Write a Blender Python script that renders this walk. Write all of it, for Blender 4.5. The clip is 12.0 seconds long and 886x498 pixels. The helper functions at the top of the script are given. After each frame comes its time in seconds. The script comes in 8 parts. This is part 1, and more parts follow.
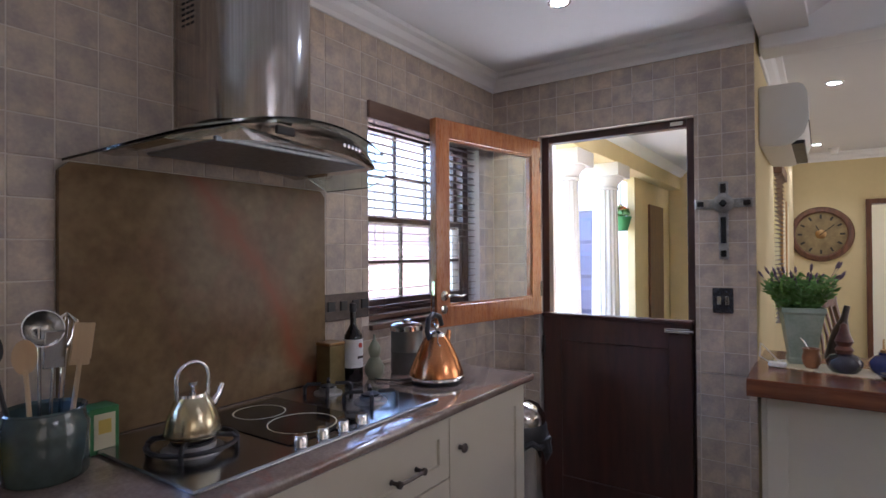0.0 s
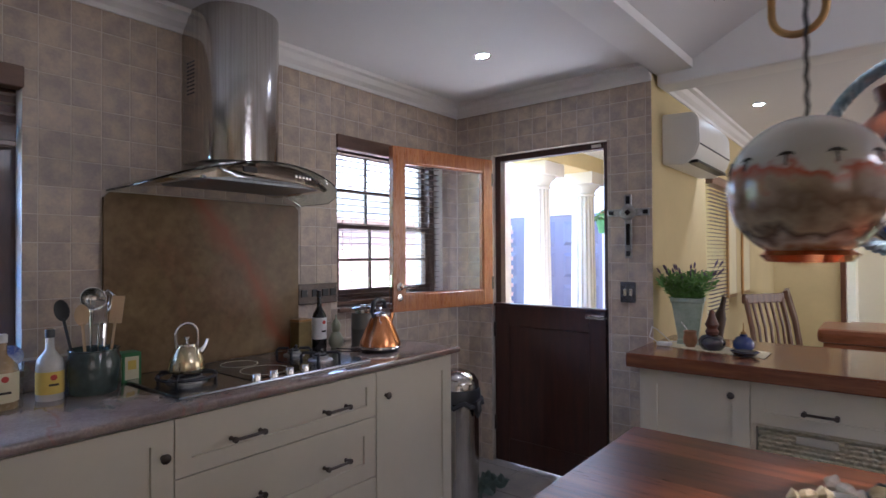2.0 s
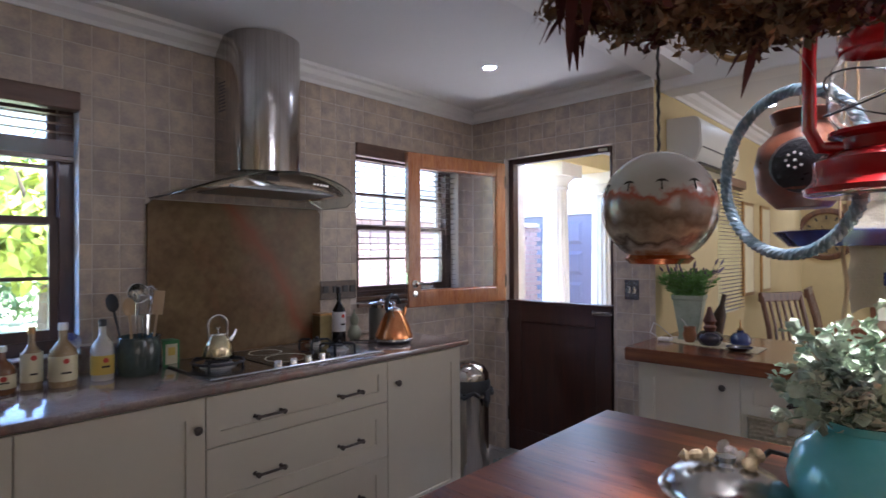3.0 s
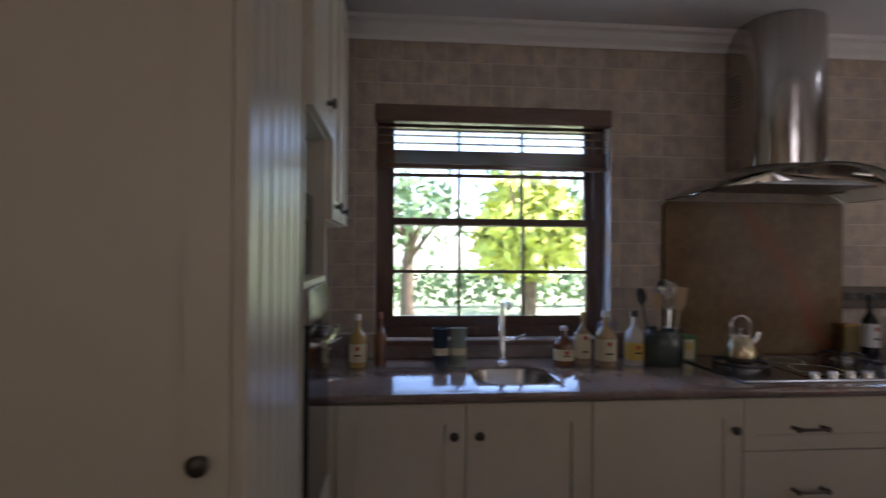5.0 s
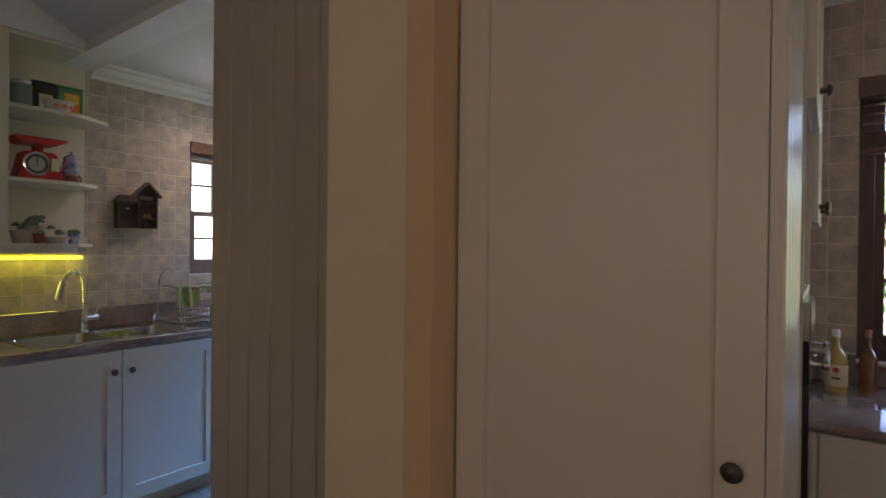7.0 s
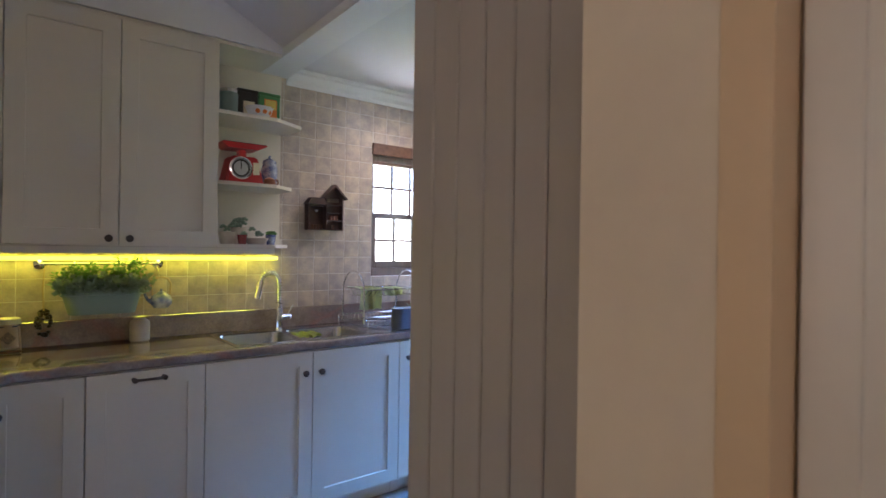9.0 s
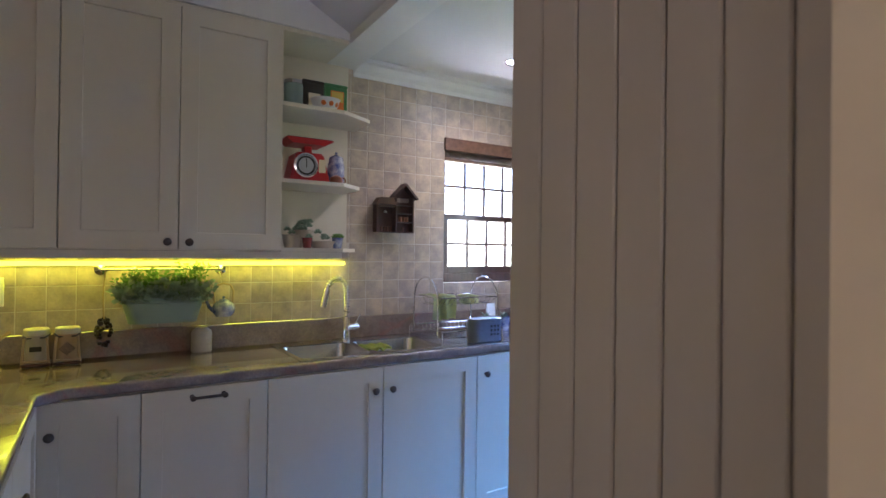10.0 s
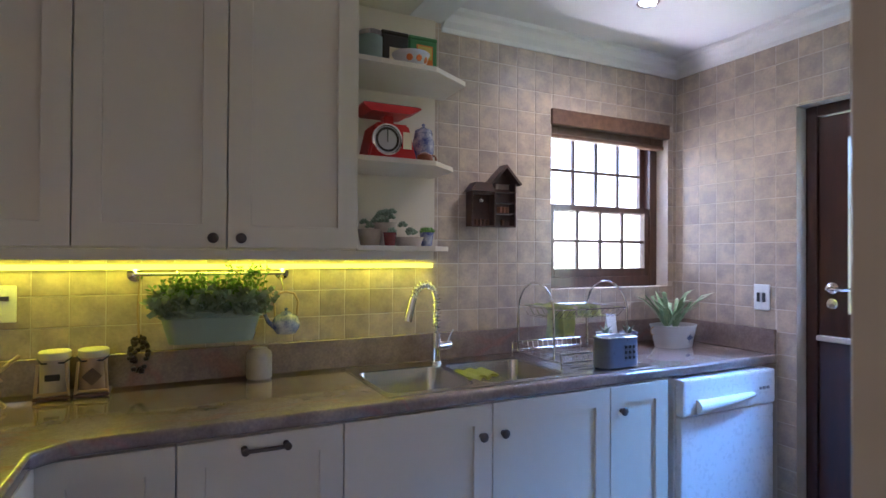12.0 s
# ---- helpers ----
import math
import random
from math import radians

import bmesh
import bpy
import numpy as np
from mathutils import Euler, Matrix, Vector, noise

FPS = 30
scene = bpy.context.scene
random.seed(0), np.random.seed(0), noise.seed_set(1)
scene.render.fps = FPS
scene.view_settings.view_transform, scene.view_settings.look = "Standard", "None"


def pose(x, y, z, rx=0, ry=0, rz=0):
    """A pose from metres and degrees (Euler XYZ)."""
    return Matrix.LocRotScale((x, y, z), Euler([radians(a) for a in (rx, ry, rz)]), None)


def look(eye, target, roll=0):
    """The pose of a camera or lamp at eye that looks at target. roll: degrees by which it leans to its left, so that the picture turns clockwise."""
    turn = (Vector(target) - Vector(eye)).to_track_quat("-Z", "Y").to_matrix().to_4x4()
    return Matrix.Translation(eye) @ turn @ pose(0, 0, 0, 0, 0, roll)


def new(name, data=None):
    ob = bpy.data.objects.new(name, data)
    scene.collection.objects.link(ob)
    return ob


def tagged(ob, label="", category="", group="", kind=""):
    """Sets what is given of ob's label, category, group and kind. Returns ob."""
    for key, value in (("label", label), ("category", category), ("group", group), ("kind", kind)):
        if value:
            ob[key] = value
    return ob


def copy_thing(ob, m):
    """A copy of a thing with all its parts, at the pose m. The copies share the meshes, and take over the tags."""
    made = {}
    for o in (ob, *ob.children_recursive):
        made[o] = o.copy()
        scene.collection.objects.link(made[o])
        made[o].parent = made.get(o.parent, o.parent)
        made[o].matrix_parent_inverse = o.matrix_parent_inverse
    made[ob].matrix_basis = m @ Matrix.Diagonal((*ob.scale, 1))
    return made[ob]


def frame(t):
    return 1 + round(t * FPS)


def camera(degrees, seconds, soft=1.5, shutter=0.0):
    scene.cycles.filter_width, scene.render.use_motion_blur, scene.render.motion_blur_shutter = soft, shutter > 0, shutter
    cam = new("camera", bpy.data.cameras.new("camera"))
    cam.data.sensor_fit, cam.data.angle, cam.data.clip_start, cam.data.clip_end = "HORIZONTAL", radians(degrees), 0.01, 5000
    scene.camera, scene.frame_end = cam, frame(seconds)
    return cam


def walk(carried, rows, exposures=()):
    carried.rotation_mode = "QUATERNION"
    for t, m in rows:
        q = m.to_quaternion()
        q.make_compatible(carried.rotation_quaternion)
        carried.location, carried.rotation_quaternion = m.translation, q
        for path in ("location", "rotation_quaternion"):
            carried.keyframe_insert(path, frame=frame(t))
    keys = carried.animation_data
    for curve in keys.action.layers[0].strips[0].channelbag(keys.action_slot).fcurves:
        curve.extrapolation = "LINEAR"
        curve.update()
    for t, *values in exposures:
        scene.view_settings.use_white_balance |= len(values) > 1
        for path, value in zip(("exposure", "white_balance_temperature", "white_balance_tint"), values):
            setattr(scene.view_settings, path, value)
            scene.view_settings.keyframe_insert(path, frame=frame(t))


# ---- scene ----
cam = camera(78.0, 12.0, shutter=0.35)
METRES, EYE, TILT, LEAN, TURN = 3.64, 1.446, 0.0, 0.0, 35.0
PATH = [
    (0, (0.83, 1.417, 1.433), (-0.307, 3.062, 1.451), -0.4),
    (0.5, (1.042, 1.329, 1.431), (-0.122, 2.954, 1.445), -0.2),
    (1, (1.234, 1.274, 1.422), (0.041, 2.88, 1.439), -0.3),
    (1.5, (1.389, 1.226, 1.427), (0.166, 2.809, 1.446), -0.3),
    (2, (1.61, 1.177, 1.423), (0.353, 2.732, 1.445), -0.3),
    (2.5, (1.812, 1.154, 1.43), (0.522, 2.682, 1.444), -0.4),
    (2.7, (1.863, 1.143, 1.433), (0.558, 2.658, 1.446), -0.4),
    (4.3, (1.823, 0.836, 1.412), (0.004, 1.667, 1.433), 0.1),
    (4.5, (1.773, 0.794, 1.416), (-0.109, 1.471, 1.434), 0.1),
    (5, (1.733, 0.719, 1.429), (-0.259, 0.899, 1.44), 0.4),
    (5.5, (1.77, 0.635, 1.457), (-0.194, 0.26, 1.445), 0.6),
    (6, (1.792, 0.582, 1.458), (-0.054, -0.189, 1.441), 0.7),
    (6.5, (1.804, 0.563, 1.454), (0.087, -0.462, 1.441), 0.7),
    (7, (1.831, 0.55, 1.451), (0.200, -0.606, 1.44), 0.6),
    (7.5, (1.819, 0.52, 1.438), (0.283, -0.76, 1.448), 1.2),
    (7.7, (1.804, 0.506, 1.443), (0.297, -0.809, 1.441), 0.6),
    (9.3, (1.711, 0.094, 1.435), (0.517, -1.51, 1.435), 1.0),
    (9.5, (1.694, 0.033, 1.435), (0.533, -1.595, 1.434), 0.9),
    (10, (1.615, -0.131, 1.432), (0.546, -1.821, 1.443), 0.7),
    (10.5, (1.543, -0.3, 1.428), (0.562, -2.044, 1.441), 0.5),
    (11, (1.504, -0.493, 1.421), (0.584, -2.269, 1.438), 0.4),
    (11.5, (1.494, -0.665, 1.415), (0.597, -2.452, 1.432), 0.4),
    (12, (1.48, -0.795, 1.414), (0.597, -2.59, 1.432), 0.3),
]
EXPOSURES = [(0, 3.55, 5350, 19), (2.5, 3.45, 5350, 18), (4.5, 2.75, 5550, 19), (5.2, 2.5, 5900, 20), (6.5, 2.8, 6150, 22), (7.5, 3.3, 6200, 23), (9.5, 3.9, 5550, 23), (12, 3.8, 5550, 25)]
walk(cam, [(t, look(eye, target, roll)) for t, eye, target, roll in PATH], EXPOSURES)

# ---- world, sun, lights ----
world = bpy.data.worlds.new("world")
scene.world = world
world.use_nodes = True
wn = world.node_tree
sky = wn.nodes.new("ShaderNodeTexSky")
sky.sky_type, sky.sun_disc = "NISHITA", False
sky.sun_elevation, sky.sun_rotation = radians(60), radians(17)
wn.links.new(sky.outputs[0], wn.nodes["Background"].inputs[0])
wn.nodes["Background"].inputs[1].default_value = 0.15
sun = new("sun", bpy.data.lights.new("sun", "SUN"))
sun.data.energy, sun.data.angle, sun.data.color = 5.0, radians(0.5), (1.0, 0.95, 0.86)
sun.matrix_basis = look((1.5, 5, 9), (0, 0, 0))


def area(name, at, to, w, h, watts, color):
    d = bpy.data.lights.new(name, "AREA")
    d.shape, d.size, d.size_y, d.energy, d.color = "RECTANGLE", w, h, watts * 0.26, color
    o = new(name, d)
    o.matrix_basis = look(at, to)
    return o


def spot(name, at, watts, color=(1.0, 0.97, 0.95), angle=120):
    d = bpy.data.lights.new(name, "SPOT")
    d.energy, d.spot_size, d.spot_blend, d.shadow_soft_size, d.color = watts * 0.26, radians(angle), 0.9, 0.03, color
    o = new(name, d)
    o.matrix_basis = pose(*at)
    return o


DAY = (0.55, 0.72, 1.0)
area("window_light", (-1.55, 1.2, 2.95), (0.0, 1.2, 0.7), 1.5, 0.9, 36, DAY)
area("window_light", (-1.55, 3.7, 2.95), (0.0, 3.6, 0.7), 1.2, 0.9, 20, DAY)
area("window_bounce", (-1.5, 1.2, 0.4), (0.3, 1.2, 2.5), 1.3, 0.7, 14, (0.9, 0.92, 1.0))
area("window_bounce", (-1.4, 3.55, 0.4), (0.3, 3.5, 2.5), 1.0, 0.7, 9, (0.85, 0.88, 1.0))
area("door_light", (-0.1, 4.98, 2.46), (-0.1, 3.6, 0.9), 0.8, 0.5, 12, (0.8, 0.87, 1.0))
area("door_bounce", (-0.1, 5.4, 0.45), (-0.1, 3.4, 2.5), 0.8, 0.6, 9, (1.0, 0.93, 0.85))
area("window_light", (-0.61, -3.75, 2.95), (-0.55, -2.3, 0.6), 1.2, 0.9, 60, (0.5, 0.66, 1.0))
area("window_bounce", (-0.61, -3.6, 0.4), (-0.4, -1.9, 2.5), 1.0, 0.7, 55, (1.0, 0.93, 0.93))
area("door_light", (-1.75, -1.85, 2.75), (-0.2, -1.95, 0.3), 0.9, 0.9, 175, (0.15, 0.45, 1.0))
# fill lamps added on the unseen east side; no windows stand there
area("room_window_light", (3.95, 2.6, 1.7), (0, 2.9, 2.2), 2.6, 1.4, 1.3, (1.0, 0.92, 0.80))
area("room_window_light", (3.95, -0.4, 1.8), (0, -1.0, 2.4), 2.2, 1.4, 3.6, (1.0, 0.84, 0.64))
# added fill for the dining room, with no window behind it
area("dining_window_light", (3.9, 6.6, 1.3), (0, 6.6, 1.9), 3.2, 2.0, 17, (1.0, 0.90, 0.74))
# uplights added to brighten the bulkhead and sloping ceiling, not real windows
area("high_window_light", (3.4, -2.0, 2.55), (1.6, -2.5, 3.3), 1.0, 0.4, 26, (1.0, 0.93, 0.88))
area("high_window_light", (3.7, 2.6, 2.55), (1.6, 3.6, 3.1), 1.0, 0.4, 4, (1.0, 0.93, 0.88))
# unseen fill added so that the doorway does not open on black
area("far_room_light", (3.9, 9.8, 1.7), (1, 9.8, 1.2), 1.0, 1.0, 14, (1.0, 0.97, 0.9))

# ---- materials ----
MATS = {}


def mat(name, color, rough=0.5, metal=0.0, var=0.0, scale=8.0, color2=None, bump=0.0, bscale=60.0, rnd=0.0, emit=None, coat=0.0, stretch=None, alpha=None, trans=0.0, spec=0.5):
    if name in MATS:
        return MATS[name]
    m = bpy.data.materials.new(name)
    m.use_nodes = True
    nt = m.node_tree
    b = nt.nodes["Principled BSDF"]
    b.inputs["Base Color"].default_value = (*color, 1)
    b.inputs["Roughness"].default_value = rough
    b.inputs["Metallic"].default_value = metal
    b.inputs["Coat Weight"].default_value = coat
    b.inputs["Coat Roughness"].default_value = 0.08
    b.inputs["Transmission Weight"].default_value = trans
    b.inputs["Specular IOR Level"].default_value = spec
    tc = nt.nodes.new("ShaderNodeTexCoord")
    mp = nt.nodes.new("ShaderNodeMapping")
    nt.links.new(tc.outputs["Object"], mp.inputs[0])
    if stretch:
        mp.inputs["Scale"].default_value = stretch
    if var or color2:
        n1 = nt.nodes.new("ShaderNodeTexNoise")
        n1.inputs["Scale"].default_value, n1.inputs["Detail"].default_value = scale, 6
        n2 = nt.nodes.new("ShaderNodeTexNoise")
        n2.inputs["Scale"].default_value, n2.inputs["Detail"].default_value = scale * 7, 3
        if rnd:
            oi = nt.nodes.new("ShaderNodeObjectInfo")
            add = nt.nodes.new("ShaderNodeVectorMath")
            add.operation = "MULTIPLY_ADD"
            nt.links.new(oi.outputs["Random"], add.inputs[0])
            add.inputs[1].default_value = (37, 21, 53)
            nt.links.new(mp.outputs[0], add.inputs[2])
            src = add.outputs[0]
        else:
            src = mp.outputs[0]
        nt.links.new(src, n1.inputs["Vector"])
        nt.links.new(src, n2.inputs["Vector"])
        mx = nt.nodes.new("ShaderNodeMath")
        mx.operation = "MULTIPLY_ADD"
        nt.links.new(n2.outputs["Fac"], mx.inputs[0])
        mx.inputs[1].default_value = 0.35
        nt.links.new(n1.outputs["Fac"], mx.inputs[2])
        ramp = nt.nodes.new("ShaderNodeValToRGB")
        ramp.color_ramp.elements[0].position, ramp.color_ramp.elements[1].position = 0.5, 0.88
        c2 = color2 or tuple(c * (1 - var) for c in color)
        ramp.color_ramp.elements[0].color, ramp.color_ramp.elements[1].color = (*c2, 1), (*color, 1)
        nt.links.new(mx.outputs[0], ramp.inputs[0])
        out = ramp.outputs[0]
        if rnd:
            hs = nt.nodes.new("ShaderNodeHueSaturation")
            mr = nt.nodes.new("ShaderNodeMapRange")
            mr.inputs["To Min"].default_value, mr.inputs["To Max"].default_value = 1 - rnd, 1 + rnd
            nt.links.new(oi.outputs["Random"], mr.inputs[0])
            nt.links.new(mr.outputs[0], hs.inputs["Value"])
            nt.links.new(out, hs.inputs["Color"])
            out = hs.outputs[0]
        nt.links.new(out, b.inputs["Base Color"])
        rr = nt.nodes.new("ShaderNodeMapRange")
        rr.inputs["To Min"].default_value, rr.inputs["To Max"].default_value = max(rough - 0.08, 0.02), min(rough + 0.1, 1)
        nt.links.new(n2.outputs["Fac"], rr.inputs[0])
        nt.links.new(rr.outputs[0], b.inputs["Roughness"])
    if bump:
        nb = nt.nodes.new("ShaderNodeTexNoise")
        nb.inputs["Scale"].default_value, nb.inputs["Detail"].default_value = bscale, 5
        nt.links.new(mp.outputs[0], nb.inputs["Vector"])
        bp = nt.nodes.new("ShaderNodeBump")
        bp.inputs["Strength"].default_value, bp.inputs["Distance"].default_value = bump, 0.003
        nt.links.new(nb.outputs["Fac"], bp.inputs["Height"])
        nt.links.new(bp.outputs[0], b.inputs["Normal"])
    if emit:
        b.inputs["Emission Color"].default_value = (*emit[0], 1)
        b.inputs["Emission Strength"].default_value = emit[1]
    MATS[name] = m
    return m


def wood(name, c1, c2, rough=0.3, scale=6.0, stretch=(1, 1, 1), coat=0.3):
    return mat(name, c1, rough, color2=c2, scale=scale, stretch=stretch, coat=coat, bump=0.08, bscale=25)


def veined(name, base, dark, vein, rough=0.12, veinscale=1.6, width=0.03, fine=90.0):
    """A polished stone: speckle, broad clouds and a few wandering veins."""
    if name in MATS:
        return MATS[name]
    m = mat(name, base, rough, color2=dark, scale=5.0)
    nt = m.node_tree
    b = nt.nodes["Principled BSDF"]
    old = b.inputs["Base Color"].links[0].from_socket
    tc = nt.nodes.new("ShaderNodeTexCoord")
    nz = nt.nodes.new("ShaderNodeTexNoise")
    nz.inputs["Scale"].default_value, nz.inputs["Detail"].default_value = veinscale, 5
    nz.inputs["Distortion"].default_value = 0.6
    mp = nt.nodes.new("ShaderNodeMapping")
    mp.inputs["Rotation"].default_value, mp.inputs["Scale"].default_value = (0.5, 0.2, 0.6), (1, 2.2, 1)
    nt.links.new(tc.outputs["Object"], mp.inputs[0])
    nt.links.new(mp.outputs[0], nz.inputs["Vector"])
    r = nt.nodes.new("ShaderNodeValToRGB")
    e = r.color_ramp.elements
    e[0].position, e[0].color = 0.5 - width, (0, 0, 0, 1)
    e[1].position, e[1].color = 0.5 + width, (0, 0, 0, 1)
    mid = r.color_ramp.elements.new(0.5)
    mid.color = (0.7, 0.7, 0.7, 1)
    nt.links.new(nz.outputs["Fac"], r.inputs[0])
    mix = nt.nodes.new("ShaderNodeMix")
    mix.data_type = "RGBA"
    nt.links.new(r.outputs[0], mix.inputs[0])
    nt.links.new(old, mix.inputs[6])
    mix.inputs[7].default_value = (*vein, 1)
    sp = nt.nodes.new("ShaderNodeTexNoise")
    sp.inputs["Scale"].default_value = fine
    nt.links.new(tc.outputs["Object"], sp.inputs["Vector"])
    hs = nt.nodes.new("ShaderNodeHueSaturation")
    mr = nt.nodes.new("ShaderNodeMapRange")
    mr.inputs["From Min"].default_value, mr.inputs["From Max"].default_value = 0.3, 0.7
    mr.inputs["To Min"].default_value, mr.inputs["To Max"].default_value = 0.87, 1.13
    nt.links.new(sp.outputs["Fac"], mr.inputs[0])
    nt.links.new(mr.outputs[0], hs.inputs["Value"])
    nt.links.new(mix.outputs[2], hs.inputs["Color"])
    nt.links.new(hs.outputs[0], b.inputs["Base Color"])
    return m


TILE = mat("wall_tile_glaze", (0.53, 0.425, 0.315), 0.34, color2=(0.33, 0.27, 0.235), scale=13, bump=0.5, bscale=26, rnd=0.075)
GROUT = mat("grout", (0.64, 0.57, 0.49), 0.9, var=0.15)
CEIL = mat("ceiling_paint", (0.72, 0.71, 0.71), 0.9, var=0.03, scale=2)
CORN = mat("cornice_paint", (0.78, 0.77, 0.76), 0.7, var=0.03, scale=3)
YELLOW = mat("yellow_plaster", (0.60, 0.49, 0.26), 0.85, var=0.08, scale=3, bump=0.15, bscale=14)
CREAMW = mat("cream_plaster", (0.72, 0.60, 0.43), 0.8, var=0.07, scale=3, bump=0.25, bscale=9)
CAB = mat("cream_cabinet_paint", (0.66, 0.60, 0.49), 0.34, var=0.04, scale=4, bump=0.03, bscale=90)
CABIN = mat("cabinet_inside", (0.5, 0.46, 0.38), 0.6, var=0.05)
GRAN = veined("brown_granite", (0.29, 0.22, 0.185), (0.17, 0.125, 0.105), (0.26, 0.13, 0.10), 0.10, 0.8, 0.012, 120)
GRAN.node_tree.nodes["Principled BSDF"].inputs["Coat Weight"].default_value = 0.7
GRAN.node_tree.nodes["Principled BSDF"].inputs["Coat Roughness"].default_value = 0.05
SPLASH = veined("rust_stone_slab", (0.215, 0.148, 0.075), (0.155, 0.10, 0.055), (0.19, 0.11, 0.06), 0.16, 0.7, 0.02, 24)
SPLASH.node_tree.nodes["Principled BSDF"].inputs["Specular IOR Level"].default_value = 0.14
nt = SPLASH.node_tree
hs = nt.nodes["Principled BSDF"].inputs["Base Color"].links[0].from_socket
tc = nt.nodes.new("ShaderNodeTexCoord")
dot = nt.nodes.new("ShaderNodeVectorMath")
dot.operation, dot.inputs[1].default_value = "DOT_PRODUCT", (0, 0.829, 0.56)
wob = nt.nodes.new("ShaderNodeTexNoise")
wob.inputs["Scale"].default_value, wob.inputs["Detail"].default_value = 4, 9
add = nt.nodes.new("ShaderNodeMath")
add.operation, add.inputs[1].default_value = "MULTIPLY_ADD", 0.2
ramp = nt.nodes.new("ShaderNodeValToRGB")
el = ramp.color_ramp.elements
el[0].position, el[0].color = 0.40, (0, 0, 0, 1)
el[1].position, el[1].color = 0.57, (0, 0, 0, 1)
el.new(0.475).color, el.new(0.51).color = (1, 1, 1, 1), (0.45, 0.45, 0.45, 1)
vm = nt.nodes.new("ShaderNodeMix")
vm.data_type = "RGBA"
vm.inputs[7].default_value = (0.24, 0.09, 0.045, 1)
nt.links.new(tc.outputs["Object"], dot.inputs[0])
nt.links.new(tc.outputs["Object"], wob.inputs["Vector"])
nt.links.new(wob.outputs["Fac"], add.inputs[0])
nt.links.new(dot.outputs["Value"], add.inputs[2])
nt.links.new(add.outputs[0], ramp.inputs[0])
nt.links.new(ramp.outputs[0], vm.inputs[0])
nt.links.new(hs, vm.inputs[6])
nt.links.new(vm.outputs[2], nt.nodes["Principled BSDF"].inputs["Base Color"])
DARKW = wood("dark_stained_door_wood", (0.055, 0.016, 0.010), (0.030, 0.010, 0.007), 0.35, 5, (6, 6, 0.7))
SASH = wood("dark_window_wood", (0.10, 0.045, 0.028), (0.06, 0.028, 0.018), 0.4, 6, (6, 6, 0.8))
BLIND = wood("brown_blind_wood", (0.16, 0.085, 0.05), (0.10, 0.05, 0.03), 0.45, 6, (5, 0.8, 5))
LEAFW = wood("orange_varnished_wood", (0.42, 0.16, 0.05), (0.28, 0.09, 0.03), 0.28, 6, (7, 7, 0.8), 0.4)
STEEL = mat("brushed_steel", (0.58, 0.54, 0.50), 0.14, 1.0, var=0.25, scale=3, stretch=(40, 40, 0.6))
CHROME = mat("chrome", (0.85, 0.85, 0.86), 0.07, 1.0)
SSINK = mat("sink_steel", (0.50, 0.49, 0.47), 0.21, 1.0, var=0.05)
IRON = mat("black_cast_iron", (0.03, 0.03, 0.035), 0.45, 0.2, var=0.2)
BLACKG = mat("black_glass", (0.012, 0.012, 0.014), 0.06, spec=0.6)
BRONZE = mat("dark_bronze", (0.12, 0.10, 0.09), 0.35, 0.9, var=0.3, scale=40)
BRASS = mat("aged_brass", (0.45, 0.28, 0.12), 0.35, 1.0, var=0.2, scale=20)
COPPER = mat("polished_copper", (0.80, 0.34, 0.14), 0.20, 1.0, var=0.06, scale=3)
WHITE = mat("white_enamel", (0.78, 0.78, 0.78), 0.28, var=0.02)
WPLAS = mat("white_plastic", (0.72, 0.71, 0.66), 0.4, var=0.03)
BPLAS = mat("black_plastic", (0.02, 0.02, 0.022), 0.35, var=0.1)
RED = mat("red_enamel", (0.42, 0.010, 0.012), 0.16, 0.0, var=0.15, scale=8, coat=0.7)
TURQ = mat("turquoise_glaze", (0.22, 0.66, 0.68), 0.12, color2=(0.15, 0.54, 0.58), scale=5, coat=0.8)
GREENG = mat("grey_green_glaze", (0.07, 0.10, 0.09), 0.18, color2=(0.04, 0.055, 0.05), scale=7, coat=0.5)
TERRA = mat("terracotta", (0.38, 0.16, 0.09), 0.7, var=0.2, scale=12)
CLAY = mat("pale_clay", (0.52, 0.45, 0.36), 0.55, var=0.2, scale=14)
SAGE = mat("sage_painted_tin", (0.26, 0.34, 0.28), 0.4, var=0.08)
STRAW = mat("light_wood", (0.52, 0.36, 0.20), 0.6, var=0.2, scale=12, stretch=(1, 1, 0.2))
BASKETM = mat("wicker", (0.62, 0.55, 0.40), 0.7, var=0.2, scale=20)
LEAF1 = mat("leaf_green", (0.16, 0.33, 0.07), 0.5, var=0.4, scale=15)
LEAF2 = mat("leaf_grey_green", (0.28, 0.38, 0.27), 0.55, var=0.35, scale=15)
LEAF3 = mat("leaf_pale_eucalyptus", (0.60, 0.70, 0.55), 0.5, var=0.3, scale=20)
LAV = mat("lavender_flower", (0.16, 0.11, 0.17), 0.7, var=0.3)
DRIED = mat("dried_petals", (0.36, 0.21, 0.10), 0.9, color2=(0.10, 0.05, 0.03), scale=18)
DRIED2 = mat("dried_pale_twigs", (0.36, 0.27, 0.16), 0.9, var=0.4, scale=20)
DRIED3 = mat("dried_dark_leaves", (0.13, 0.03, 0.025), 0.7, var=0.4, scale=10)
CLEAR = mat("clear_glass", (1, 1, 1), 0.02, trans=1.0)
PAPER = mat("cream_paper", (0.70, 0.63, 0.42), 0.7, var=0.06)
INK = mat("dark_print", (0.03, 0.025, 0.02), 0.7)
YEL = mat("yellow_print", (0.70, 0.50, 0.10), 0.6, var=0.1)
ORANGE = mat("orange_print", (0.75, 0.20, 0.03), 0.5, var=0.1)
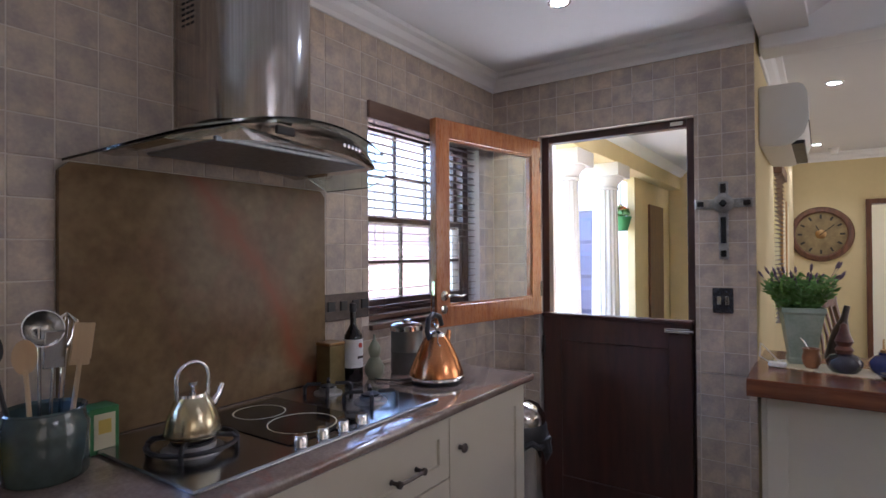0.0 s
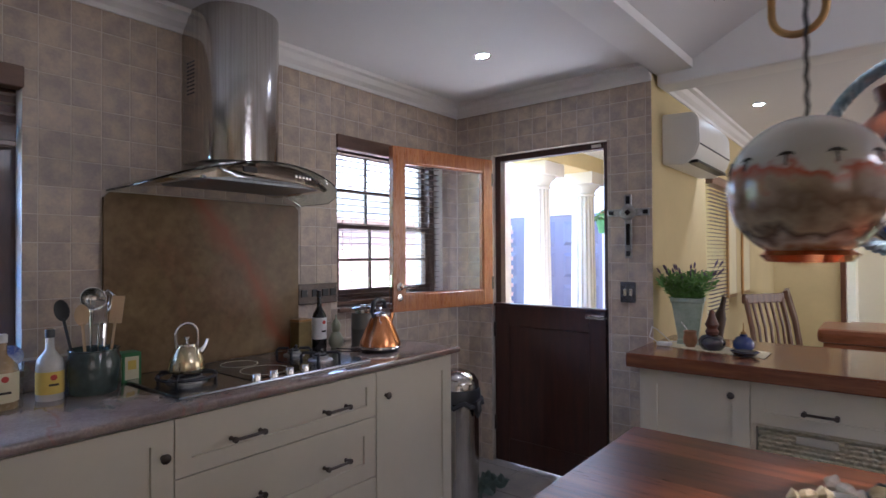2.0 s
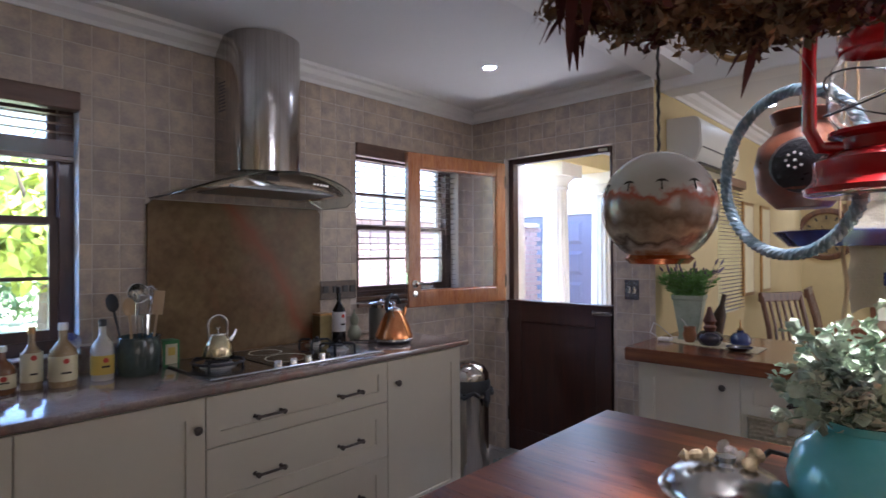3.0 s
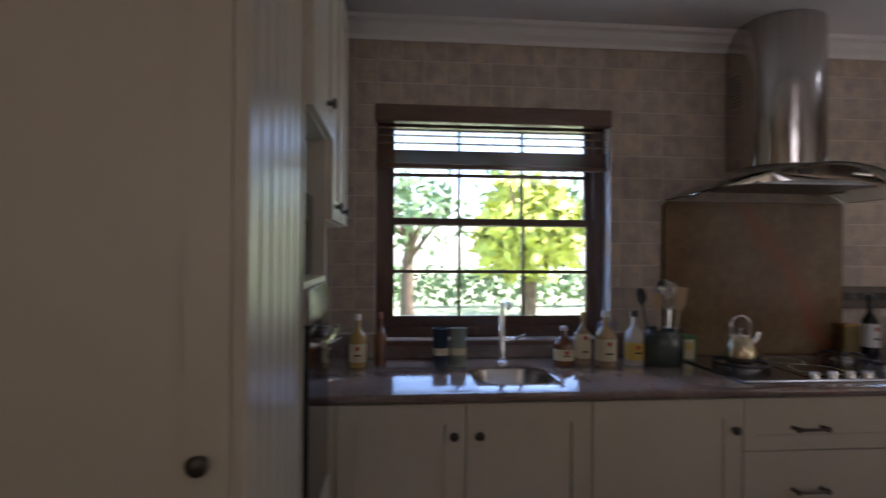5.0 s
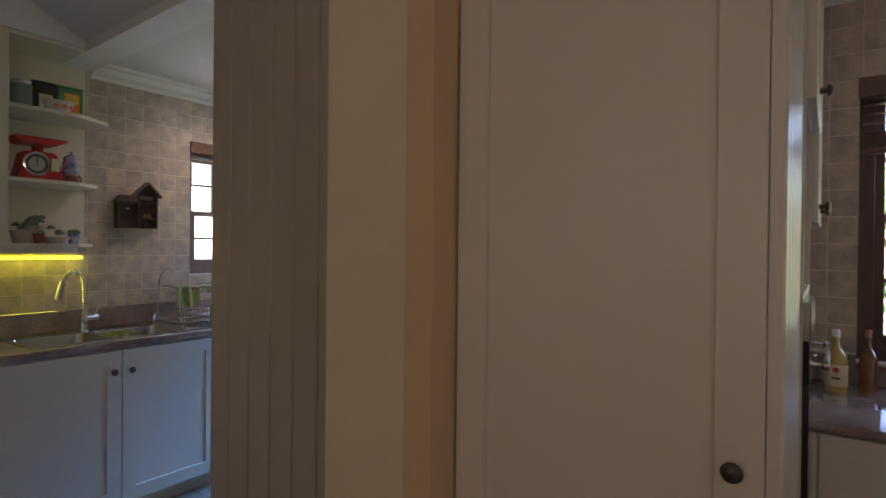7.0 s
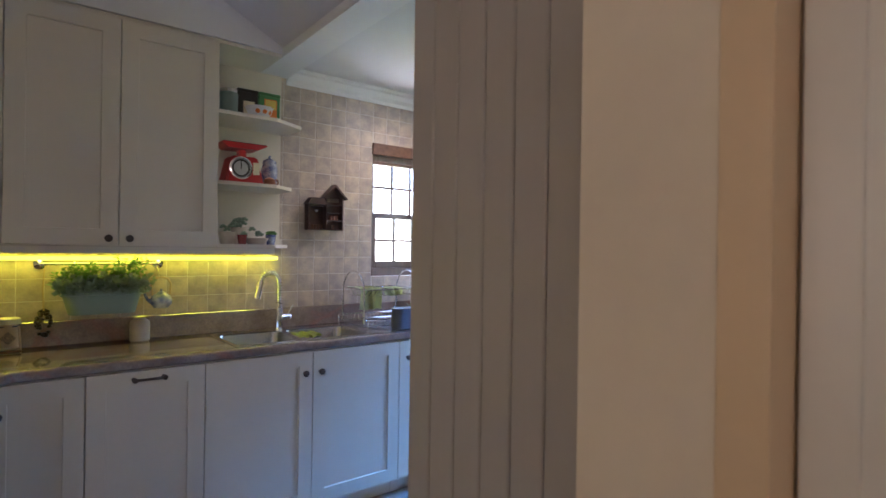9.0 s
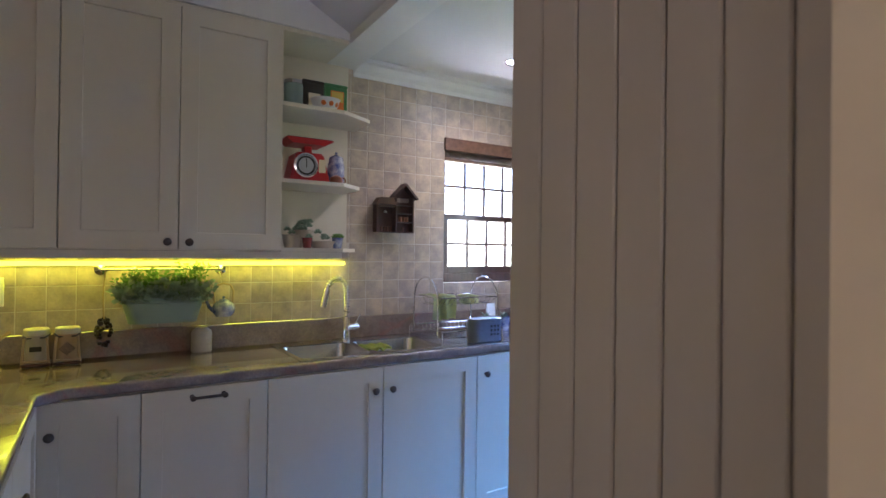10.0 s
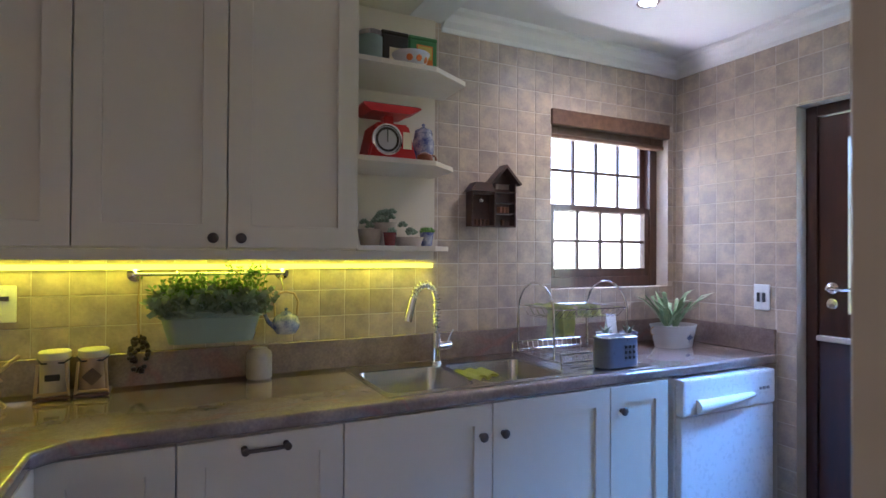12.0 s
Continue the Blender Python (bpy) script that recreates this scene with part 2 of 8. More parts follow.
REDP = mat("red_print", (0.5, 0.05, 0.03), 0.5, var=0.1)
GREENP = mat("green_print", (0.06, 0.22, 0.07), 0.45, var=0.2)
BLUEP = mat("cobalt_blue_glaze", (0.03, 0.05, 0.22), 0.15, var=0.4, scale=18, coat=0.6)
BLUEW = mat("blue_and_white_glaze", (0.60, 0.62, 0.68), 0.2, color2=(0.05, 0.08, 0.30), scale=26, coat=0.5)
FLOOR = mat("grey_floor_tile", (0.30, 0.27, 0.24), 0.35, color2=(0.20, 0.19, 0.18), scale=6, rnd=0.08)
FGROUT = mat("floor_grout", (0.16, 0.15, 0.14), 0.9)
LAMP = mat("lamp_glow", (1, 1, 1), 0.5, emit=((0.85, 0.93, 1.0), 7.0))
LED = mat("led_strip_glow", (1, 1, 0.3), 0.5, emit=((0.88, 0.88, 0.03), 0.13))
COLUMN = mat("white_column_plaster", (0.66, 0.62, 0.59), 0.8, var=0.05)
PATIO = mat("cream_outdoor_plaster", (0.62, 0.50, 0.27), 0.85, var=0.06)
PAVE = mat("patio_paving", (0.30, 0.26, 0.22), 0.8, var=0.2)
GARAGE = mat("grey_garage_paint", (0.19, 0.18, 0.24), 0.5, var=0.05)
PINKW = mat("pink_brick_wall", (0.66, 0.48, 0.42), 0.85, var=0.12, scale=10)
GRASS = mat("lawn", (0.30, 0.34, 0.17), 0.9, var=0.4, scale=4)
CROWN = mat("tree_leaves", (0.20, 0.30, 0.12), 0.7, var=0.5, scale=3)
CROWNY = mat("yellow_green_leaves", (0.50, 0.55, 0.08), 0.7, var=0.4, scale=4)
BARK = mat("bark", (0.16, 0.11, 0.07), 0.9, var=0.4, scale=10)
GREYT = mat("grey_green_cloth", (0.12, 0.17, 0.15), 0.9, var=0.2)
CLOTH = mat("yellow_check_cloth", (0.55, 0.55, 0.20), 0.9, color2=(0.30, 0.35, 0.24), scale=12)
SPONGE = mat("yellow_green_cloth", (0.50, 0.52, 0.10), 0.9, var=0.15)
SACK = mat("calico_sack", (0.55, 0.50, 0.38), 0.9, var=0.12, scale=6, bump=0.5, bscale=200)
ROPE = mat("blue_grey_glazed_rope", (0.30, 0.38, 0.44), 0.25, color2=(0.10, 0.17, 0.24), scale=14, coat=0.4)
REDBR = mat("red_brown_clay", (0.20, 0.07, 0.035), 0.3, color2=(0.09, 0.03, 0.02), scale=9)
CHAIRW = wood("chair_wood", (0.16, 0.07, 0.035), (0.08, 0.035, 0.02), 0.35, 6, (5, 5, 0.8))
TABLEW = wood("table_wood", (0.32, 0.11, 0.05), (0.20, 0.07, 0.03), 0.3, 5, (0.8, 5, 5))

butch = mat("red_butcher_block", (0.27, 0.095, 0.04), 0.22, color2=(0.13, 0.04, 0.02), scale=3.5, stretch=(0.8, 9, 9), coat=0.4, rnd=0.45)
butch2 = mat("island_wood", (0.23, 0.066, 0.024), 0.30, color2=(0.10, 0.028, 0.012), scale=3.5, stretch=(0.8, 9, 9), rnd=0.5, spec=0.3)

# ---- mesh helpers ----
ORIG = {}
STAND = {"up": 0.0}
WORK, SINK = 0.036, 0.047


def thing(name, label, category, at=(0, 0, 0), rot=0.0, group="", local=False):
    """A top-level Empty; STAND["up"] lifts what stands on a raised top."""
    e = new(name)
    up = (at[0], at[1], at[2] + STAND["up"])
    e.matrix_basis = pose(*up, 0, 0, rot)
    if not local:
        ORIG[e.name] = Matrix.Translation(at).inverted()
        e.matrix_basis = pose(*up)
    return tagged(e, label, category, group)


def part(name, bm, material, parent=None, label="", kind="", smooth=False):
    inv = ORIG.get(parent.name) if parent else None
    if inv is not None:
        bm.transform(inv)
    me = bpy.data.meshes.new(name)
    bmesh.ops.recalc_face_normals(bm, faces=bm.faces)
    bm.to_mesh(me)
    bm.free()
    if smooth:
        for p in me.polygons:
            p.use_smooth = True
        me.set_sharp_from_angle(angle=radians(42))
    me.materials.append(material)
    o = new(name, me)
    if parent:
        o.parent = parent
        if inv is not None:
            ORIG[o.name] = inv
    return tagged(o, label, kind=kind)


def B():
    return bmesh.new()


def box(bm, x0, y0, z0, x1, y1, z1, bev=0.0, m=None):
    c = [(x, y, z) for x in (x0, x1) for y in (y0, y1) for z in (z0, z1)]
    v = [bm.verts.new(m @ Vector(p) if m else p) for p in c]
    f = [bm.faces.new([v[i] for i in q]) for q in ((0, 1, 3, 2), (4, 6, 7, 5), (0, 4, 5, 1), (2, 3, 7, 6), (0, 2, 6, 4), (1, 5, 7, 3))]
    if bev:
        es = list({e for q in f for e in q.edges})
        bmesh.ops.bevel(bm, geom=es, offset=bev, segments=2 if bev > 0.004 else 1, profile=0.6, affect="EDGES")
    return bm


def lathe(bm, prof, at=(0, 0, 0), n=24, m=None):
    """prof: (radius, height) from bottom to top round a vertical axis."""
    rings = []
    for r, z in prof:
        if r < 1e-5:
            p = Vector((at[0], at[1], at[2] + z))
            rings.append([bm.verts.new(m @ p if m else p)])
        else:
            ring = []
            for k in range(n):
                a = 2 * math.pi * k / n
                p = Vector((at[0] + r * math.cos(a), at[1] + r * math.sin(a), at[2] + z))
                ring.append(bm.verts.new(m @ p if m else p))
            rings.append(ring)
    for a, b in zip(rings, rings[1:]):
        for k in range(n):
            q = [a[k % len(a)], a[(k + 1) % len(a)], b[(k + 1) % len(b)], b[k % len(b)]]
            q = [v for i, v in enumerate(q) if v not in q[:i]]
            if len(q) > 2:
                bm.faces.new(q)
    return bm


def tube(bm, pts, r, n=8, closed=False, caps=True):
    pts = [Vector(p) for p in pts]
    rings, up = [], None
    N = len(pts)
    for i, p in enumerate(pts):
        d = (pts[(i + 1) % N] - pts[i - 1]) if closed else (pts[min(i + 1, N - 1)] - pts[max(i - 1, 0)])
        d.normalize()
        if up is None:
            up = d.orthogonal().normalized()
        up = (up - d * up.dot(d)).normalized()
        s = d.cross(up)
        rr = r[i] if isinstance(r, (list, tuple)) else r
        rings.append([bm.verts.new(p + rr * (math.cos(2 * math.pi * k / n) * up + math.sin(2 * math.pi * k / n) * s)) for k in range(n)])
    pairs = list(zip(rings, rings[1:])) + ([(rings[-1], rings[0])] if closed else [])
    for a, b in pairs:
        for k in range(n):
            bm.faces.new([a[k], a[(k + 1) % n], b[(k + 1) % n], b[k]])
    if caps and not closed:
        bm.faces.new(rings[0])
        bm.faces.new(rings[-1])
    return bm


def arc(c, r, a0, a1, n, u=(1, 0, 0), v=(0, 0, 1)):
    c, u, v = Vector(c), Vector(u), Vector(v)
    return [c + r * (math.cos(radians(a0 + (a1 - a0) * i / n)) * u + math.sin(radians(a0 + (a1 - a0) * i / n)) * v) for i in range(n + 1)]


def prism(bm, poly, axis, a, b):
    """poly in the two other axes (in order), pushed along the axis from a to b."""
    def p3(p, t):
        q = list(p)
        q.insert(axis, t)
        return q
    A = [bm.verts.new(p3(p, a)) for p in poly]
    C = [bm.verts.new(p3(p, b)) for p in poly]
    bm.faces.new(A)
    bm.faces.new(C)
    for i in range(len(poly)):
        j = (i + 1) % len(poly)
        bm.faces.new([A[i], A[j], C[j], C[i]])
    return bm


def face(o, n):
    """A frame on a front: x to the viewer's right, y out of it, z up."""
    n = Vector(n)
    u = Vector((0, 0, 1)).cross(n)
    return Matrix(((u.x, n.x, 0, o[0]), (u.y, n.y, 0, o[1]), (0, 0, 1, o[2]), (0, 0, 0, 1)))


def structure(name, bm, material, label="", smooth=False, parent=None):
    return part(name, bm, material, parent, label, "structure" if parent is None else "", smooth)


def walls(name, material, boxes, label=""):
    bm = B()
    for b in boxes:
        box(bm, *b)
    return structure(name, bm, material, label)


# ---- the shell ----
XW, YN, YS, XB = -0.815, 4.345, -3.0, -1.08
TOP, HIGH = 2.50, 3.0
W1 = (0.635, 1.757, 1.02, 2.11)
W2 = (3.22, 4.172, 1.12, 2.115)
WS = (-1.016, -0.205, 1.24, 2.14)
g = 0.0028
x0, x1 = XW - 0.26, XW - g
wall_west = walls("wall_west", GROUT, [
    (x0, -0.3, 0, x1, W1[0], TOP + 0.2), (x0, W1[0], 0, x1, W1[1], W1[2]), (x0, W1[0], W1[3], x1, W1[1], TOP + 0.2),
    (x0, W1[1], 0, x1, W2[0], TOP + 0.2), (x0, W2[0], 0, x1, W2[1], W2[2]), (x0, W2[0], W2[3], x1, W2[1], TOP + 0.2),
    (x0, W2[1], 0, x1, YN + 0.26, TOP + 0.2)], "kitchen wall under glazed beige tiles")
DX0, DX1, DZ = -0.52, 0.318, 2.112
wall_north = walls("wall_north", GROUT, [
    (x1, YN + g, 0, DX0, YN + 0.26, TOP + 0.2), (DX0, YN + g, DZ, DX1, YN + 0.26, TOP + 0.2), (DX1, YN + g, 0, 0.58 - g, YN + 0.26, TOP + 0.2)],
    "kitchen end wall under glazed beige tiles")
wall_south = walls("wall_south", GROUT, [
    (XB - 0.25, YS - 0.26, 0, WS[0], YS - g, TOP + 0.2), (WS[0], YS - 0.26, 0, WS[1], YS - g, WS[2]), (WS[0], YS - 0.26, WS[3], WS[1], YS - g, TOP + 0.2),
    (WS[1], YS - 0.26, 0, 2.6, YS - g, HIGH + 0.1)], "scullery wall under glazed beige tiles")
BD0, BD1 = -2.33, -1.4
wall_back = walls("wall_back", GROUT, [
    (XB - 0.25, YS, 0, XB - g, BD0, TOP + 0.2), (XB - 0.25, BD0, 2.1, XB - g, BD1, TOP + 0.2), (XB - 0.25, BD1, 0, XB - g, -0.3, TOP + 0.2)],
    "scullery side wall under glazed beige tiles")
walls("wall_partition", CREAMW, [(XB, -0.29, 0, 0.39, -0.11, TOP + 0.1), (0.39, -0.405, 0, 0.95, -0.17, TOP + 0.1), (x1, 0.10, 0, -0.075, 0.185, TOP)], "cream plastered partition between kitchen and scullery")
# corner strip coloured more orange than the cream wall beside it
walls("trim", mat("warm_beige_strip", (0.66, 0.47, 0.27), 0.45, var=0.05), [(0.42, -0.1685, 0, 0.953, -0.0985, TOP + 0.05)], "warm beige corner strip")
walls("wall_east", CREAMW, [(4.1, -3.3, 0, 4.3, 10.8, 3.1), (2.45, YS - 0.26, 0, 2.6, -1.2, 3.05)], "cream plastered wall")
walls("wall_dining_west", YELLOW, [(0.32, YN + 0.262, 0, 0.58, 5.55, TOP + 0.2), (0.32, 5.55, 0, 0.58, 6.15, 0.95), (0.32, 5.55, 1.95, 0.58, 6.15, TOP + 0.2), (0.32, 6.15, 0, 0.58, 8.7, TOP + 0.2)], "warm yellow plastered dining room wall")
walls("wall_end", YELLOW, [(0.581, YN + g, 0, 0.5825, YN + 0.261, TOP)], "yellow painted wall end")
walls("wall_dining_north", YELLOW, [(0.3, 8.7, 0, 1.22, 8.9, TOP + 0.2), (1.22, 8.7, 1.98, 2.1, 8.9, TOP + 0.2), (2.1, 8.7, 0, 4.3, 8.9, TOP + 0.2)], "warm yellow plastered dining room wall")
walls("wall_far_room", mat("far_room_paint", (0.62, 0.60, 0.52), 0.8, var=0.04), [(0.3, 10.7, 0, 4.3, 10.9, TOP)], "pale wall of the room beyond")
walls("wall_kitchen_south_east", CREAMW, [(2.45, -1.25, 0, 4.1, -1.2, 3.05)], "cream plastered wall")
EDGE = lambda y: 0.562 + 0.235 * (y - YS) / (YN - YS)
structure("ceiling", prism(B(), [(XB - 0.3, YS - 0.3), (EDGE(YS - 0.3), YS - 0.3), (EDGE(YN + 0.1), YN + 0.1), (4.3, YN + 0.1), (4.3, 10.9), (XB - 0.3, 10.9)], 2, TOP, TOP + 0.12), CEIL, "flat white painted ceiling")
bm = B()
ya, yb = YS - 0.3, YN + 0.12
vs = [bm.verts.new(p) for y in (ya, yb) for p in ((EDGE(y), y, TOP), (EDGE(y) + 0.95, y, HIGH), (EDGE(y) + 0.90, y, HIGH + 0.1), (EDGE(y) - 0.03, y, TOP + 0.1))]
for q in ((0, 1, 2, 3), (4, 5, 6, 7), (0, 1, 5, 4), (1, 2, 6, 5), (2, 3, 7, 6), (3, 0, 4, 7)):
    bm.faces.new([vs[i] for i in q])
structure("ceiling_slope", bm, CEIL, "white sloping ceiling over the island")
structure("ceiling_high", prism(B(), [(EDGE(ya) + 0.94, ya), (EDGE(yb) + 0.94, yb), (4.3, yb), (4.3, ya)], 2, HIGH, HIGH + 0.12), CEIL, "flat white painted ceiling over the island")
walls("wall_bulkhead", CEIL, [(0.447, YS + 0.001, 2.472, 2.44, YS + 0.345, HIGH + 0.1)], "white painted bulkhead over the wall cabinets")
bm = B()
prism(bm, [(0.405, YS), (0.565, YS), (0.80, YN + 0.2), (0.60, YN + 0.2)], 2, 2.45, TOP - 0.001)
box(bm, 0.60, YN + 0.04, 2.385, 4.1, YN + 0.22, 3.06, 0.012)
structure("ceiling_beam", bm, CORN, "white painted plaster beams")
structure("ceiling_tray", box(B(), 1.75, 5.6, TOP - 0.11, 4.1, 8.0, TOP - 0.001), CEIL, "dropped panel of the dining room ceiling")

corn = [(0, 2.412), (0.012, 2.412), (0.018, 2.43), (0.045, 2.448), (0.06, 2.475), (0.085, 2.482), (0.09, TOP), (0, TOP)]
bm = B()
prism(bm, [(XW - 0.004 + a, z) for a, z in corn], 1, 0.2, YN)
structure("cornice_west", bm, CORN, "white moulded plaster cornice")
bm = B()
prism(bm, [(YN + 0.004 - a, z) for a, z in corn], 0, XW, 0.585)
structure("cornice_north", bm, CORN, "white moulded plaster cornice")
bm = B()
prism(bm, [(YS - 0.004 + a, z) for a, z in corn], 0, XB, 0.41)
structure("cornice_south", bm, CORN, "white moulded plaster cornice")
bm = B()
prism(bm, [(XB - 0.004 + a, z) for a, z in corn], 1, YS, -0.3)
structure("cornice_back", bm, CORN, "white moulded plaster cornice")
bm = B()
prism(bm, [(0.578 + a, z - 0.001) for a, z in corn], 1, YN + 0.23, 8.7)
structure("cornice_dining_west", bm, CORN, "white moulded plaster cornice")
bm = B()
prism(bm, [(8.702 - a, z - 0.001) for a, z in corn], 0, 0.58, 4.1)
structure("cornice_dining_north", bm, CORN, "white moulded plaster cornice")
structure("floor", box(B(), XB - 0.3, YS - 0.3, -0.12, 4.3, 10.9, -0.004), FGROUT, "tiled floor with dark joints")


# ---- cabinets ----
def shaker(bm, M, x0, x1, z0, z1, t=0.02, st=0.07):
    """One panelled front: a slab whose face steps down to a flat panel."""
    def ring(i, y):
        return [bm.verts.new(M @ Vector(p)) for p in ((x0 + i, y, z0 + i), (x1 - i, y, z0 + i), (x1 - i, y, z1 - i), (x0 + i, y, z1 - i))]
    st = min(st, (z1 - z0) * 0.28)
    rs = [ring(0, 0), ring(0, t - 0.0015), ring(0.0015, t), ring(st, t), ring(st + 0.002, t - 0.009)]
    bm.faces.new(rs[0])
    for a, b in zip(rs, rs[1:]):
        for k in range(4):
            bm.faces.new([a[k], a[(k + 1) % 4], b[(k + 1) % 4], b[k]])
    bm.faces.new(rs[-1])
    return bm


def knob_mesh(M, x, z, y=0.02):
    R = M @ Matrix.Translation((x, y, z)) @ Matrix.Rotation(radians(-90), 4, "X")
    return lathe(B(), [(0, 0), (0.009, 0), (0.0065, 0.008), (0.007, 0.013), (0.0155, 0.018), (0.0165, 0.023), (0.012, 0.028), (0, 0.030)], n=14, m=R)


def handle_mesh(M, x, z, L=0.115, y=0.02):
    bm = B()
    for s in (-1, 1):
        R = M @ Matrix.Translation((x + s * L / 2, y, z)) @ Matrix.Rotation(radians(-90), 4, "X")
        lathe(bm, [(0.009, 0), (0.006, 0.004), (0.006, 0.022), (0.011, 0.026), (0.011, 0.036), (0, 0.038)], n=10, m=R)
    tube(bm, [M @ Vector((x + k * L / 2, y + 0.031 + 0.002 * (1 - k * k), z)) for k in (-1, -0.5, 0, 0.5, 1)], 0.006)
    return bm


def cabinet(M, name, label, category, a0, a1, z0, z1, depth, fronts, kick=0.1, group=""):
    e = thing(name, label, category, tuple(M @ Vector(((a0 + a1) / 2, -depth / 2, 0 if kick else z0))), group=group)
    bm = B()
    if name == "basket_unit":
        for q in ((a0 + 0.001, a0 + 0.02, z0 + kick, z1), (a1 - 0.02, a1 - 0.001, z0 + kick, z1), (a0 + 0.02, a1 - 0.02, z0 + kick, z0 + kick + 0.02), (a0 + 0.02, a1 - 0.02, 0.64, z1)):
            box(bm, q[0], -depth + 0.02, q[2], q[1], -0.001, q[3], 0, M)
        box(bm, a0 + 0.001, -depth, z0 + kick, a1 - 0.001, -depth + 0.018, z1, 0, M)
    else:
        # sink cupboards are open at the top behind the front
        low = min(z1, 0.72) if kick and "sink cupboard" in label else z1
        box(bm, a0 + 0.001, -depth, z0 + kick, a1 - 0.001, -0.001, low, 0, M)
        if low < z1:
            box(bm, a0 + 0.001, -0.021, low, a1 - 0.001, -0.001, z1, 0, M)
            box(bm, a0 + 0.001, -depth, low, a1 - 0.001, -depth + 0.018, z1, 0, M)
            box(bm, a0 + 0.001, -depth + 0.018, low, a0 + 0.007, -0.021, z1, 0, M)
            box(bm, a1 - 0.007, -depth + 0.018, low, a1 - 0.001, -0.021, z1, 0, M)
    if kick:
        box(bm, a0 + 0.001, -depth, z0, a1 - 0.001, -0.06, z0 + kick, 0, M)
    part("body", bm, CAB, e)
    for f in fronts:
        kind, fx0, fx1, fz0, fz1 = f[:5]
        d = part("door" if kind == "door" else "drawer", shaker(B(), M, fx0 + 0.002, fx1 - 0.002, fz0 + 0.002, fz1 - 0.002), CAB, e)
        for h in f[5:]:
            if h[0] == "k":
                part("knob", knob_mesh(M, h[1], h[2]), BRONZE, d, "dark bronze knob", smooth=True)
            else:
                part("handle", handle_mesh(M, h[1], h[2]), BRONZE, d, "dark bronze bar handle", smooth=True)
    return e


MWt = face((-0.2, 0, 0), (1, 0, 0))
g1 = "base cabinets along the window wall"
dW = 0.6
cabinet(MWt, "base_cabinet", "cream painted base cabinet with a panelled door beside the sink cupboard", "cabinet", 0.20, 0.525, 0, 0.903, dW, [("door", 0.20, 0.525, 0.1, 0.898)], group=g1)
cabinet(MWt, "base_cabinet", "cream painted sink cupboard with a closed panelled door and bronze knob", "cabinet", 0.525, 0.977, 0, 0.903, dW, [("door", 0.525, 0.977, 0.1, 0.898, ("k", 0.935, 0.786))], group=g1)
cabinet(MWt, "base_cabinet", "cream painted sink cupboard with a closed panelled door and bronze knob", "cabinet", 0.977, 1.435, 0, 0.903, dW, [("door", 0.977, 1.435, 0.1, 0.898, ("k", 1.025, 0.786))], group=g1)
cabinet(MWt, "base_cabinet", "cream painted base cabinet with one wide closed door", "cabinet", 1.435, 2.008, 0, 0.903, dW, [("door", 1.435, 2.008, 0.1, 0.898, ("k", 1.972, 0.784))], group=g1)
cabinet(MWt, "drawer_unit", "cream painted unit of three wide closed drawers under the hob", "cabinet", 2.008, 2.908, 0, 0.903, dW, [
    ("drawer", 2.008, 2.908, 0.70, 0.898, ("h", 2.262, 0.785), ("h", 2.67, 0.785)),
    ("drawer", 2.008, 2.908, 0.432, 0.70, ("h", 2.262, 0.556), ("h", 2.67, 0.556)),
    ("drawer", 2.008, 2.908, 0.1, 0.432, ("h", 2.262, 0.29), ("h", 2.67, 0.29))], group=g1)
cabinet(MWt, "base_cabinet", "cream painted narrow end cabinet with a tall closed door", "cabinet", 2.908, 3.475, 0, 0.903, dW, [("door", 2.908, 3.455, 0.1, 0.898, ("k", 2.968, 0.782))], group=g1)

MS = face((0, -2.446, 0), (0, 1, 0))
g2 = "base cabinets along the scullery sink wall"
cabinet(MS, "base_cabinet", "cream painted corner cabinet with a panelled door and a knob", "cabinet", -1.83, -1.47, 0, 0.903, 0.54, [("door", -1.79, -1.47, 0.1, 0.898, ("k", -1.745, 0.786))], group=g2)
cabinet(MS, "base_cabinet", "cream painted panelled cabinet with a bar handle at its top", "cabinet", -1.47, -1.01, 0, 0.903, 0.54, [("door", -1.47, -1.01, 0.1, 0.898, ("h", -1.24, 0.863))], group=g2)
cabinet(MS, "base_cabinet", "cream painted sink cupboard with a panelled door and a knob", "cabinet", -1.01, -0.482, 0, 0.903, 0.54, [("door", -1.01, -0.482, 0.1, 0.898, ("k", -0.527, 0.79))], group=g2)
cabinet(MS, "base_cabinet", "cream painted sink cupboard with a panelled door and a knob", "cabinet", -0.482, 0.055, 0, 0.903, 0.54, [("door", -0.482, 0.055, 0.1, 0.898, ("k", -0.44, 0.79))], group=g2)
cabinet(MS, "base_cabinet", "cream painted narrow cabinet beside the dishwasher", "cabinet", 0.055, 0.392, 0, 0.903, 0.54, [("door", 0.055, 0.372, 0.1, 0.898, ("k", 0.11, 0.80))], group=g2)
MSE = face((1.80, 0, 0), (-1, 0, 0))
cabinet(MSE, "base_cabinet", "cream painted base cabinet on the short leg of the counter", "cabinet", 1.25, 1.8, 0, 0.903, 0.62, [("door", 1.25, 1.8, 0.1, 0.898, ("k", 1.32, 0.79))], group=g2)
cabinet(MSE, "base_cabinet", "cream painted base cabinet on the short leg of the counter", "cabinet", 1.8, 2.44, 0, 0.903, 0.62, [("door", 1.8, 2.44, 0.1, 0.898, ("k", 1.87, 0.79))], group=g2)

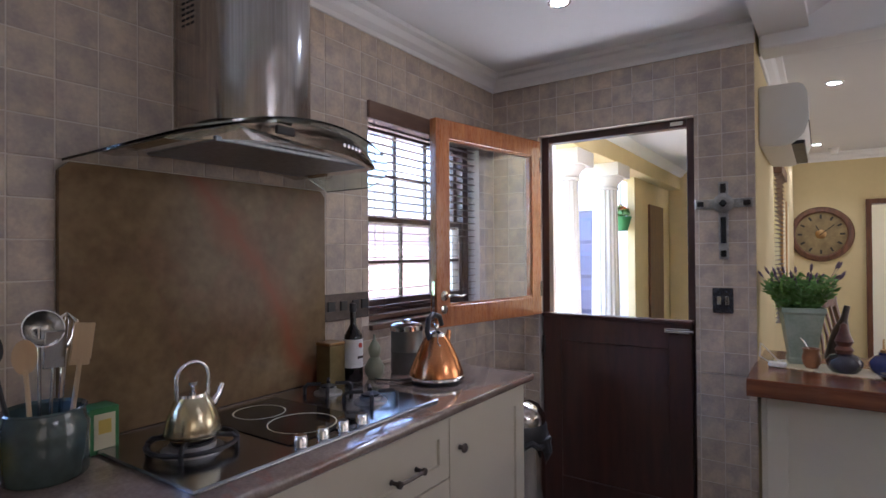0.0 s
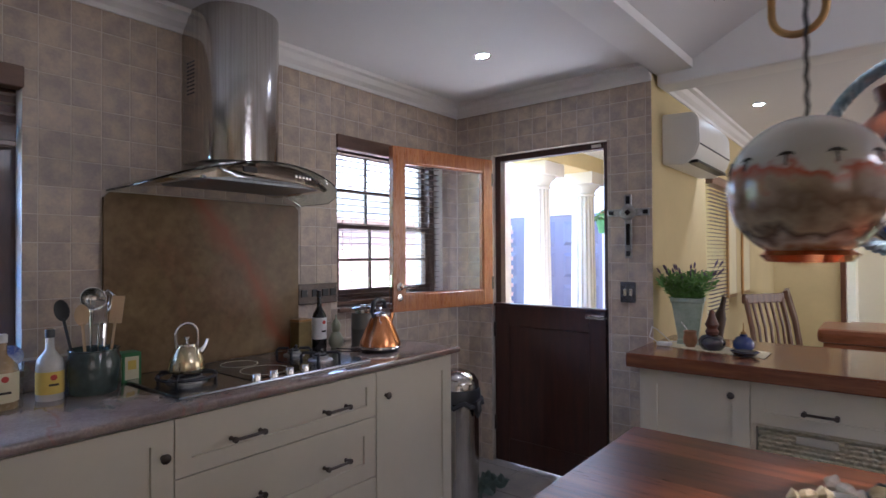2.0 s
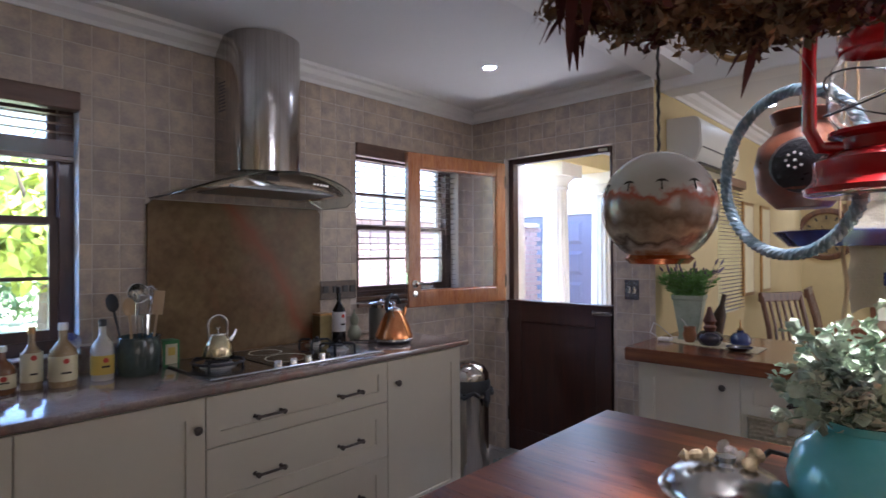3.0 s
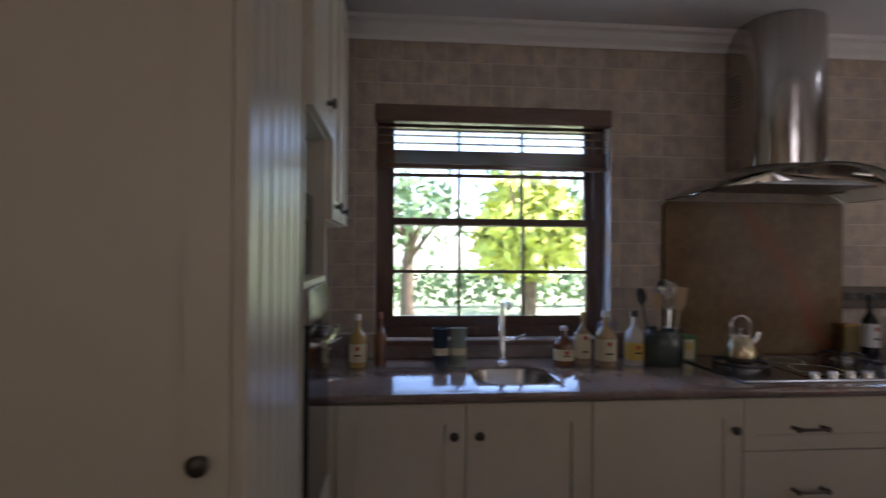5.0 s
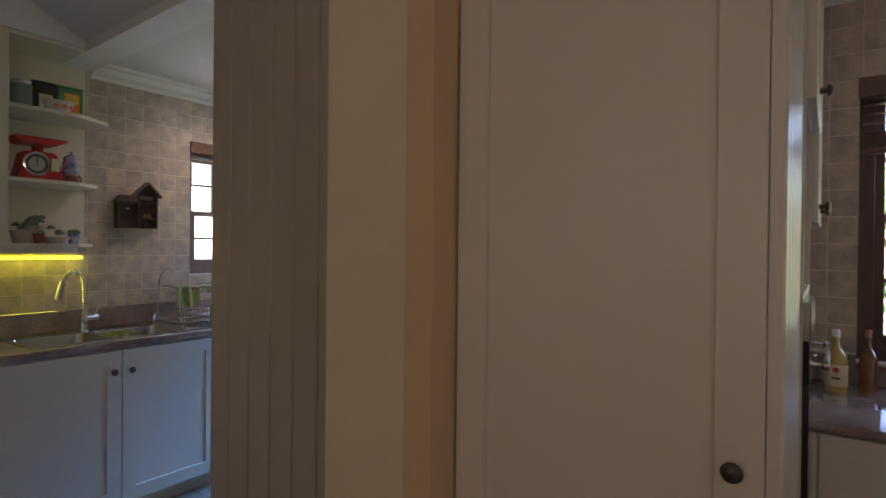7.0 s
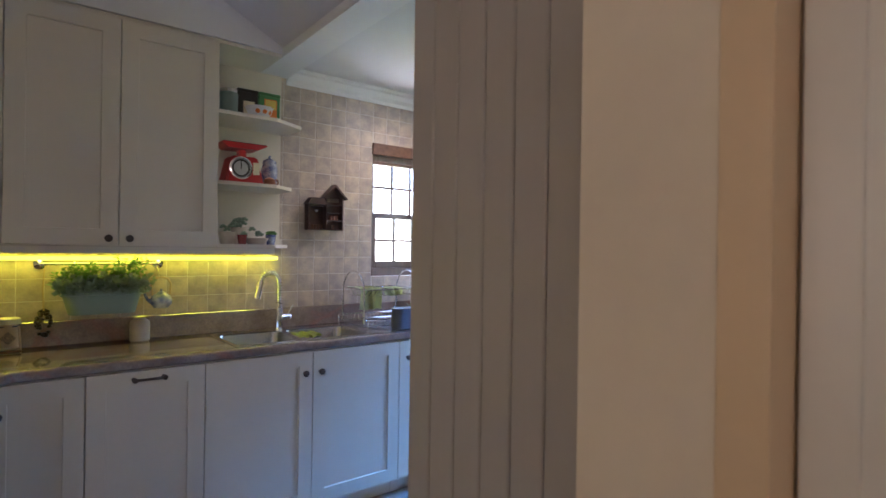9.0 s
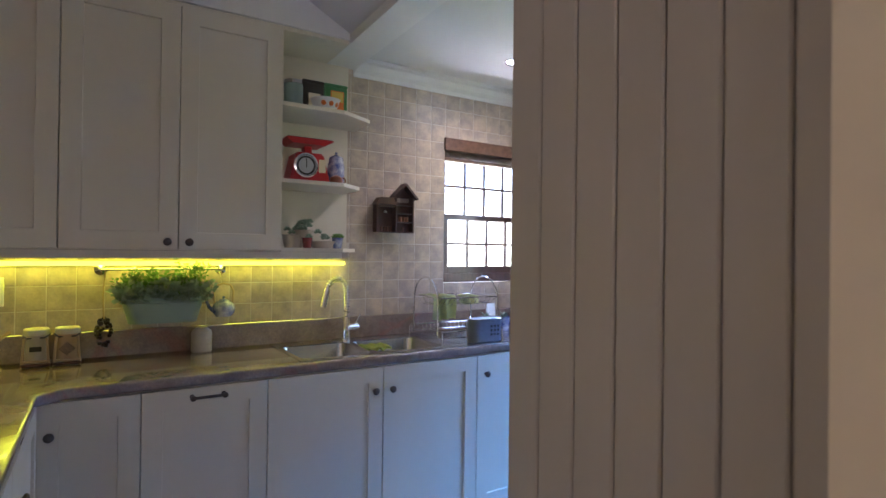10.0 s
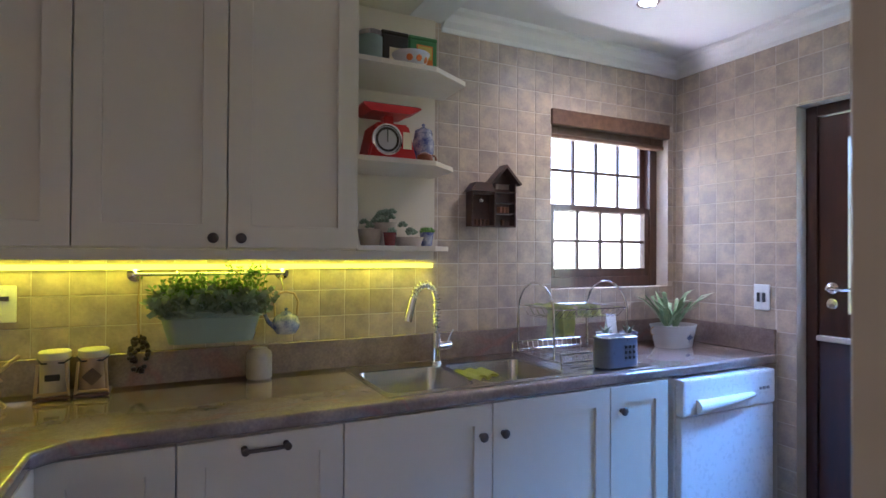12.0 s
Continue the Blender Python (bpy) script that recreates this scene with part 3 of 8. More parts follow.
MU = face((0, -2.662, 0), (0, 1, 0))
g3 = "wall cabinets over the scullery counter"
for a0, a1, kx, n in ((-2.44, -2.12, -2.16, 0), (-2.12, -1.742, -2.08, 0), (-1.742, -1.33, -1.372, 0), (-1.33, -0.902, -1.29, 0)):
    cabinet(MU, "wall_cabinet", "tall cream painted wall cabinet with a closed panelled door", "cabinet", a0, a1, 1.425, 2.45, 0.33, [("door", a0, a1, 1.428, 2.448, ("k", kx, 1.46))], kick=0, group=g3)

MT = face((0.85, 0, 0), (1, 0, 0))
cabinet(MT, "tall_cabinet", "tall cream painted larder cabinet with one closed panelled door", "cabinet", -0.095, 0.474, 0, 2.42, 0.44, [("door", -0.095, 0.474, 0.1, 2.41, ("k", 0.43, 1.108))])

MB = face((0, 4.005, 0), (0, -1, 0))
g4 = "base cabinets under the wooden bar"
cabinet(MB, "base_cabinet", "cream painted end cabinet with closed door under the wooden bar", "cabinet", 0.62, 1.125, 0, 0.85, 0.6, [("door", 0.64, 1.125, 0.1, 0.845, ("k", 1.05, 0.77))], group=g4)
bb = cabinet(MB, "basket_unit", "cream painted unit with drawer over open bay for wicker baskets", "cabinet", 1.125, 1.66, 0, 0.85, 0.6, [("drawer", 1.125, 1.66, 0.655, 0.845, ("h", 1.39, 0.735))], group=g4)
cabinet(MB, "base_cabinet", "cream painted cabinet with a closed panelled door under the wooden bar", "cabinet", 1.66, 2.2, 0, 0.85, 0.6, [("door", 1.66, 2.2, 0.1, 0.845, ("k", 1.72, 0.77))], group=g4)
cabinet(MB, "base_cabinet", "cream painted closed cabinet at the far end of the bar", "cabinet", 2.2, 2.8, 0, 0.85, 0.6, [("door", 2.2, 2.8, 0.1, 0.845, ("k", 2.26, 0.77))], group=g4)

# ---- worktops ----
def nose(bm, pts, z0, z1, b=0.012, free=lambda v: True):
    """A slab with a rounded edge over a plan outline."""
    vs = [bm.verts.new((x, y, z0)) for x, y in pts]
    f = bm.faces.new(vs)
    r = bmesh.ops.extrude_face_region(bm, geom=[f])
    top = [v for v in r["geom"] if isinstance(v, bmesh.types.BMVert)]
    for v in top:
        v.co.z = z1
    new_ = set(vs) | set(top)
    es = [e for e in bm.edges if e.verts[0] in new_ and abs(e.verts[0].co.z - e.verts[1].co.z) < 1e-6 and free((e.verts[0].co + e.verts[1].co) / 2)]
    bmesh.ops.bevel(bm, geom=es, offset=b, segments=3, profile=0.5, affect="EDGES")
    return bm


STAND["up"] = WORK
wt = thing("kitchen_worktop", "polished brown granite worktop on the window wall", "worktop", (-0.5, 1.8, 0.868))
SX0, SX1, SY0, SY1 = -0.60, -0.28, 1.03, 1.355
bm = B()
FR = lambda p: p.x > -0.16 or p.y > 3.504
nose(bm, [(XW, 0.19), (-0.158, 0.19), (-0.158, SY0), (XW, SY0)], 0.868, 0.9, free=FR)
nose(bm, [(XW, SY1), (-0.158, SY1), (-0.158, 3.505), (XW, 3.505)], 0.868, 0.9, free=FR)
box(bm, XW, SY0, 0.868, SX0, SY1, 0.9)
nose(bm, [(SX1, SY0), (-0.158, SY0), (-0.158, SY1), (SX1, SY1)], 0.868, 0.9, free=FR)
# rounded corners of the cut-out
for cx, cy_, sx, sy in ((SX0, SY0, 1, 1), (SX1, SY0, -1, 1), (SX1, SY1, -1, -1), (SX0, SY1, 1, -1)):
    r_ = 0.12
    pts_ = [(cx, cy_)] + [(cx + sx * r_ * (1 - math.sin(a)), cy_ + sy * r_ * (1 - math.cos(a))) for a in [math.pi / 2 * k / 8 for k in range(9)]]
    prism(bm, pts_, 2, 0.868, 0.9)
part("slab", bm, GRAN, wt, smooth=True)
bm = B()
for a, b, c in ((0.19, W1[0], 1.012), (W1[0], W1[1], W1[2] - 0.022 - WORK), (W1[1], 2.015, 1.012)):
    box(bm, XW, a, 0.9, XW + 0.02, b, c, 0.003)
part("upstand", bm, GRAN, wt)
def rrect(x0, x1, y0, y1, r, n=8):
    out = []
    for cx, cy_, a0 in ((x1 - r, y1 - r, 0), (x0 + r, y1 - r, 90), (x0 + r, y0 + r, 180), (x1 - r, y0 + r, 270)):
        out += [(cx + r * math.cos(radians(a0 + 90 * k / n)), cy_ + r * math.sin(radians(a0 + 90 * k / n))) for k in range(n + 1)]
    return out


def bowl(x0, x1, y0, y1, r, ztop, deep):
    """A pressed steel bowl: rings of a rounded rectangle, drawn in towards the floor."""
    bm = B()
    rings = []
    for i_, dz in ((-0.0, 0), (0.004, -0.012), (0.008, -deep * 0.8), (0.02, -deep * 0.95), (0.045, -deep)):
        rings.append([bm.verts.new((x, y, ztop + dz)) for x, y in rrect(x0 + i_, x1 - i_, y0 + i_, y1 - i_, max(r - i_ * 0.5, 0.02))])
    for a, c in zip(rings, rings[1:]):
        for k in range(len(a)):
            bm.faces.new([a[k], a[(k + 1) % len(a)], c[(k + 1) % len(a)], c[k]])
    bm.faces.new(rings[-1])
    return bm


pb = thing("prep_sink", "small rounded steel prep bowl let into the granite", "sink", (-0.45, 1.235, 0.75))
part("bowl", bowl(SX0 + 0.002, SX1 - 0.002, SY0 + 0.002, SY1 - 0.002, 0.118, 0.893, 0.14), SSINK, pb, smooth=True)
part("waste", lathe(B(), [(0, 0), (0.035, 0), (0.035, 0.004), (0.02, 0.005), (0, 0.003)], (-0.44, 1.19, 0.7502), 16), CHROME, pb, "chrome waste", smooth=True)

STAND["up"] = SINK
sw = thing("scullery_worktop", "polished brown granite worktop in an L round the scullery sink", "worktop", (0.6, -2.7, 0.868))
KX0, KX1, KY0, KY1 = -0.34, 0.855, -2.94, -2.46
bm = B()
FR = lambda p: abs(p.y + 2.42) < 0.001 or (p.x < 1.77 and p.x > 1.6 and p.y > -2.47 and p.y < -2.3) or abs(p.x - 1.70) < 0.08
nose(bm, [(XB, YS), (KX0, YS), (KX0, -2.42), (XB, -2.42)], 0.856, 0.9, free=FR)
nose(bm, [(KX1, YS), (2.44, YS), (2.44, -1.22), (1.775, -1.22), (1.775, -2.36), (1.70, -2.42), (KX1, -2.42)], 0.856, 0.9, free=lambda p: FR(p) or abs(p.x - 1.775) < 0.002)
box(bm, KX0, YS, 0.856, KX1, KY0, 0.9)
nose(bm, [(KX0, KY1), (KX1, KY1), (KX1, -2.42), (KX0, -2.42)], 0.856, 0.9, free=FR)
part("slab", bm, GRAN, sw, smooth=True)
bm = B()
box(bm, XB, YS, 0.9, 2.44, YS + 0.02, 1.018, 0.003)
box(bm, XB, YS + 0.02, 0.9, XB + 0.02, -2.42, 1.018, 0.003)
part("upstand", bm, GRAN, sw)


STAND["up"] = 0.0


def plank_top(name, label, x0, x1, y0, y1, z0, z1, width, m, along="x"):
    e = thing(name, label, "worktop", ((x0 + x1) / 2, (y0 + y1) / 2, z0))
    n = max(1, round((y1 - y0) / width))
    for i in range(n):
        a, b = y0 + (y1 - y0) * i / n, y0 + (y1 - y0) * (i + 1) / n
        bm = box(B(), x0, a, z0, x1, b - 0.0006, z1, 0)
        if i in (0, n - 1):
            es = [ed for ed in bm.edges if all(abs(v.co.y - (y0 if i == 0 else b - 0.0006)) < 1e-5 for v in ed.verts) and abs(ed.verts[0].co.z - ed.verts[1].co.z) < 1e-6]
            bmesh.ops.bevel(bm, geom=es, offset=0.008, segments=2, affect="EDGES")
        part("stave", bm, m, e)
    return e


plank_top("bar_worktop", "thick reddish butcher block bar top with striped staves", 0.575, 2.85, 3.935, 4.74, 0.85, 0.92, 0.05, butch)
isl = plank_top("island_worktop", "glossy reddish wooden island top with long staves", 1.015, 2.45, 1.75, 2.84, 0.862, 0.902, 0.09, butch2)
MI = face((1.09, 0, 0), (-1, 0, 0))
cabinet(MI, "island_cabinet", "cream painted island cabinet with closed panelled doors under the wooden top", "cabinet", -2.76, -1.83, 0, 0.862, 1.28, [("door", -2.76, -2.295, 0.1, 0.858, ("k", -2.34, 0.79)), ("door", -2.295, -1.83, 0.1, 0.858, ("k", -2.25, 0.79))])


# ---- windows ----
def window(name, M, w, z0, z1, label, rows, cols, mid, depth=0.11):
    """A sliding sash window: outer frame, two sashes with bars and panes. M: x across from the opening's left, y into the room."""
    e = thing(name, label, "window", tuple(M @ Vector((w / 2, -depth, z0))))
    tagged(e, kind="structure")
    fr = 0.055
    bm = B()
    for q in ((0, fr, z0, z1), (w - fr, w, z0, z1), (fr, w - fr, z0, z0 + fr), (fr, w - fr, z1 - fr, z1)):
        box(bm, q[0], -depth - 0.05, q[2], q[1], -depth + 0.03, q[3], 0.002, M)
    part("window_frame", bm, SASH, e)
    for k, (a, b) in enumerate(((z0 + fr, mid + 0.018), (mid - 0.018, z1 - fr))):
        y0 = -depth - 0.008 if k == 0 else -depth - 0.045
        bm = B()
        s = 0.032
        X0, X1 = fr, w - fr
        for q in ((X0, X0 + s, a, b), (X1 - s, X1, a, b), (X0 + s, X1 - s, a, a + (0.045 if k == 0 else s)), (X0 + s, X1 - s, b - s, b)):
            box(bm, q[0], y0, q[2], q[1], y0 + 0.03, q[3], 0.0015, M)
        for i in range(1, cols):
            x = X0 + s + (X1 - X0 - 2 * s) * i / cols
            box(bm, x - 0.008, y0 + 0.006, a + s, x + 0.008, y0 + 0.024, b - s, 0, M)
        for j in range(1, rows):
            z = a + s + (b - a - 2 * s) * j / rows
            box(bm, X0 + s, y0 + 0.007, z - 0.008, X1 - s, y0 + 0.023, z + 0.008, 0, M)
        sh = part("sash", bm, SASH, e)
        p = part("pane", box(B(), X0 + s, y0 + 0.013, a + s, X1 - s, y0 + 0.017, b - s, 0, M), CLEAR, sh)
        p.visible_shadow = False
    return e


def blind(M, w, z0, z1, label, slats, drop, pitch, tilt=8, stack=0):
    """A wooden Venetian blind: head box, slats down to drop, bottom rail, cords."""
    e = thing("venetian_blind", label, "blind", tuple(M @ Vector((w / 2, -0.03, z1))))
    part("head_box", box(B(), -0.004, -0.05, z1 - 0.075, w + 0.004, 0.012, z1 + 0.004, 0.004, M), BLIND, e)
    z = z1 - (0.095 if slats else 0.078)
    for i in range(slats):
        T = M @ Matrix.Translation((w / 2, -0.04, z)) @ Matrix.Rotation(radians(tilt), 4, "X")
        part("slat", box(B(), -w / 2 + 0.012, -0.016, -0.0012, w / 2 - 0.012, 0.016, 0.0012, 0, T), BLIND, e)
        z -= pitch
    for i in range(stack):
        T = M @ Matrix.Translation((w / 2, -0.04, z))
        part("slat", box(B(), -w / 2 + 0.012, -0.016, -0.0012, w / 2 - 0.012, 0.016, 0.0012, 0, T), BLIND, e)
        z -= 0.0045
    part("bottom_rail", box(B(), 0.012, -0.062, z - 0.02, w - 0.012, -0.018, z, 0.003, M), BLIND, e)
    for q in (0.12, w / 2, w - 0.12):
        part("cord", tube(B(), [M @ Vector((q, -0.016, z - 0.01)), M @ Vector((q, -0.016, z1 - 0.07))], 0.0009, 4), SASH, e)
    part("pull_cord", tube(B(), [M @ Vector((0.04, 0.0, z1 - 0.07)), M @ Vector((0.042, 0.0, z1 - 0.7))], 0.0012, 4), SASH, e)
    return e


F1 = face((XW, W1[0], 0), (1, 0, 0))
F2 = face((XW, W2[0], 0), (1, 0, 0))
FS = face((WS[1], YS, 0), (0, 1, 0))
w1, w2, w3 = W1[1] - W1[0], W2[1] - W2[0], WS[1] - WS[0]
window("window_1", F1, w1, W1[2], W1[3], "dark brown wooden sash window over the prep sink, closed", 2, 3, 1.575)
window("window_2", F2, w2, W2[2], W2[3], "dark brown wooden sash window beside the hob, closed", 2, 3, 1.60)
window("window_3", FS, w3, WS[2], WS[3], "dark brown wooden sash window over the scullery counter, closed", 2, 4, 1.66)
blind(F1, w1, W1[2], W1[3], "brown wooden blind drawn up over the sink window", 3, 0, 0.036, 4, 14)
blind(F2, w2, W2[2], W2[3], "brown wooden blind let down with open slats beside the hob", 23, 0, 0.0375, 3, 0)
blind(FS, w3, WS[2], WS[3], "brown wooden blind drawn fully up over the scullery window", 0, 0, 0.04, 0, 8)
walls("window_sill_1", BLIND, [(XW - 0.10, W1[0] + 0.001, W1[2] - 0.022, XW + 0.035, W1[1] - 0.001, W1[2] - 0.001)], "brown window sill")
walls("window_sill_2", BLIND, [(XW - 0.10, W2[0] + 0.001, W2[2] - 0.022, XW + 0.02, W2[1] - 0.001, W2[2] - 0.001)], "brown window sill")

# ---- stable door ----
e = thing("door_1", "dark stained wooden stable door, the lower half closed", "door", (-0.1, YN + 0.08, 0), group="")
tagged(e, kind="structure")
MD = face((0, YN + 0.055, 0), (0, -1, 0))
bm = B()
for q in ((DX0 - 0.0, DX0 + 0.045, 0, DZ), (DX1 - 0.045, DX1, 0, DZ), (DX0 + 0.045, DX1 - 0.045, DZ - 0.04, DZ)):
    box(bm, q[0] + 0.001, -0.06, q[2], q[1] - 0.001, 0.0, q[3] - 0.001, 0.002, MD)
part("door_frame", bm, DARKW, e)
x0, x1_, z0, z1 = DX0 + 0.02, DX1 - 0.02, 0.015, 1.07
bm = B()
for q in ((x0, x0 + 0.11, z0, z1), (x1_ - 0.11, x1_, z0, z1), (x0 + 0.11, x1_ - 0.11, z0, z0 + 0.16), (x0 + 0.11, x1_ - 0.11, z1 - 0.13, z1)):
    box(bm, q[0], 0.0, q[2], q[1], 0.042, q[3], 0.002, MD)
box(bm, x0 + 0.11, 0.005, z0 + 0.16, x1_ - 0.11, 0.034, z1 - 0.13, 0, MD)
box(bm, x0 - 0.005, -0.01, z1, x1_ + 0.005, 0.052, z1 + 0.02, 0.003, MD)
dl = part("door_lower_leaf", bm, DARKW, e)
bm = box(B(), x1_ - 0.13, 0.043, z1 - 0.045, x1_ - 0.01, 0.052, z1 - 0.02, 0.002, MD)
tube(bm, [MD @ Vector((x1_ - 0.12, 0.06, z1 - 0.032)), MD @ Vector((x1_ + 0.01, 0.06, z1 - 0.032))], 0.007)
part("bolt", bm, CHROME, dl, "steel bolt", smooth=True)
for z in (0.22, 0.86):
    part("hinge", box(B(), x0 - 0.004, 0.042, z, x0 + 0.014, 0.05, z + 0.1, 0.001, MD), BRONZE, dl, "steel hinge")
part("catch_plate", box(B(), DX1 - 0.12, 0.0005, DZ - 0.03, DX1 - 0.06, 0.006, DZ - 0.012, 0, MD), WPLAS, e, "small white plate")

ang = math.degrees(math.atan2(-0.84, -0.16))
L = 0.835
e = thing("stable_door_upper_leaf", "orange varnished glazed upper half door, swung open against the window", "door", (-0.515, YN - 0.015, 1.085), ang, local=True)
bm = B()
h = 2.075 - 1.085
for q in ((0, 0.085, 0, h), (L - 0.085, L, 0, h), (0.085, L - 0.085, 0, 0.10), (0.085, L - 0.085, h - 0.09, h)):
    box(bm, q[0], -0.022, q[2], q[1], 0.022, q[3], 0.002)
for q in ((0.085, 0.095, 0.1, h - 0.09), (L - 0.095, L - 0.085, 0.1, h - 0.09), (0.095, L - 0.095, 0.1, 0.11), (0.095, L - 0.095, h - 0.1, h - 0.09)):
    box(bm, q[0], -0.015, q[2], q[1], 0.015, q[3], 0)
part("leaf_frame", bm, LEAFW, e)
part("glass", box(B(), 0.094, -0.003, 0.109, L - 0.094, 0.003, h - 0.099), CLEAR, e).visible_shadow = False
for s in (-1, 1):
    bm = B()
    R = Matrix.Translation((L - 0.045, 0.022 * s, 0.15)) @ Matrix.Rotation(radians(-90 * s), 4, "X")
    lathe(bm, [(0.024, 0), (0.024, 0.006), (0.009, 0.01), (0.009, 0.04), (0, 0.042)], n=18, m=R)
    tube(bm, [(L - 0.045, 0.055 * s, 0.15), (L - 0.08, 0.058 * s, 0.152), (L - 0.12, 0.057 * s, 0.145), (L - 0.155, 0.056 * s, 0.15)], [0.009, 0.0085, 0.007, 0.006])
    R = Matrix.Translation((L - 0.045, 0.022 * s, 0.085)) @ Matrix.Rotation(radians(-90 * s), 4, "X")
    lathe(bm, [(0.021, 0), (0.021, 0.006), (0.0, 0.008)], n=18, m=R)
    part("door_handle", bm, CHROME, e, "steel lever handle and key rose", smooth=True)
part("lock_plate", box(B(), L, -0.01, 0.02, L + 0.003, 0.01, 0.22), CHROME, e, "steel lock plate")
for z in (0.1, h - 0.18):
    part("hinge", box(B(), -0.008, -0.03, z, 0.012, 0.024, z + 0.09, 0.001), BRONZE, e, "steel hinge")

# ---- back door ----
e = thing("door_2", "dark stained wooden back door with steel lever and glazed top", "door", (XB - 0.1, -1.87, 0))
tagged(e, kind="structure")
MK = face((XB - 0.09, 0, 0), (1, 0, 0))
bm = B()
for q in ((BD0, BD0 + 0.05, 0, 2.1), (BD1 - 0.05, BD1, 0, 2.1), (BD0 + 0.05, BD1 - 0.05, 2.05, 2.1)):
    box(bm, q[0] + 0.001, -0.06, q[2], q[1] - 0.001, 0.02, q[3] - 0.001, 0.002, MK)
part("door_frame", bm, DARKW, e)
bm = B()
box(bm, BD0 + 0.05, -0.04, 0.01, BD1 - 0.05, 0.005, 1.03, 0.002, MK)
box(bm, BD0 + 0.05, -0.04, 1.055, BD0 + 0.17, 0.005, 2.045, 0.002, MK)
box(bm, BD1 - 0.17, -0.04, 1.055, BD1 - 0.05, 0.005, 2.045, 0.002, MK)
box(bm, BD0 + 0.17, -0.04, 1.055, BD1 - 0.17, 0.005, 1.16, 0.002, MK)
box(bm, BD0 + 0.17, -0.04, 1.94, BD1 - 0.17, 0.005, 2.045, 0.002, MK)
d = part("door_leaf", bm, DARKW, e)
part("sill_rail", box(B(), BD0 + 0.05, -0.03, 1.03, BD1 - 0.05, 0.03, 1.054, 0.003, MK), mat("pale_stone_rail", (0.5, 0.47, 0.44), 0.4), e, "pale rail between the halves")
bm = B()
R = MK @ Matrix.Translation((BD0 + 0.11, 0.006, 1.27)) @ Matrix.Rotation(radians(-90), 4, "X")
lathe(bm, [(0.026, 0), (0.026, 0.006), (0.01, 0.01), (0.01, 0.045), (0, 0.047)], n=18, m=R)
tube(bm, [MK @ Vector(p) for p in ((BD0 + 0.11, 0.045, 1.27), (BD0 + 0.17, 0.05, 1.265), (BD0 + 0.23, 0.045, 1.27))], 0.008)
R = MK @ Matrix.Translation((BD0 + 0.11, 0.006, 1.2)) @ Matrix.Rotation(radians(-90), 4, "X")
lathe(bm, [(0.024, 0), (0.024, 0.006), (0.0, 0.009)], n=18, m=R)
part("door_handle", bm, CHROME, e, "steel lever handle and key rose", smooth=True)

# ---- rust stone splashback, hood, hob ----
e = thing("splashback", "rust veined polished stone splashback behind the hob", "splashback", (XW, 2.48, 0.9))
part("slab", prism(B(), [(2.017, 0.938), (2.938, 0.938), (2.938, 1.66), (2.915, 1.683), (2.04, 1.683), (2.017, 1.66)], 0, XW, XW + 0.022), SPLASH, e)

e = thing("cooker_hood", "brushed steel chimney hood with a curved glass canopy", "cooker hood", (XW, 2.5, 1.7))
cy, chw = 2.515, 0.178
cpoly = [(XW, cy - chw), (XW + 0.16, cy - chw)] + [(XW + 0.16 + 0.165 * math.sin(a), cy - chw * math.cos(a)) for a in [math.pi * k / 16 for k in range(1, 16)]] + [(XW + 0.16, cy + chw), (XW, cy + chw)]
bm = B()
vs = [bm.verts.new((x, y, 1.83)) for x, y in cpoly]
f = bm.faces.new(vs)
r = bmesh.ops.extrude_face_region(bm, geom=[f])
for v in r["geom"]:
    if isinstance(v, bmesh.types.BMVert):
        v.co.z = TOP - 0.002
part("chimney", bm, STEEL, e, smooth=True)
# the chimney is not pierced; dark bars carry the shade of its vent slots
bm = B()
for i in range(3):
    for j in range(9):
        z = 2.13 + j * 0.017
        x = XW + 0.045 + i * 0.024
        box(bm, x, cy - chw - 0.0012, z, x + 0.016, cy - chw + 0.001, z + 0.006)
part("vent_slots", bm, IRON, e, "dark bars for the shade in the vent slots")
gy = 0.47
N = 24
bm = B()
up_, lo_ = [], []
for k in range(N + 1):
    s = -1 + 2 * k / N
    y = 2.50 + s * gy
    zc = 1.80 - 0.115 * s * s
    xf = XW + 0.50 - 0.10 * s * s - 0.17 * s ** 8
    up_.append((y, zc, xf))
for dz in (0.0, 0.007):
    for x_ in (0, 1):
        lo_.append([bm.verts.new((XW + 0.004 if x_ == 0 else xf, y, zc + dz)) for y, zc, xf in up_])
for k in range(N):
    for a, b in ((0, 1), (1, 3), (3, 2), (2, 0)):
        bm.faces.new([lo_[a][k], lo_[a][k + 1], lo_[b][k + 1], lo_[b][k]])
for k in (0, N):
    bm.faces.new([lo_[a][k] for a in (0, 1, 3, 2)])
part("glass_canopy", bm, mat("smoked_glass", (0.75, 0.85, 0.82), 0.03, trans=1.0), e, "curved clear glass canopy", smooth=True)
bm = B()
prof = []
M_ = 20
top, bot = [], []
for k in range(M_ + 1):
    s = -1 + 2 * k / M_
    y = cy - 0.03 + s * 0.36
    zt = 1.798 - 0.115 * ((y - 2.50) / gy) ** 2 - 0.001
    top.append((y, zt))
    bot.append((y, 1.735 - 0.025 * abs(s) ** 3 if abs(s) < 0.999 else zt - 0.004))
poly = top + bot[::-1]
prism(bm, poly, 0, XW + 0.003, XW + 0.455)
for v in bm.verts:
    if v.co.x > XW + 0.4:
        v.co.x = XW + 0.475 - 0.15 * ((v.co.y - cy) / 0.4) ** 2
part("hood_body", bm, STEEL, e, smooth=False)
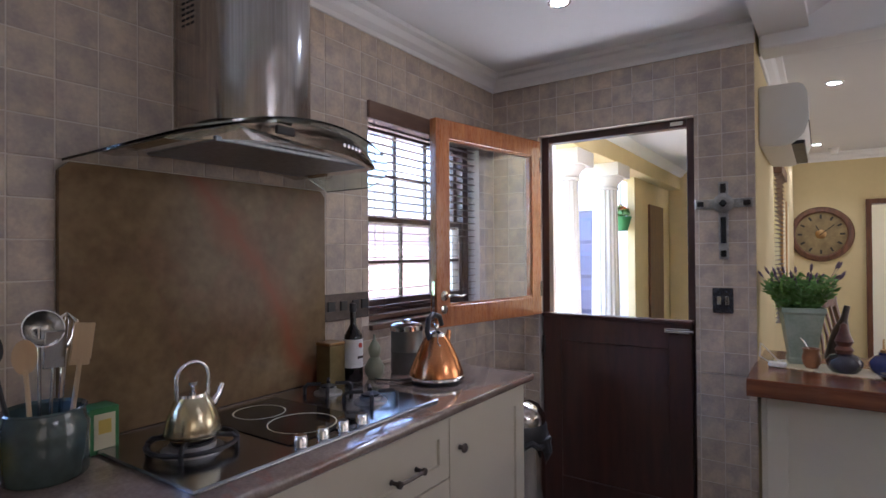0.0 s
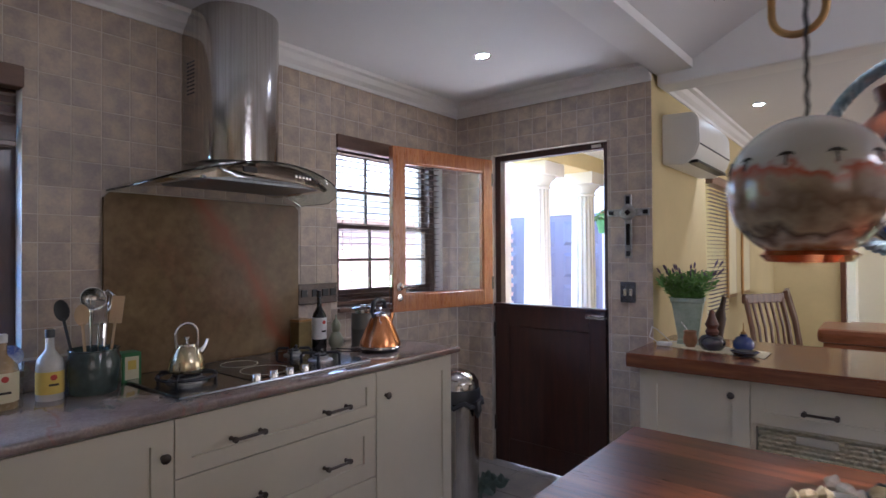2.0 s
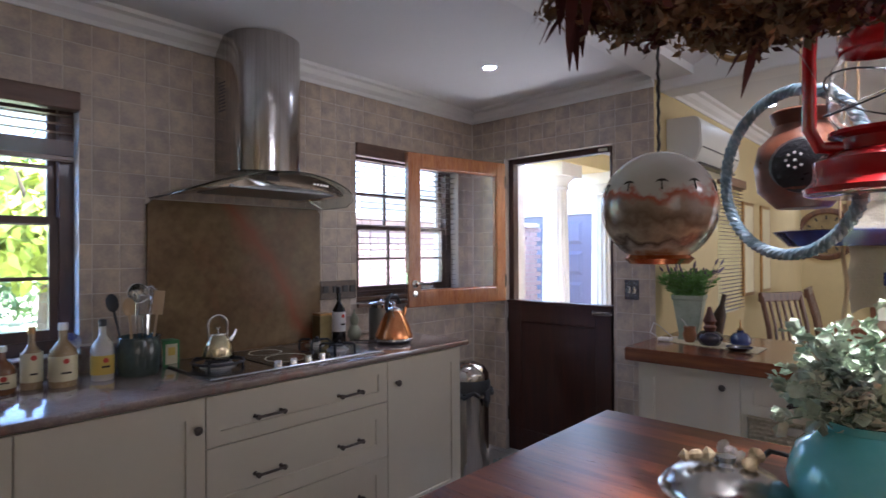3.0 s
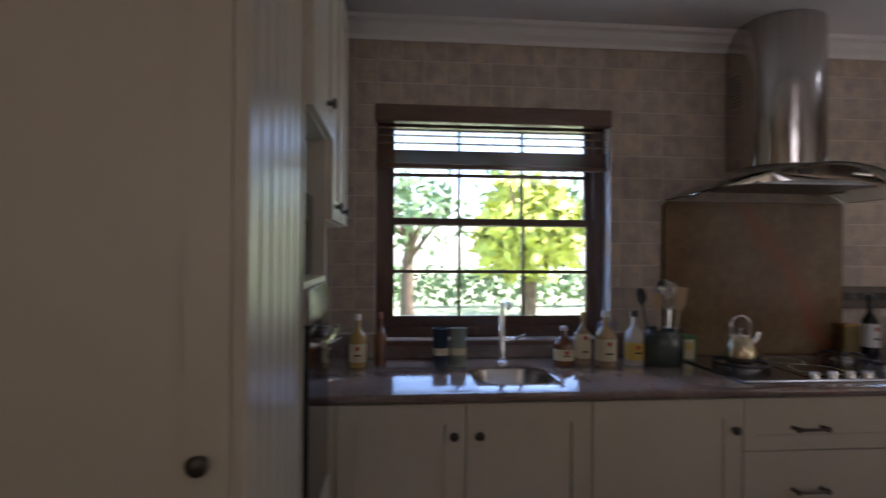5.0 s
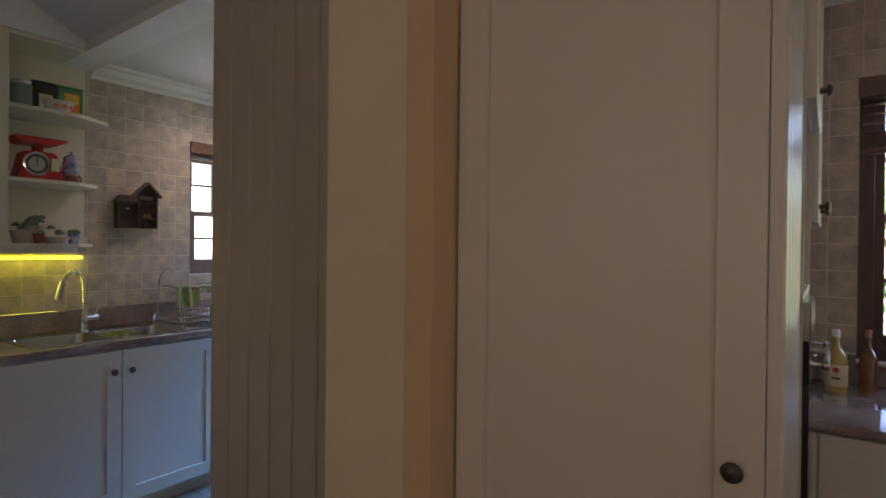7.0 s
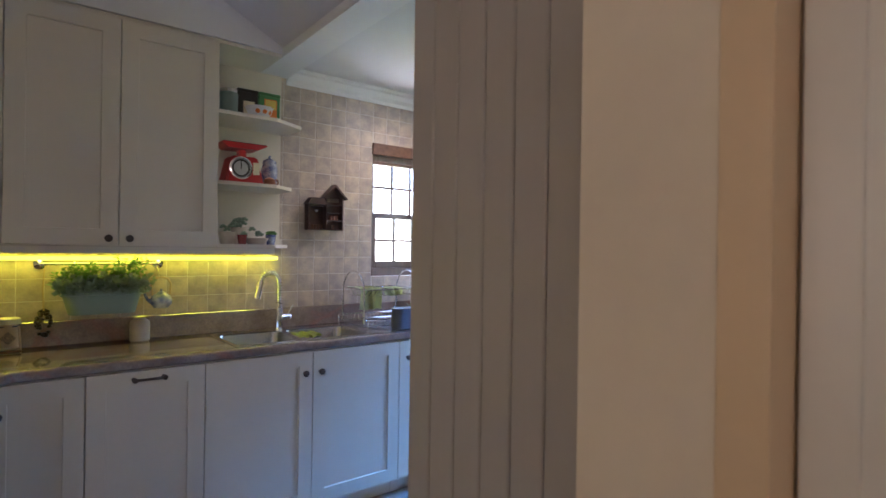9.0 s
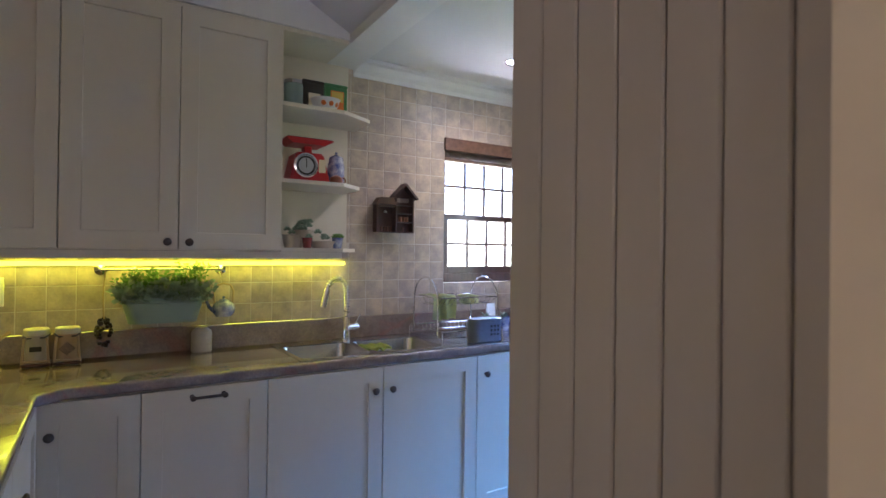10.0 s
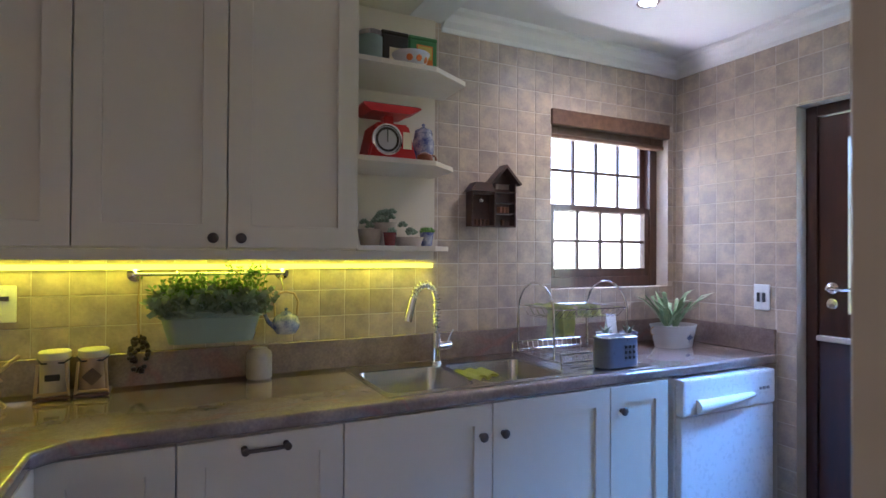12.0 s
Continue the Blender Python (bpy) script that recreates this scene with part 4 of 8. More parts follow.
part("filter", box(B(), XW + 0.06, 2.22, 1.722, XW + 0.40, 2.78, 1.736, 0.003), mat("filter_mesh", (0.35, 0.37, 0.4), 0.4, 0.9, var=0.3, scale=60), e, "grey metal grease filter")
bm = B()
for i in range(5):
    R = Matrix.Translation((XW + 0.474 - 0.15 * ((2.60 + i * 0.022 - cy) / 0.4) ** 2, 2.60 + i * 0.022, 1.762)) @ Matrix.Rotation(radians(90), 4, "Y")
    lathe(bm, [(0.006, 0), (0.006, 0.004), (0, 0.005)], n=10, m=R)
part("buttons", bm, CHROME, e, "round steel buttons", smooth=True)
part("badge", box(B(), XW + 0.45, 2.36, 1.758, XW + 0.462, 2.42, 1.78, 0.002), BPLAS, e, "small dark badge")

STAND["up"] = WORK
e = thing("hob", "steel and black glass hob with gas burners on both sides", "hob", (-0.5, 2.47, 0.9))
hx0, hx1, hy0, hy1 = -0.735, -0.235, 2.05, 2.93
part("tray", box(B(), hx0, hy0, 0.9, hx1, hy1, 0.911, 0.004), mat("dark_hob_steel", (0.42, 0.43, 0.46), 0.2, 1.0, var=0.1, scale=4), e)
part("ceramic_plate", box(B(), hx0 + 0.03, 2.34, 0.9105, hx1 - 0.05, 2.63, 0.9135, 0.001), BLACKG, e, "black ceramic glass plate")
bm = B()
for cx, cyy, rr in ((-0.60, 2.485, 0.075), (-0.405, 2.485, 0.095)):
    lathe(bm, [(rr, 0), (rr + 0.003, 0.0006), (rr + 0.0035, 0)], (cx, cyy, 0.9137), 40)
part("ring_marks", bm, PAPER, e, "thin pale cooking ring marks")


def burner(x, y, r):
    bm = B()
    lathe(bm, [(r + 0.02, 0), (r + 0.018, 0.006), (r, 0.008), (r, 0.02), (r - 0.008, 0.022), (0, 0.022)], (x, y, 0.911), 28)
    b = part("burner", bm, mat("burner_alloy", (0.45, 0.44, 0.43), 0.4, 0.9, var=0.2, scale=30), e, "grey metal gas burner", smooth=True)
    part("cap", lathe(B(), [(r - 0.006, 0), (r - 0.004, 0.006), (0, 0.008)], (x, y, 0.933), 24), IRON, b, "black burner cap", smooth=True)
    h = 0.945
    R = r + 0.05
    if r > 0.045:
        bm = B()
        tube(bm, [(x + R * math.cos(2 * math.pi * k / 24), y + R * math.sin(2 * math.pi * k / 24), 0.932) for k in range(24)], 0.006, 6, closed=True)
        part("support_ring", bm, IRON, e, "black cast iron ring")
    for k in range(4):
        a = math.pi / 4 + k * math.pi / 2
        c, s = math.cos(a), math.sin(a)
        pts = [(x + R * c, y + R * s, 0.911), (x + R * c, y + R * s, h - 0.01), (x + (R - 0.01) * c, y + (R - 0.01) * s, h), (x + 0.025 * c, y + 0.025 * s, h)]
        part("pan_support", tube(B(), pts, 0.0065, 6), IRON, e, "black cast iron pan support")


burner(-0.47, 2.19, 0.055)
burner(-0.60, 2.77, 0.03)
burner(-0.40, 2.77, 0.036)
for i in range(4):
    part("control_knob", lathe(B(), [(0.019, 0), (0.018, 0.004), (0.0165, 0.024), (0.014, 0.027), (0, 0.027)], (-0.268, 2.36 + i * 0.075, 0.911), 20), CHROME, e, "steel control knob", smooth=True)

STAND["up"] = 0.0

# ---- oven tower ----
MO = face((0, 0.502, 0), (0, 1, 0))
e = thing("oven_tower", "cream painted oven tower with microwave niche over built in ovens", "cabinet", (0.16, 0.3, 0))
bm = B()
for q in ((-0.385, -0.365, 0, 2.42), (0.055, 0.075, 0, 2.42), (-0.365, 0.055, 0, 0.3), (-0.365, 0.055, 1.335, 1.352), (-0.365, 0.055, 1.785, 2.42)):
    box(bm, q[0], -0.38, q[2], q[1], -0.001, q[3], 0, MO)
box(bm, -0.365, -0.38, 0.3, 0.055, -0.36, 1.785, 0, MO)
part("carcass", bm, CAB, e)
d = part("door", shaker(B(), MO, -0.365, 0.070, 1.79, 2.41), CAB, e)
part("knob", knob_mesh(MO, -0.11, 1.862), BRONZE, d, "dark bronze knob", smooth=True)
d = part("oven_front", box(B(), -0.362, -0.3, 0.72, 0.052, 0.012, 1.24, 0.003, MO), BLACKG, e, "black glass oven door")
part("oven_handle", handle_mesh(MO, -0.155, 1.19, 0.34, 0.012), STEEL, d, "steel bar handle", smooth=True)
part("control_panel", box(B(), -0.362, -0.3, 1.243, 0.052, 0.014, 1.332, 0.003, MO), STEEL, e, "steel control panel")
part("drawer", shaker(B(), MO, -0.362, 0.052, 0.305, 0.715), CAB, e)
mw = thing("microwave", "small dark microwave oven in the open niche", "microwave", (0.16, 0.3, 1.352))
part("body", box(B(), 0.0 - 0.03, 0.16, 1.355, 0.34, 0.46, 1.60, 0.006), BPLAS, mw)
part("door", box(B(), 0.05, 0.46, 1.36, 0.335, 0.475, 1.595, 0.003), BLACKG, mw, "black glass door")
e = thing("grooved_panel", "cream painted tongue and groove end panel on the larder cabinet", "panel", (0.62, 0.48, 0))
n = 6
for i in range(n):
    a, b = 0.387 + (0.868 - 0.387) * i / n, 0.387 + (0.868 - 0.387) * (i + 1) / n
    part("board", box(B(), a + 0.002, 0.476, 0.0, b - 0.002, 0.496, 2.42, 0.004), CAB, e)
part("backing", box(B(), 0.387, 0.474, 0, 0.868, 0.484, 2.42), CAB, e)
cabinet(face((0, 0.50, 0), (0, 1, 0)), "wall_cabinet", "cream painted closed wall cabinet over the window wall counter", "cabinet", 0.076, 0.62, 1.53, 2.42, 0.31, [("door", 0.08, 0.35, 1.532, 2.41, ("k", 0.15, 1.58)), ("door", 0.35, 0.62, 1.532, 2.41, ("k", 0.39, 1.58))], kick=0)

# ---- grooved partition boards at the scullery mouth ----
# darker than the cabinet cream: the recessed panel's shade is put into its colour
CABSHADE = mat("shaded_panel_paint", (0.45, 0.395, 0.33), 0.4, var=0.05, scale=4, bump=0.03, bscale=90)
e = thing("fridge_panel", "tall tongue and groove panel at the scullery mouth, painted shade-dark", "panel", (0.75, -0.75, 0))
n = 7
ya, yb = -1.16, -0.42
for i in range(n):
    a, b = ya + (yb - ya) * i / n, ya + (yb - ya) * (i + 1) / n
    part("board", box(B(), 0.753, a + 0.002, 0, 0.775, b - 0.002, TOP - 0.001, 0.004), CABSHADE, e)
part("backing", box(B(), 0.24, ya, 0, 0.761, yb, TOP - 0.002), CABSHADE, e)

# ---- open shelves ----
e = thing("open_shelves", "cream painted open end shelves beside the wall cabinets", "shelves", (0.7, YS, 1.425))
part("back_panel", box(B(), 0.445, YS, 1.425, 0.90, YS + 0.012, 2.45), CAB, e)
for z, t in ((1.425, 0.018), (1.745, 0.018), (2.10, 0.018)):
    tip = 0.55 if z < 1.6 else 0.53 if z < 2 else 0.475
    bm = prism(B(), [(0.902, YS + 0.012), (0.902, YS + 0.352), (0.60, YS + 0.352), (tip - 0.06, YS + 0.24), (tip - 0.07, YS + 0.012)], 2, z, z + t)
    part("shelf", bm, CAB, e)
walls("cabinet_filler", CAB, [(0.57, YS + 0.005, 2.452, 2.44, YS + 0.335, 2.470)], "cream painted filler over the wall cabinets")
walls("cabinet_pelmet", CAB, [(0.60, YS + 0.30, 1.392, 2.44, YS + 0.335, 1.4235)], "cream painted rail under the wall cabinets")
e = thing("led_strip", "glowing yellow green light strip on the tiles", "light", (1.4, YS + 0.004, 1.36))
part("diffuser", box(B(), 0.45, YS + 0.001, 1.353, 2.44, YS + 0.009, 1.372), LED, e)
area("strip_light", (1.45, YS + 0.05, 1.39), (1.45, YS + 0.04, 0), 1.95, 0.03, 1.25, (0.86, 0.85, 0.04))

# ---- dishwasher ----
STAND["up"] = 0.03
e = thing("dishwasher", "white freestanding dishwasher with a curved grip", "dishwasher", (-0.72, -2.7, 0))
part("body", box(B(), -1.035, -2.98, 0.04, -0.42, -2.44, 0.86, 0.006), WHITE, e)
part("door", box(B(), -1.03, -2.44, 0.10, -0.424, -2.405, 0.70, 0.008), WHITE, e)
bm = box(B(), -1.03, -2.44, 0.705, -0.424, -2.395, 0.862, 0.012)
part("control_panel", bm, WHITE, e)
bm = B()
tube(bm, [(-0.50, -2.392, 0.745), (-0.56, -2.386, 0.745), (-0.72, -2.384, 0.752), (-0.86, -2.386, 0.762)], [0.03, 0.027, 0.022, 0.012], 12)
part("grip", bm, WPLAS, e, "pale curved grip", smooth=True)
bm = B()
for i in range(3):
    box(bm, -0.93 - i * 0.025, -2.396, 0.775, -0.915 - i * 0.025, -2.391, 0.788)
part("buttons", bm, mat("grey_plastic", (0.3, 0.3, 0.32), 0.4), e, "small grey buttons")

# ---- scullery sink ----
STAND["up"] = SINK
e = thing("double_sink", "double bowl steel sink with a drainer, let into the granite", "sink", (0.25, -2.72, 0.9))
bm = B()
RZ = 0.903
bx = [(0.84, 0.86, KY0, KY1), (0.47, 0.50, KY0, KY1), (0.04, 0.10, KY0, KY1), (0.5, 0.84, KY0, -2.86), (0.5, 0.84, -2.495, KY1), (0.10, 0.47, KY0, -2.86), (0.10, 0.47, -2.495, KY1), (-0.345, 0.04, KY0, KY1)]
for a, b, c, d in bx:
    box(bm, a, c, 0.898, b, d, RZ)
part("rim", bm, SSINK, e)
for a, b in ((0.5, 0.84), (0.10, 0.47)):
    part("bowl", bowl(a - 0.004, b + 0.004, -2.864, -2.491, 0.05, 0.9025, 0.17), SSINK, e, smooth=True)
    bm = B()
    for cx, cy_, sx, sy in ((a, -2.86, 1, 1), (b, -2.86, -1, 1), (b, -2.495, -1, -1), (a, -2.495, 1, -1)):
        prism(bm, [(cx, cy_)] + [(cx + sx * 0.05 * (1 - math.sin(q)), cy_ + sy * 0.05 * (1 - math.cos(q))) for q in [math.pi / 2 * k / 6 for k in range(7)]], 2, 0.9005, RZ)
    part("corner_rim", bm, SSINK, e)
bm = B()
for k in range(9):
    y = -2.90 + k * 0.045
    box(bm, -0.32, y, 0.903, 0.02, y + 0.012, 0.9055, 0.001)
part("drainer_ribs", bm, SSINK, e)


def spring_tap(name, label, x, y, z, d, hgt):
    e = thing(name, label, "tap", (x, y, z))
    d = Vector(d)
    p = Vector((x, y, z))
    part("base", lathe(B(), [(0.026, 0), (0.026, 0.008), (0.02, 0.012), (0.02, 0.13), (0.013, 0.135), (0, 0.136)], tuple(p), 20), CHROME, e, smooth=True)
    R = 0.062
    path = [p + Vector((0, 0, 0.13 + (hgt - 0.13 - R) * k / 8)) for k in range(9)]
    c = p + Vector((0, 0, hgt - R)) + d * R
    path += arc(c, R, 180, 10, 14, d, (0, 0, 1))[1:]
    bm = B()
    tube(bm, path, 0.009, 10)
    part("hose", bm, CHROME, e, smooth=True)
    fine = []
    for a, b in zip(path[1:], path[2:]):
        n_ = max(2, int((b - a).length / 0.0018))
        fine += [a.lerp(b, k / n_) for k in range(n_)]
    bm = B()
    co, ph = [], 0
    side = d.cross(Vector((0, 0, 1))).normalized()
    for a, b in zip(fine, fine[1:]):
        t = (b - a).normalized()
        nrm = side.cross(t)
        co.append(a + 0.0165 * (math.cos(ph) * side + math.sin(ph) * nrm))
        ph += (b - a).length / 0.0150 * 2 * math.pi
    tube(bm, co, 0.0030, 5)
    part("spring", bm, CHROME, e, "coiled steel spring", smooth=True)
    end = path[-1]
    t = (path[-1] - path[-2]).normalized()
    bm = tube(B(), [end, end + t * 0.05, end + t * 0.10], [0.017, 0.018, 0.020], 14)
    part("spray_head", bm, CHROME, e, smooth=True)
    bm = tube(B(), [p + Vector((0, 0, 0.07)), p - d * 0.075 + Vector((0, 0, 0.072))], 0.019, 16)
    tube(bm, [p - d * 0.06 + Vector((0, 0, 0.08)), p - d * 0.075 + Vector((0, 0, 0.105)), p - d * 0.095 + Vector((0, 0, 0.135))], [0.004, 0.004, 0.006], 8)
    part("lever", bm, CHROME, e, smooth=True)
    return e


spring_tap("sink_tap", "chrome spring neck tap standing behind the double sink", 0.475, -2.90, 0.902, (0.97, 0.24, 0), 0.335)
STAND["up"] = WORK
e = thing("prep_tap", "slim chrome tap behind the prep bowl", "tap", (-0.68, 1.235, 0.9))
p = Vector((-0.68, 1.205, 0.9))
bm = lathe(B(), [(0.024, 0), (0.024, 0.008), (0.016, 0.012), (0.014, 0.15), (0.011, 0.155), (0.011, 0.26), (0, 0.262)], tuple(p), 18)
tube(bm, [p + Vector((0, 0, 0.25)), p + Vector((0.01, 0, 0.27)), p + Vector((0.05, 0, 0.285)), p + Vector((0.12, 0, 0.275)), p + Vector((0.13, 0, 0.25))], 0.011, 10)
part("spout", bm, CHROME, e, smooth=True)
bm = tube(B(), [p + Vector((0, 0, 0.10)), p + Vector((0.01, 0.05, 0.105))], 0.014, 12)
tube(bm, [p + Vector((0.01, 0.05, 0.105)), p + Vector((0.02, 0.10, 0.13))], 0.005, 8)
part("lever", bm, CHROME, e, smooth=True)


STAND["up"] = 0.0

# ---- ceiling spots ----
def downlight(x, y, watts, z=TOP, color=(1.0, 0.97, 0.95), angle=120):
    e = thing("downlight", "round recessed ceiling spotlight, lit", "ceiling light", (x, y, z), group="recessed ceiling spotlights")
    part("bezel", lathe(B(), [(0.036, -0.001), (0.045, -0.006), (0.050, -0.003), (0.050, -0.0005)], (x, y, z), 28), CHROME, e, "chrome bezel", smooth=True)
    part("bulb", lathe(B(), [(0.0, -0.002), (0.034, -0.002), (0.034, -0.0006)], (x, y, z), 20), LAMP, e, "glowing lamp face")
    spot("downlight_beam", (x, y, z - 0.02), watts, color, angle)


downlight(-0.075, 3.61, 8)
downlight(-0.34, -2.51, 8, color=(1.0, 0.86, 0.76), angle=150)
downlight(0.91, 5.68, 9)
downlight(0.80, 8.04, 8)
# unseen spot added over the island to light the vase and table top
downlight(2.0, 2.25, 210, z=HIGH, color=(1.0, 0.9, 0.75), angle=46)

# ---- outdoors ----
structure("ground", box(B(), -60, -60, -0.35, 60, 60, -0.16), GRASS, "green lawn")
structure("patio", box(B(), -5.5, YN + 0.265, -0.155, 0.315, 14, -0.03), PAVE, "paved patio")


def column(x, y):
    e = thing("patio_column", "white fluted round plaster column on the patio", "column", (x, y, -0.03), group="fluted patio columns")
    bm = B()
    n = 64
    rings = []
    for z, r in ((0.10, 0.135), (1.0, 0.128), (2.02, 0.112)):
        rings.append([bm.verts.new((x + (r - (0.009 if k % 4 < 2 else 0)) * math.cos(2 * math.pi * k / n), y + (r - (0.009 if k % 4 < 2 else 0)) * math.sin(2 * math.pi * k / n), z)) for k in range(n)])
    for a, b in zip(rings, rings[1:]):
        for k in range(n):
            bm.faces.new([a[k], a[(k + 1) % n], b[(k + 1) % n], b[k]])
    part("shaft", bm, COLUMN, e)
    part("base", lathe(B(), [(0.17, -0.03), (0.17, 0.04), (0.15, 0.06), (0.155, 0.09), (0.135, 0.10), (0, 0.1)], (x, y, 0), 32), COLUMN, e, smooth=True)
    bm = lathe(B(), [(0.112, 2.02), (0.125, 2.03), (0.125, 2.045), (0.115, 2.05), (0.13, 2.09), (0.165, 2.12), (0.168, 2.14), (0, 2.14)], (x, y, 0), 32)
    box(bm, x - 0.185, y - 0.185, 2.14, x + 0.185, y + 0.185, 2.26, 0.006)
    part("capital", bm, COLUMN, e, smooth=True)


column(-0.90, 5.68)
column(-0.86, 6.58)
e = thing("patio_roof", "cream plastered patio roof with a wide beam and white ceiling", "patio roof", (-0.4, 7, 2.26))
part("beam", box(B(), -1.05, 4.7, 2.26, -0.70, 9.2, 2.60, 0.01), PATIO, e)
part("patio_ceiling", box(B(), -0.70, YN + 0.262, 2.52, 0.319, 9.2, 2.60), CEIL, e)
part("moulding", prism(B(), [(-0.70, 2.52), (-0.70, 2.42), (-0.67, 2.44), (-0.62, 2.50), (-0.61, 2.52)], 1, 4.62, 9.2), CORN, e)
part("roof_slab", box(B(), -1.15, 4.63, 2.60, 0.319, 9.4, 2.72), PATIO, e)
e = thing("patio_end_wall", "cream plastered patio wall with a brown wooden door", "wall", (-0.5, 9.2, 0))
bm = B()
for q in ((-0.93, 7.55, -0.15, -0.85, 9.2, 2.26), (-0.85, 9.2, -0.15, 0.319, 9.4, 2.6), (-1.15, 9.2, -0.15, -0.85, 9.4, 2.6)):
    box(bm, *q)
part("wall", bm, PATIO, e)
part("door", box(B(), -0.30, 9.17, -0.05, 0.25, 9.199, 2.0, 0.004), CHAIRW, e, "brown wooden door")
part("door", box(B(), -0.848, 8.1, -0.05, -0.82, 8.75, 2.0, 0.004), CHAIRW, e, "brown wooden door")
e = thing("garage", "white plastered garage with a grey blue panelled door", "garage", (-4.0, 9.9, -0.15))
bm = B()
for q in ((-9, 9.8, -0.16, -5.2, 10.0, 2.9), (-2.0, 9.8, -0.16, -1.16, 10.0, 2.9), (-5.2, 9.8, 2.1, -2.0, 10.0, 2.9)):
    box(bm, *q)
part("wall", bm, COLUMN, e)
d = part("garage_door", box(B(), -5.2, 9.86, -0.16, -2.0, 9.9, 2.1), GARAGE, e)
for i in range(4):
    for j in range(4):
        a, b = -5.15 + i * 0.79, -0.10 + j * 0.545
        bm = box(B(), a + 0.05, 9.835, b + 0.04, a + 0.69, 9.861, b + 0.46)
        for v in bm.verts:
            if v.co.y < 9.84:
                v.co.x += 0.06 if v.co.x < a + 0.3 else -0.06
                v.co.z += 0.06 if v.co.z < b + 0.2 else -0.06
        part("panel", bm, GARAGE, d)
e = thing("courtyard_wall", "low pink brick courtyard wall", "wall", (-3.6, 6, -0.16))
bm = B()
rng = random.Random(4)
for j in range(26):
    for i in range(22):
        y = 4.3 + i * 0.23 + (0.115 if j % 2 else 0)
        box(bm, -3.72, y, -0.16 + j * 0.078, -3.5 + rng.uniform(0, 0.006), y + 0.22, -0.16 + j * 0.078 + 0.068)
part("bricks", bm, PINKW, e, kind="stuff")
part("core", box(B(), -3.715, 4.3, -0.16, -3.51, 9.3, 1.86), GROUT, e)
part("coping", box(B(), -3.78, 4.25, 1.86, -3.44, 9.35, 1.93, 0.01), COLUMN, e)


def foliage(bm, c, r, n, size, rng, flat=1.0):
    for _ in range(n):
        d = Vector((rng.gauss(0, 1), rng.gauss(0, 1), rng.gauss(0, 1))).normalized()
        k = rng.uniform(0.55, 1.0) * (1 + 0.25 * math.sin(5 * d.x + 3 * d.z) + 0.15 * math.sin(9 * d.y))
        p = Vector(c) + Vector((d.x * r[0], d.y * r[1], d.z * r[2])) * k
        u = Vector((rng.gauss(0, 1), rng.gauss(0, 1), rng.gauss(0, 1))).normalized()
        v = u.cross(d + Vector((0.01, 0, 0))).normalized()
        s = size * rng.uniform(0.6, 1.3)
        bm.faces.new([bm.verts.new(p + u * s), bm.verts.new(p + v * s * 0.5), bm.verts.new(p - u * s), bm.verts.new(p - v * s * 0.5)])


def tree(x, y, h, r, material, label, seed, n=2600):
    rng = random.Random(seed)
    e = thing("tree", label, "tree", (x, y, -0.16))
    bm = tube(B(), [(x, y, -0.16), (x + 0.05, y, h * 0.3), (x, y + 0.1, h * 0.6)], [0.16, 0.12, 0.06], 10)
    for k in range(6):
        a = k * 1.05 + 0.3
        tube(bm, [(x, y, h * (0.3 + 0.04 * k)), (x + r * 0.35 * math.cos(a), y + r * 0.35 * math.sin(a), h * (0.5 + 0.03 * k)), (x + r * 0.7 * math.cos(a), y + r * 0.7 * math.sin(a), h * (0.6 + 0.05 * k))], [0.06, 0.04, 0.015], 7)
    part("trunk", bm, BARK, e, smooth=True)
    bm = B()
    for k in range(7):
        a = k * 0.9
        foliage(bm, (x + r * 0.45 * math.cos(a), y + r * 0.45 * math.sin(a), h * (0.55 + 0.06 * (k % 5))), (r * 0.6, r * 0.6, h * 0.2), n // 7, 0.13, rng)
    part("crown", bm, material, e)


tree(-9.5, 1.0, 3.6, 1.5, CROWN, "green garden tree with a loose uneven crown", 1, 600)
tree(-7.0, 2.9, 2.9, 0.9, CROWNY, "bright yellow green garden shrub tree", 2)
tree(-12.0, 4.2, 4.2, 1.8, CROWN, "green garden tree behind the lawn", 3, 700)
tree(-12.5, -3.0, 4.0, 2.0, CROWN, "green garden tree at the edge of the lawn", 5)
e = thing("hedge", "clipped green garden hedge", "hedge", (-14, 1, -0.16))
bm = B()
rng = random.Random(9)
for k in range(16):
    foliage(bm, (-14, -7 + k * 1.0, 0.5), (0.5, 0.7, 0.65), 220, 0.12, rng)
part("leaves", bm, CROWN, e, kind="stuff")
e = thing("hanging_basket", "green hanging flower pot with red flowers on the patio", "plant pot", (-0.955, 7.4, 1.70))
part("pot", lathe(B(), [(0, 1.62), (0.07, 1.62), (0.11, 1.76), (0.115, 1.77), (0, 1.765)], (-0.955, 7.4, 0.05), 20), GREENP, e, smooth=True)
bm = B()
foliage(bm, (-0.955, 7.4, 1.87), (0.12, 0.12, 0.07), 160, 0.03, random.Random(3))
part("leaves", bm, LEAF1, e)
bm = B()
foliage(bm, (-0.955, 7.4, 1.92), (0.08, 0.08, 0.04), 30, 0.022, random.Random(5))
part("flowers", bm, ORANGE, e)
part("wire", tube(B(), [(-0.955, 7.4, 1.82), (-0.955, 7.4, 2.26)], 0.003, 5), IRON, e)


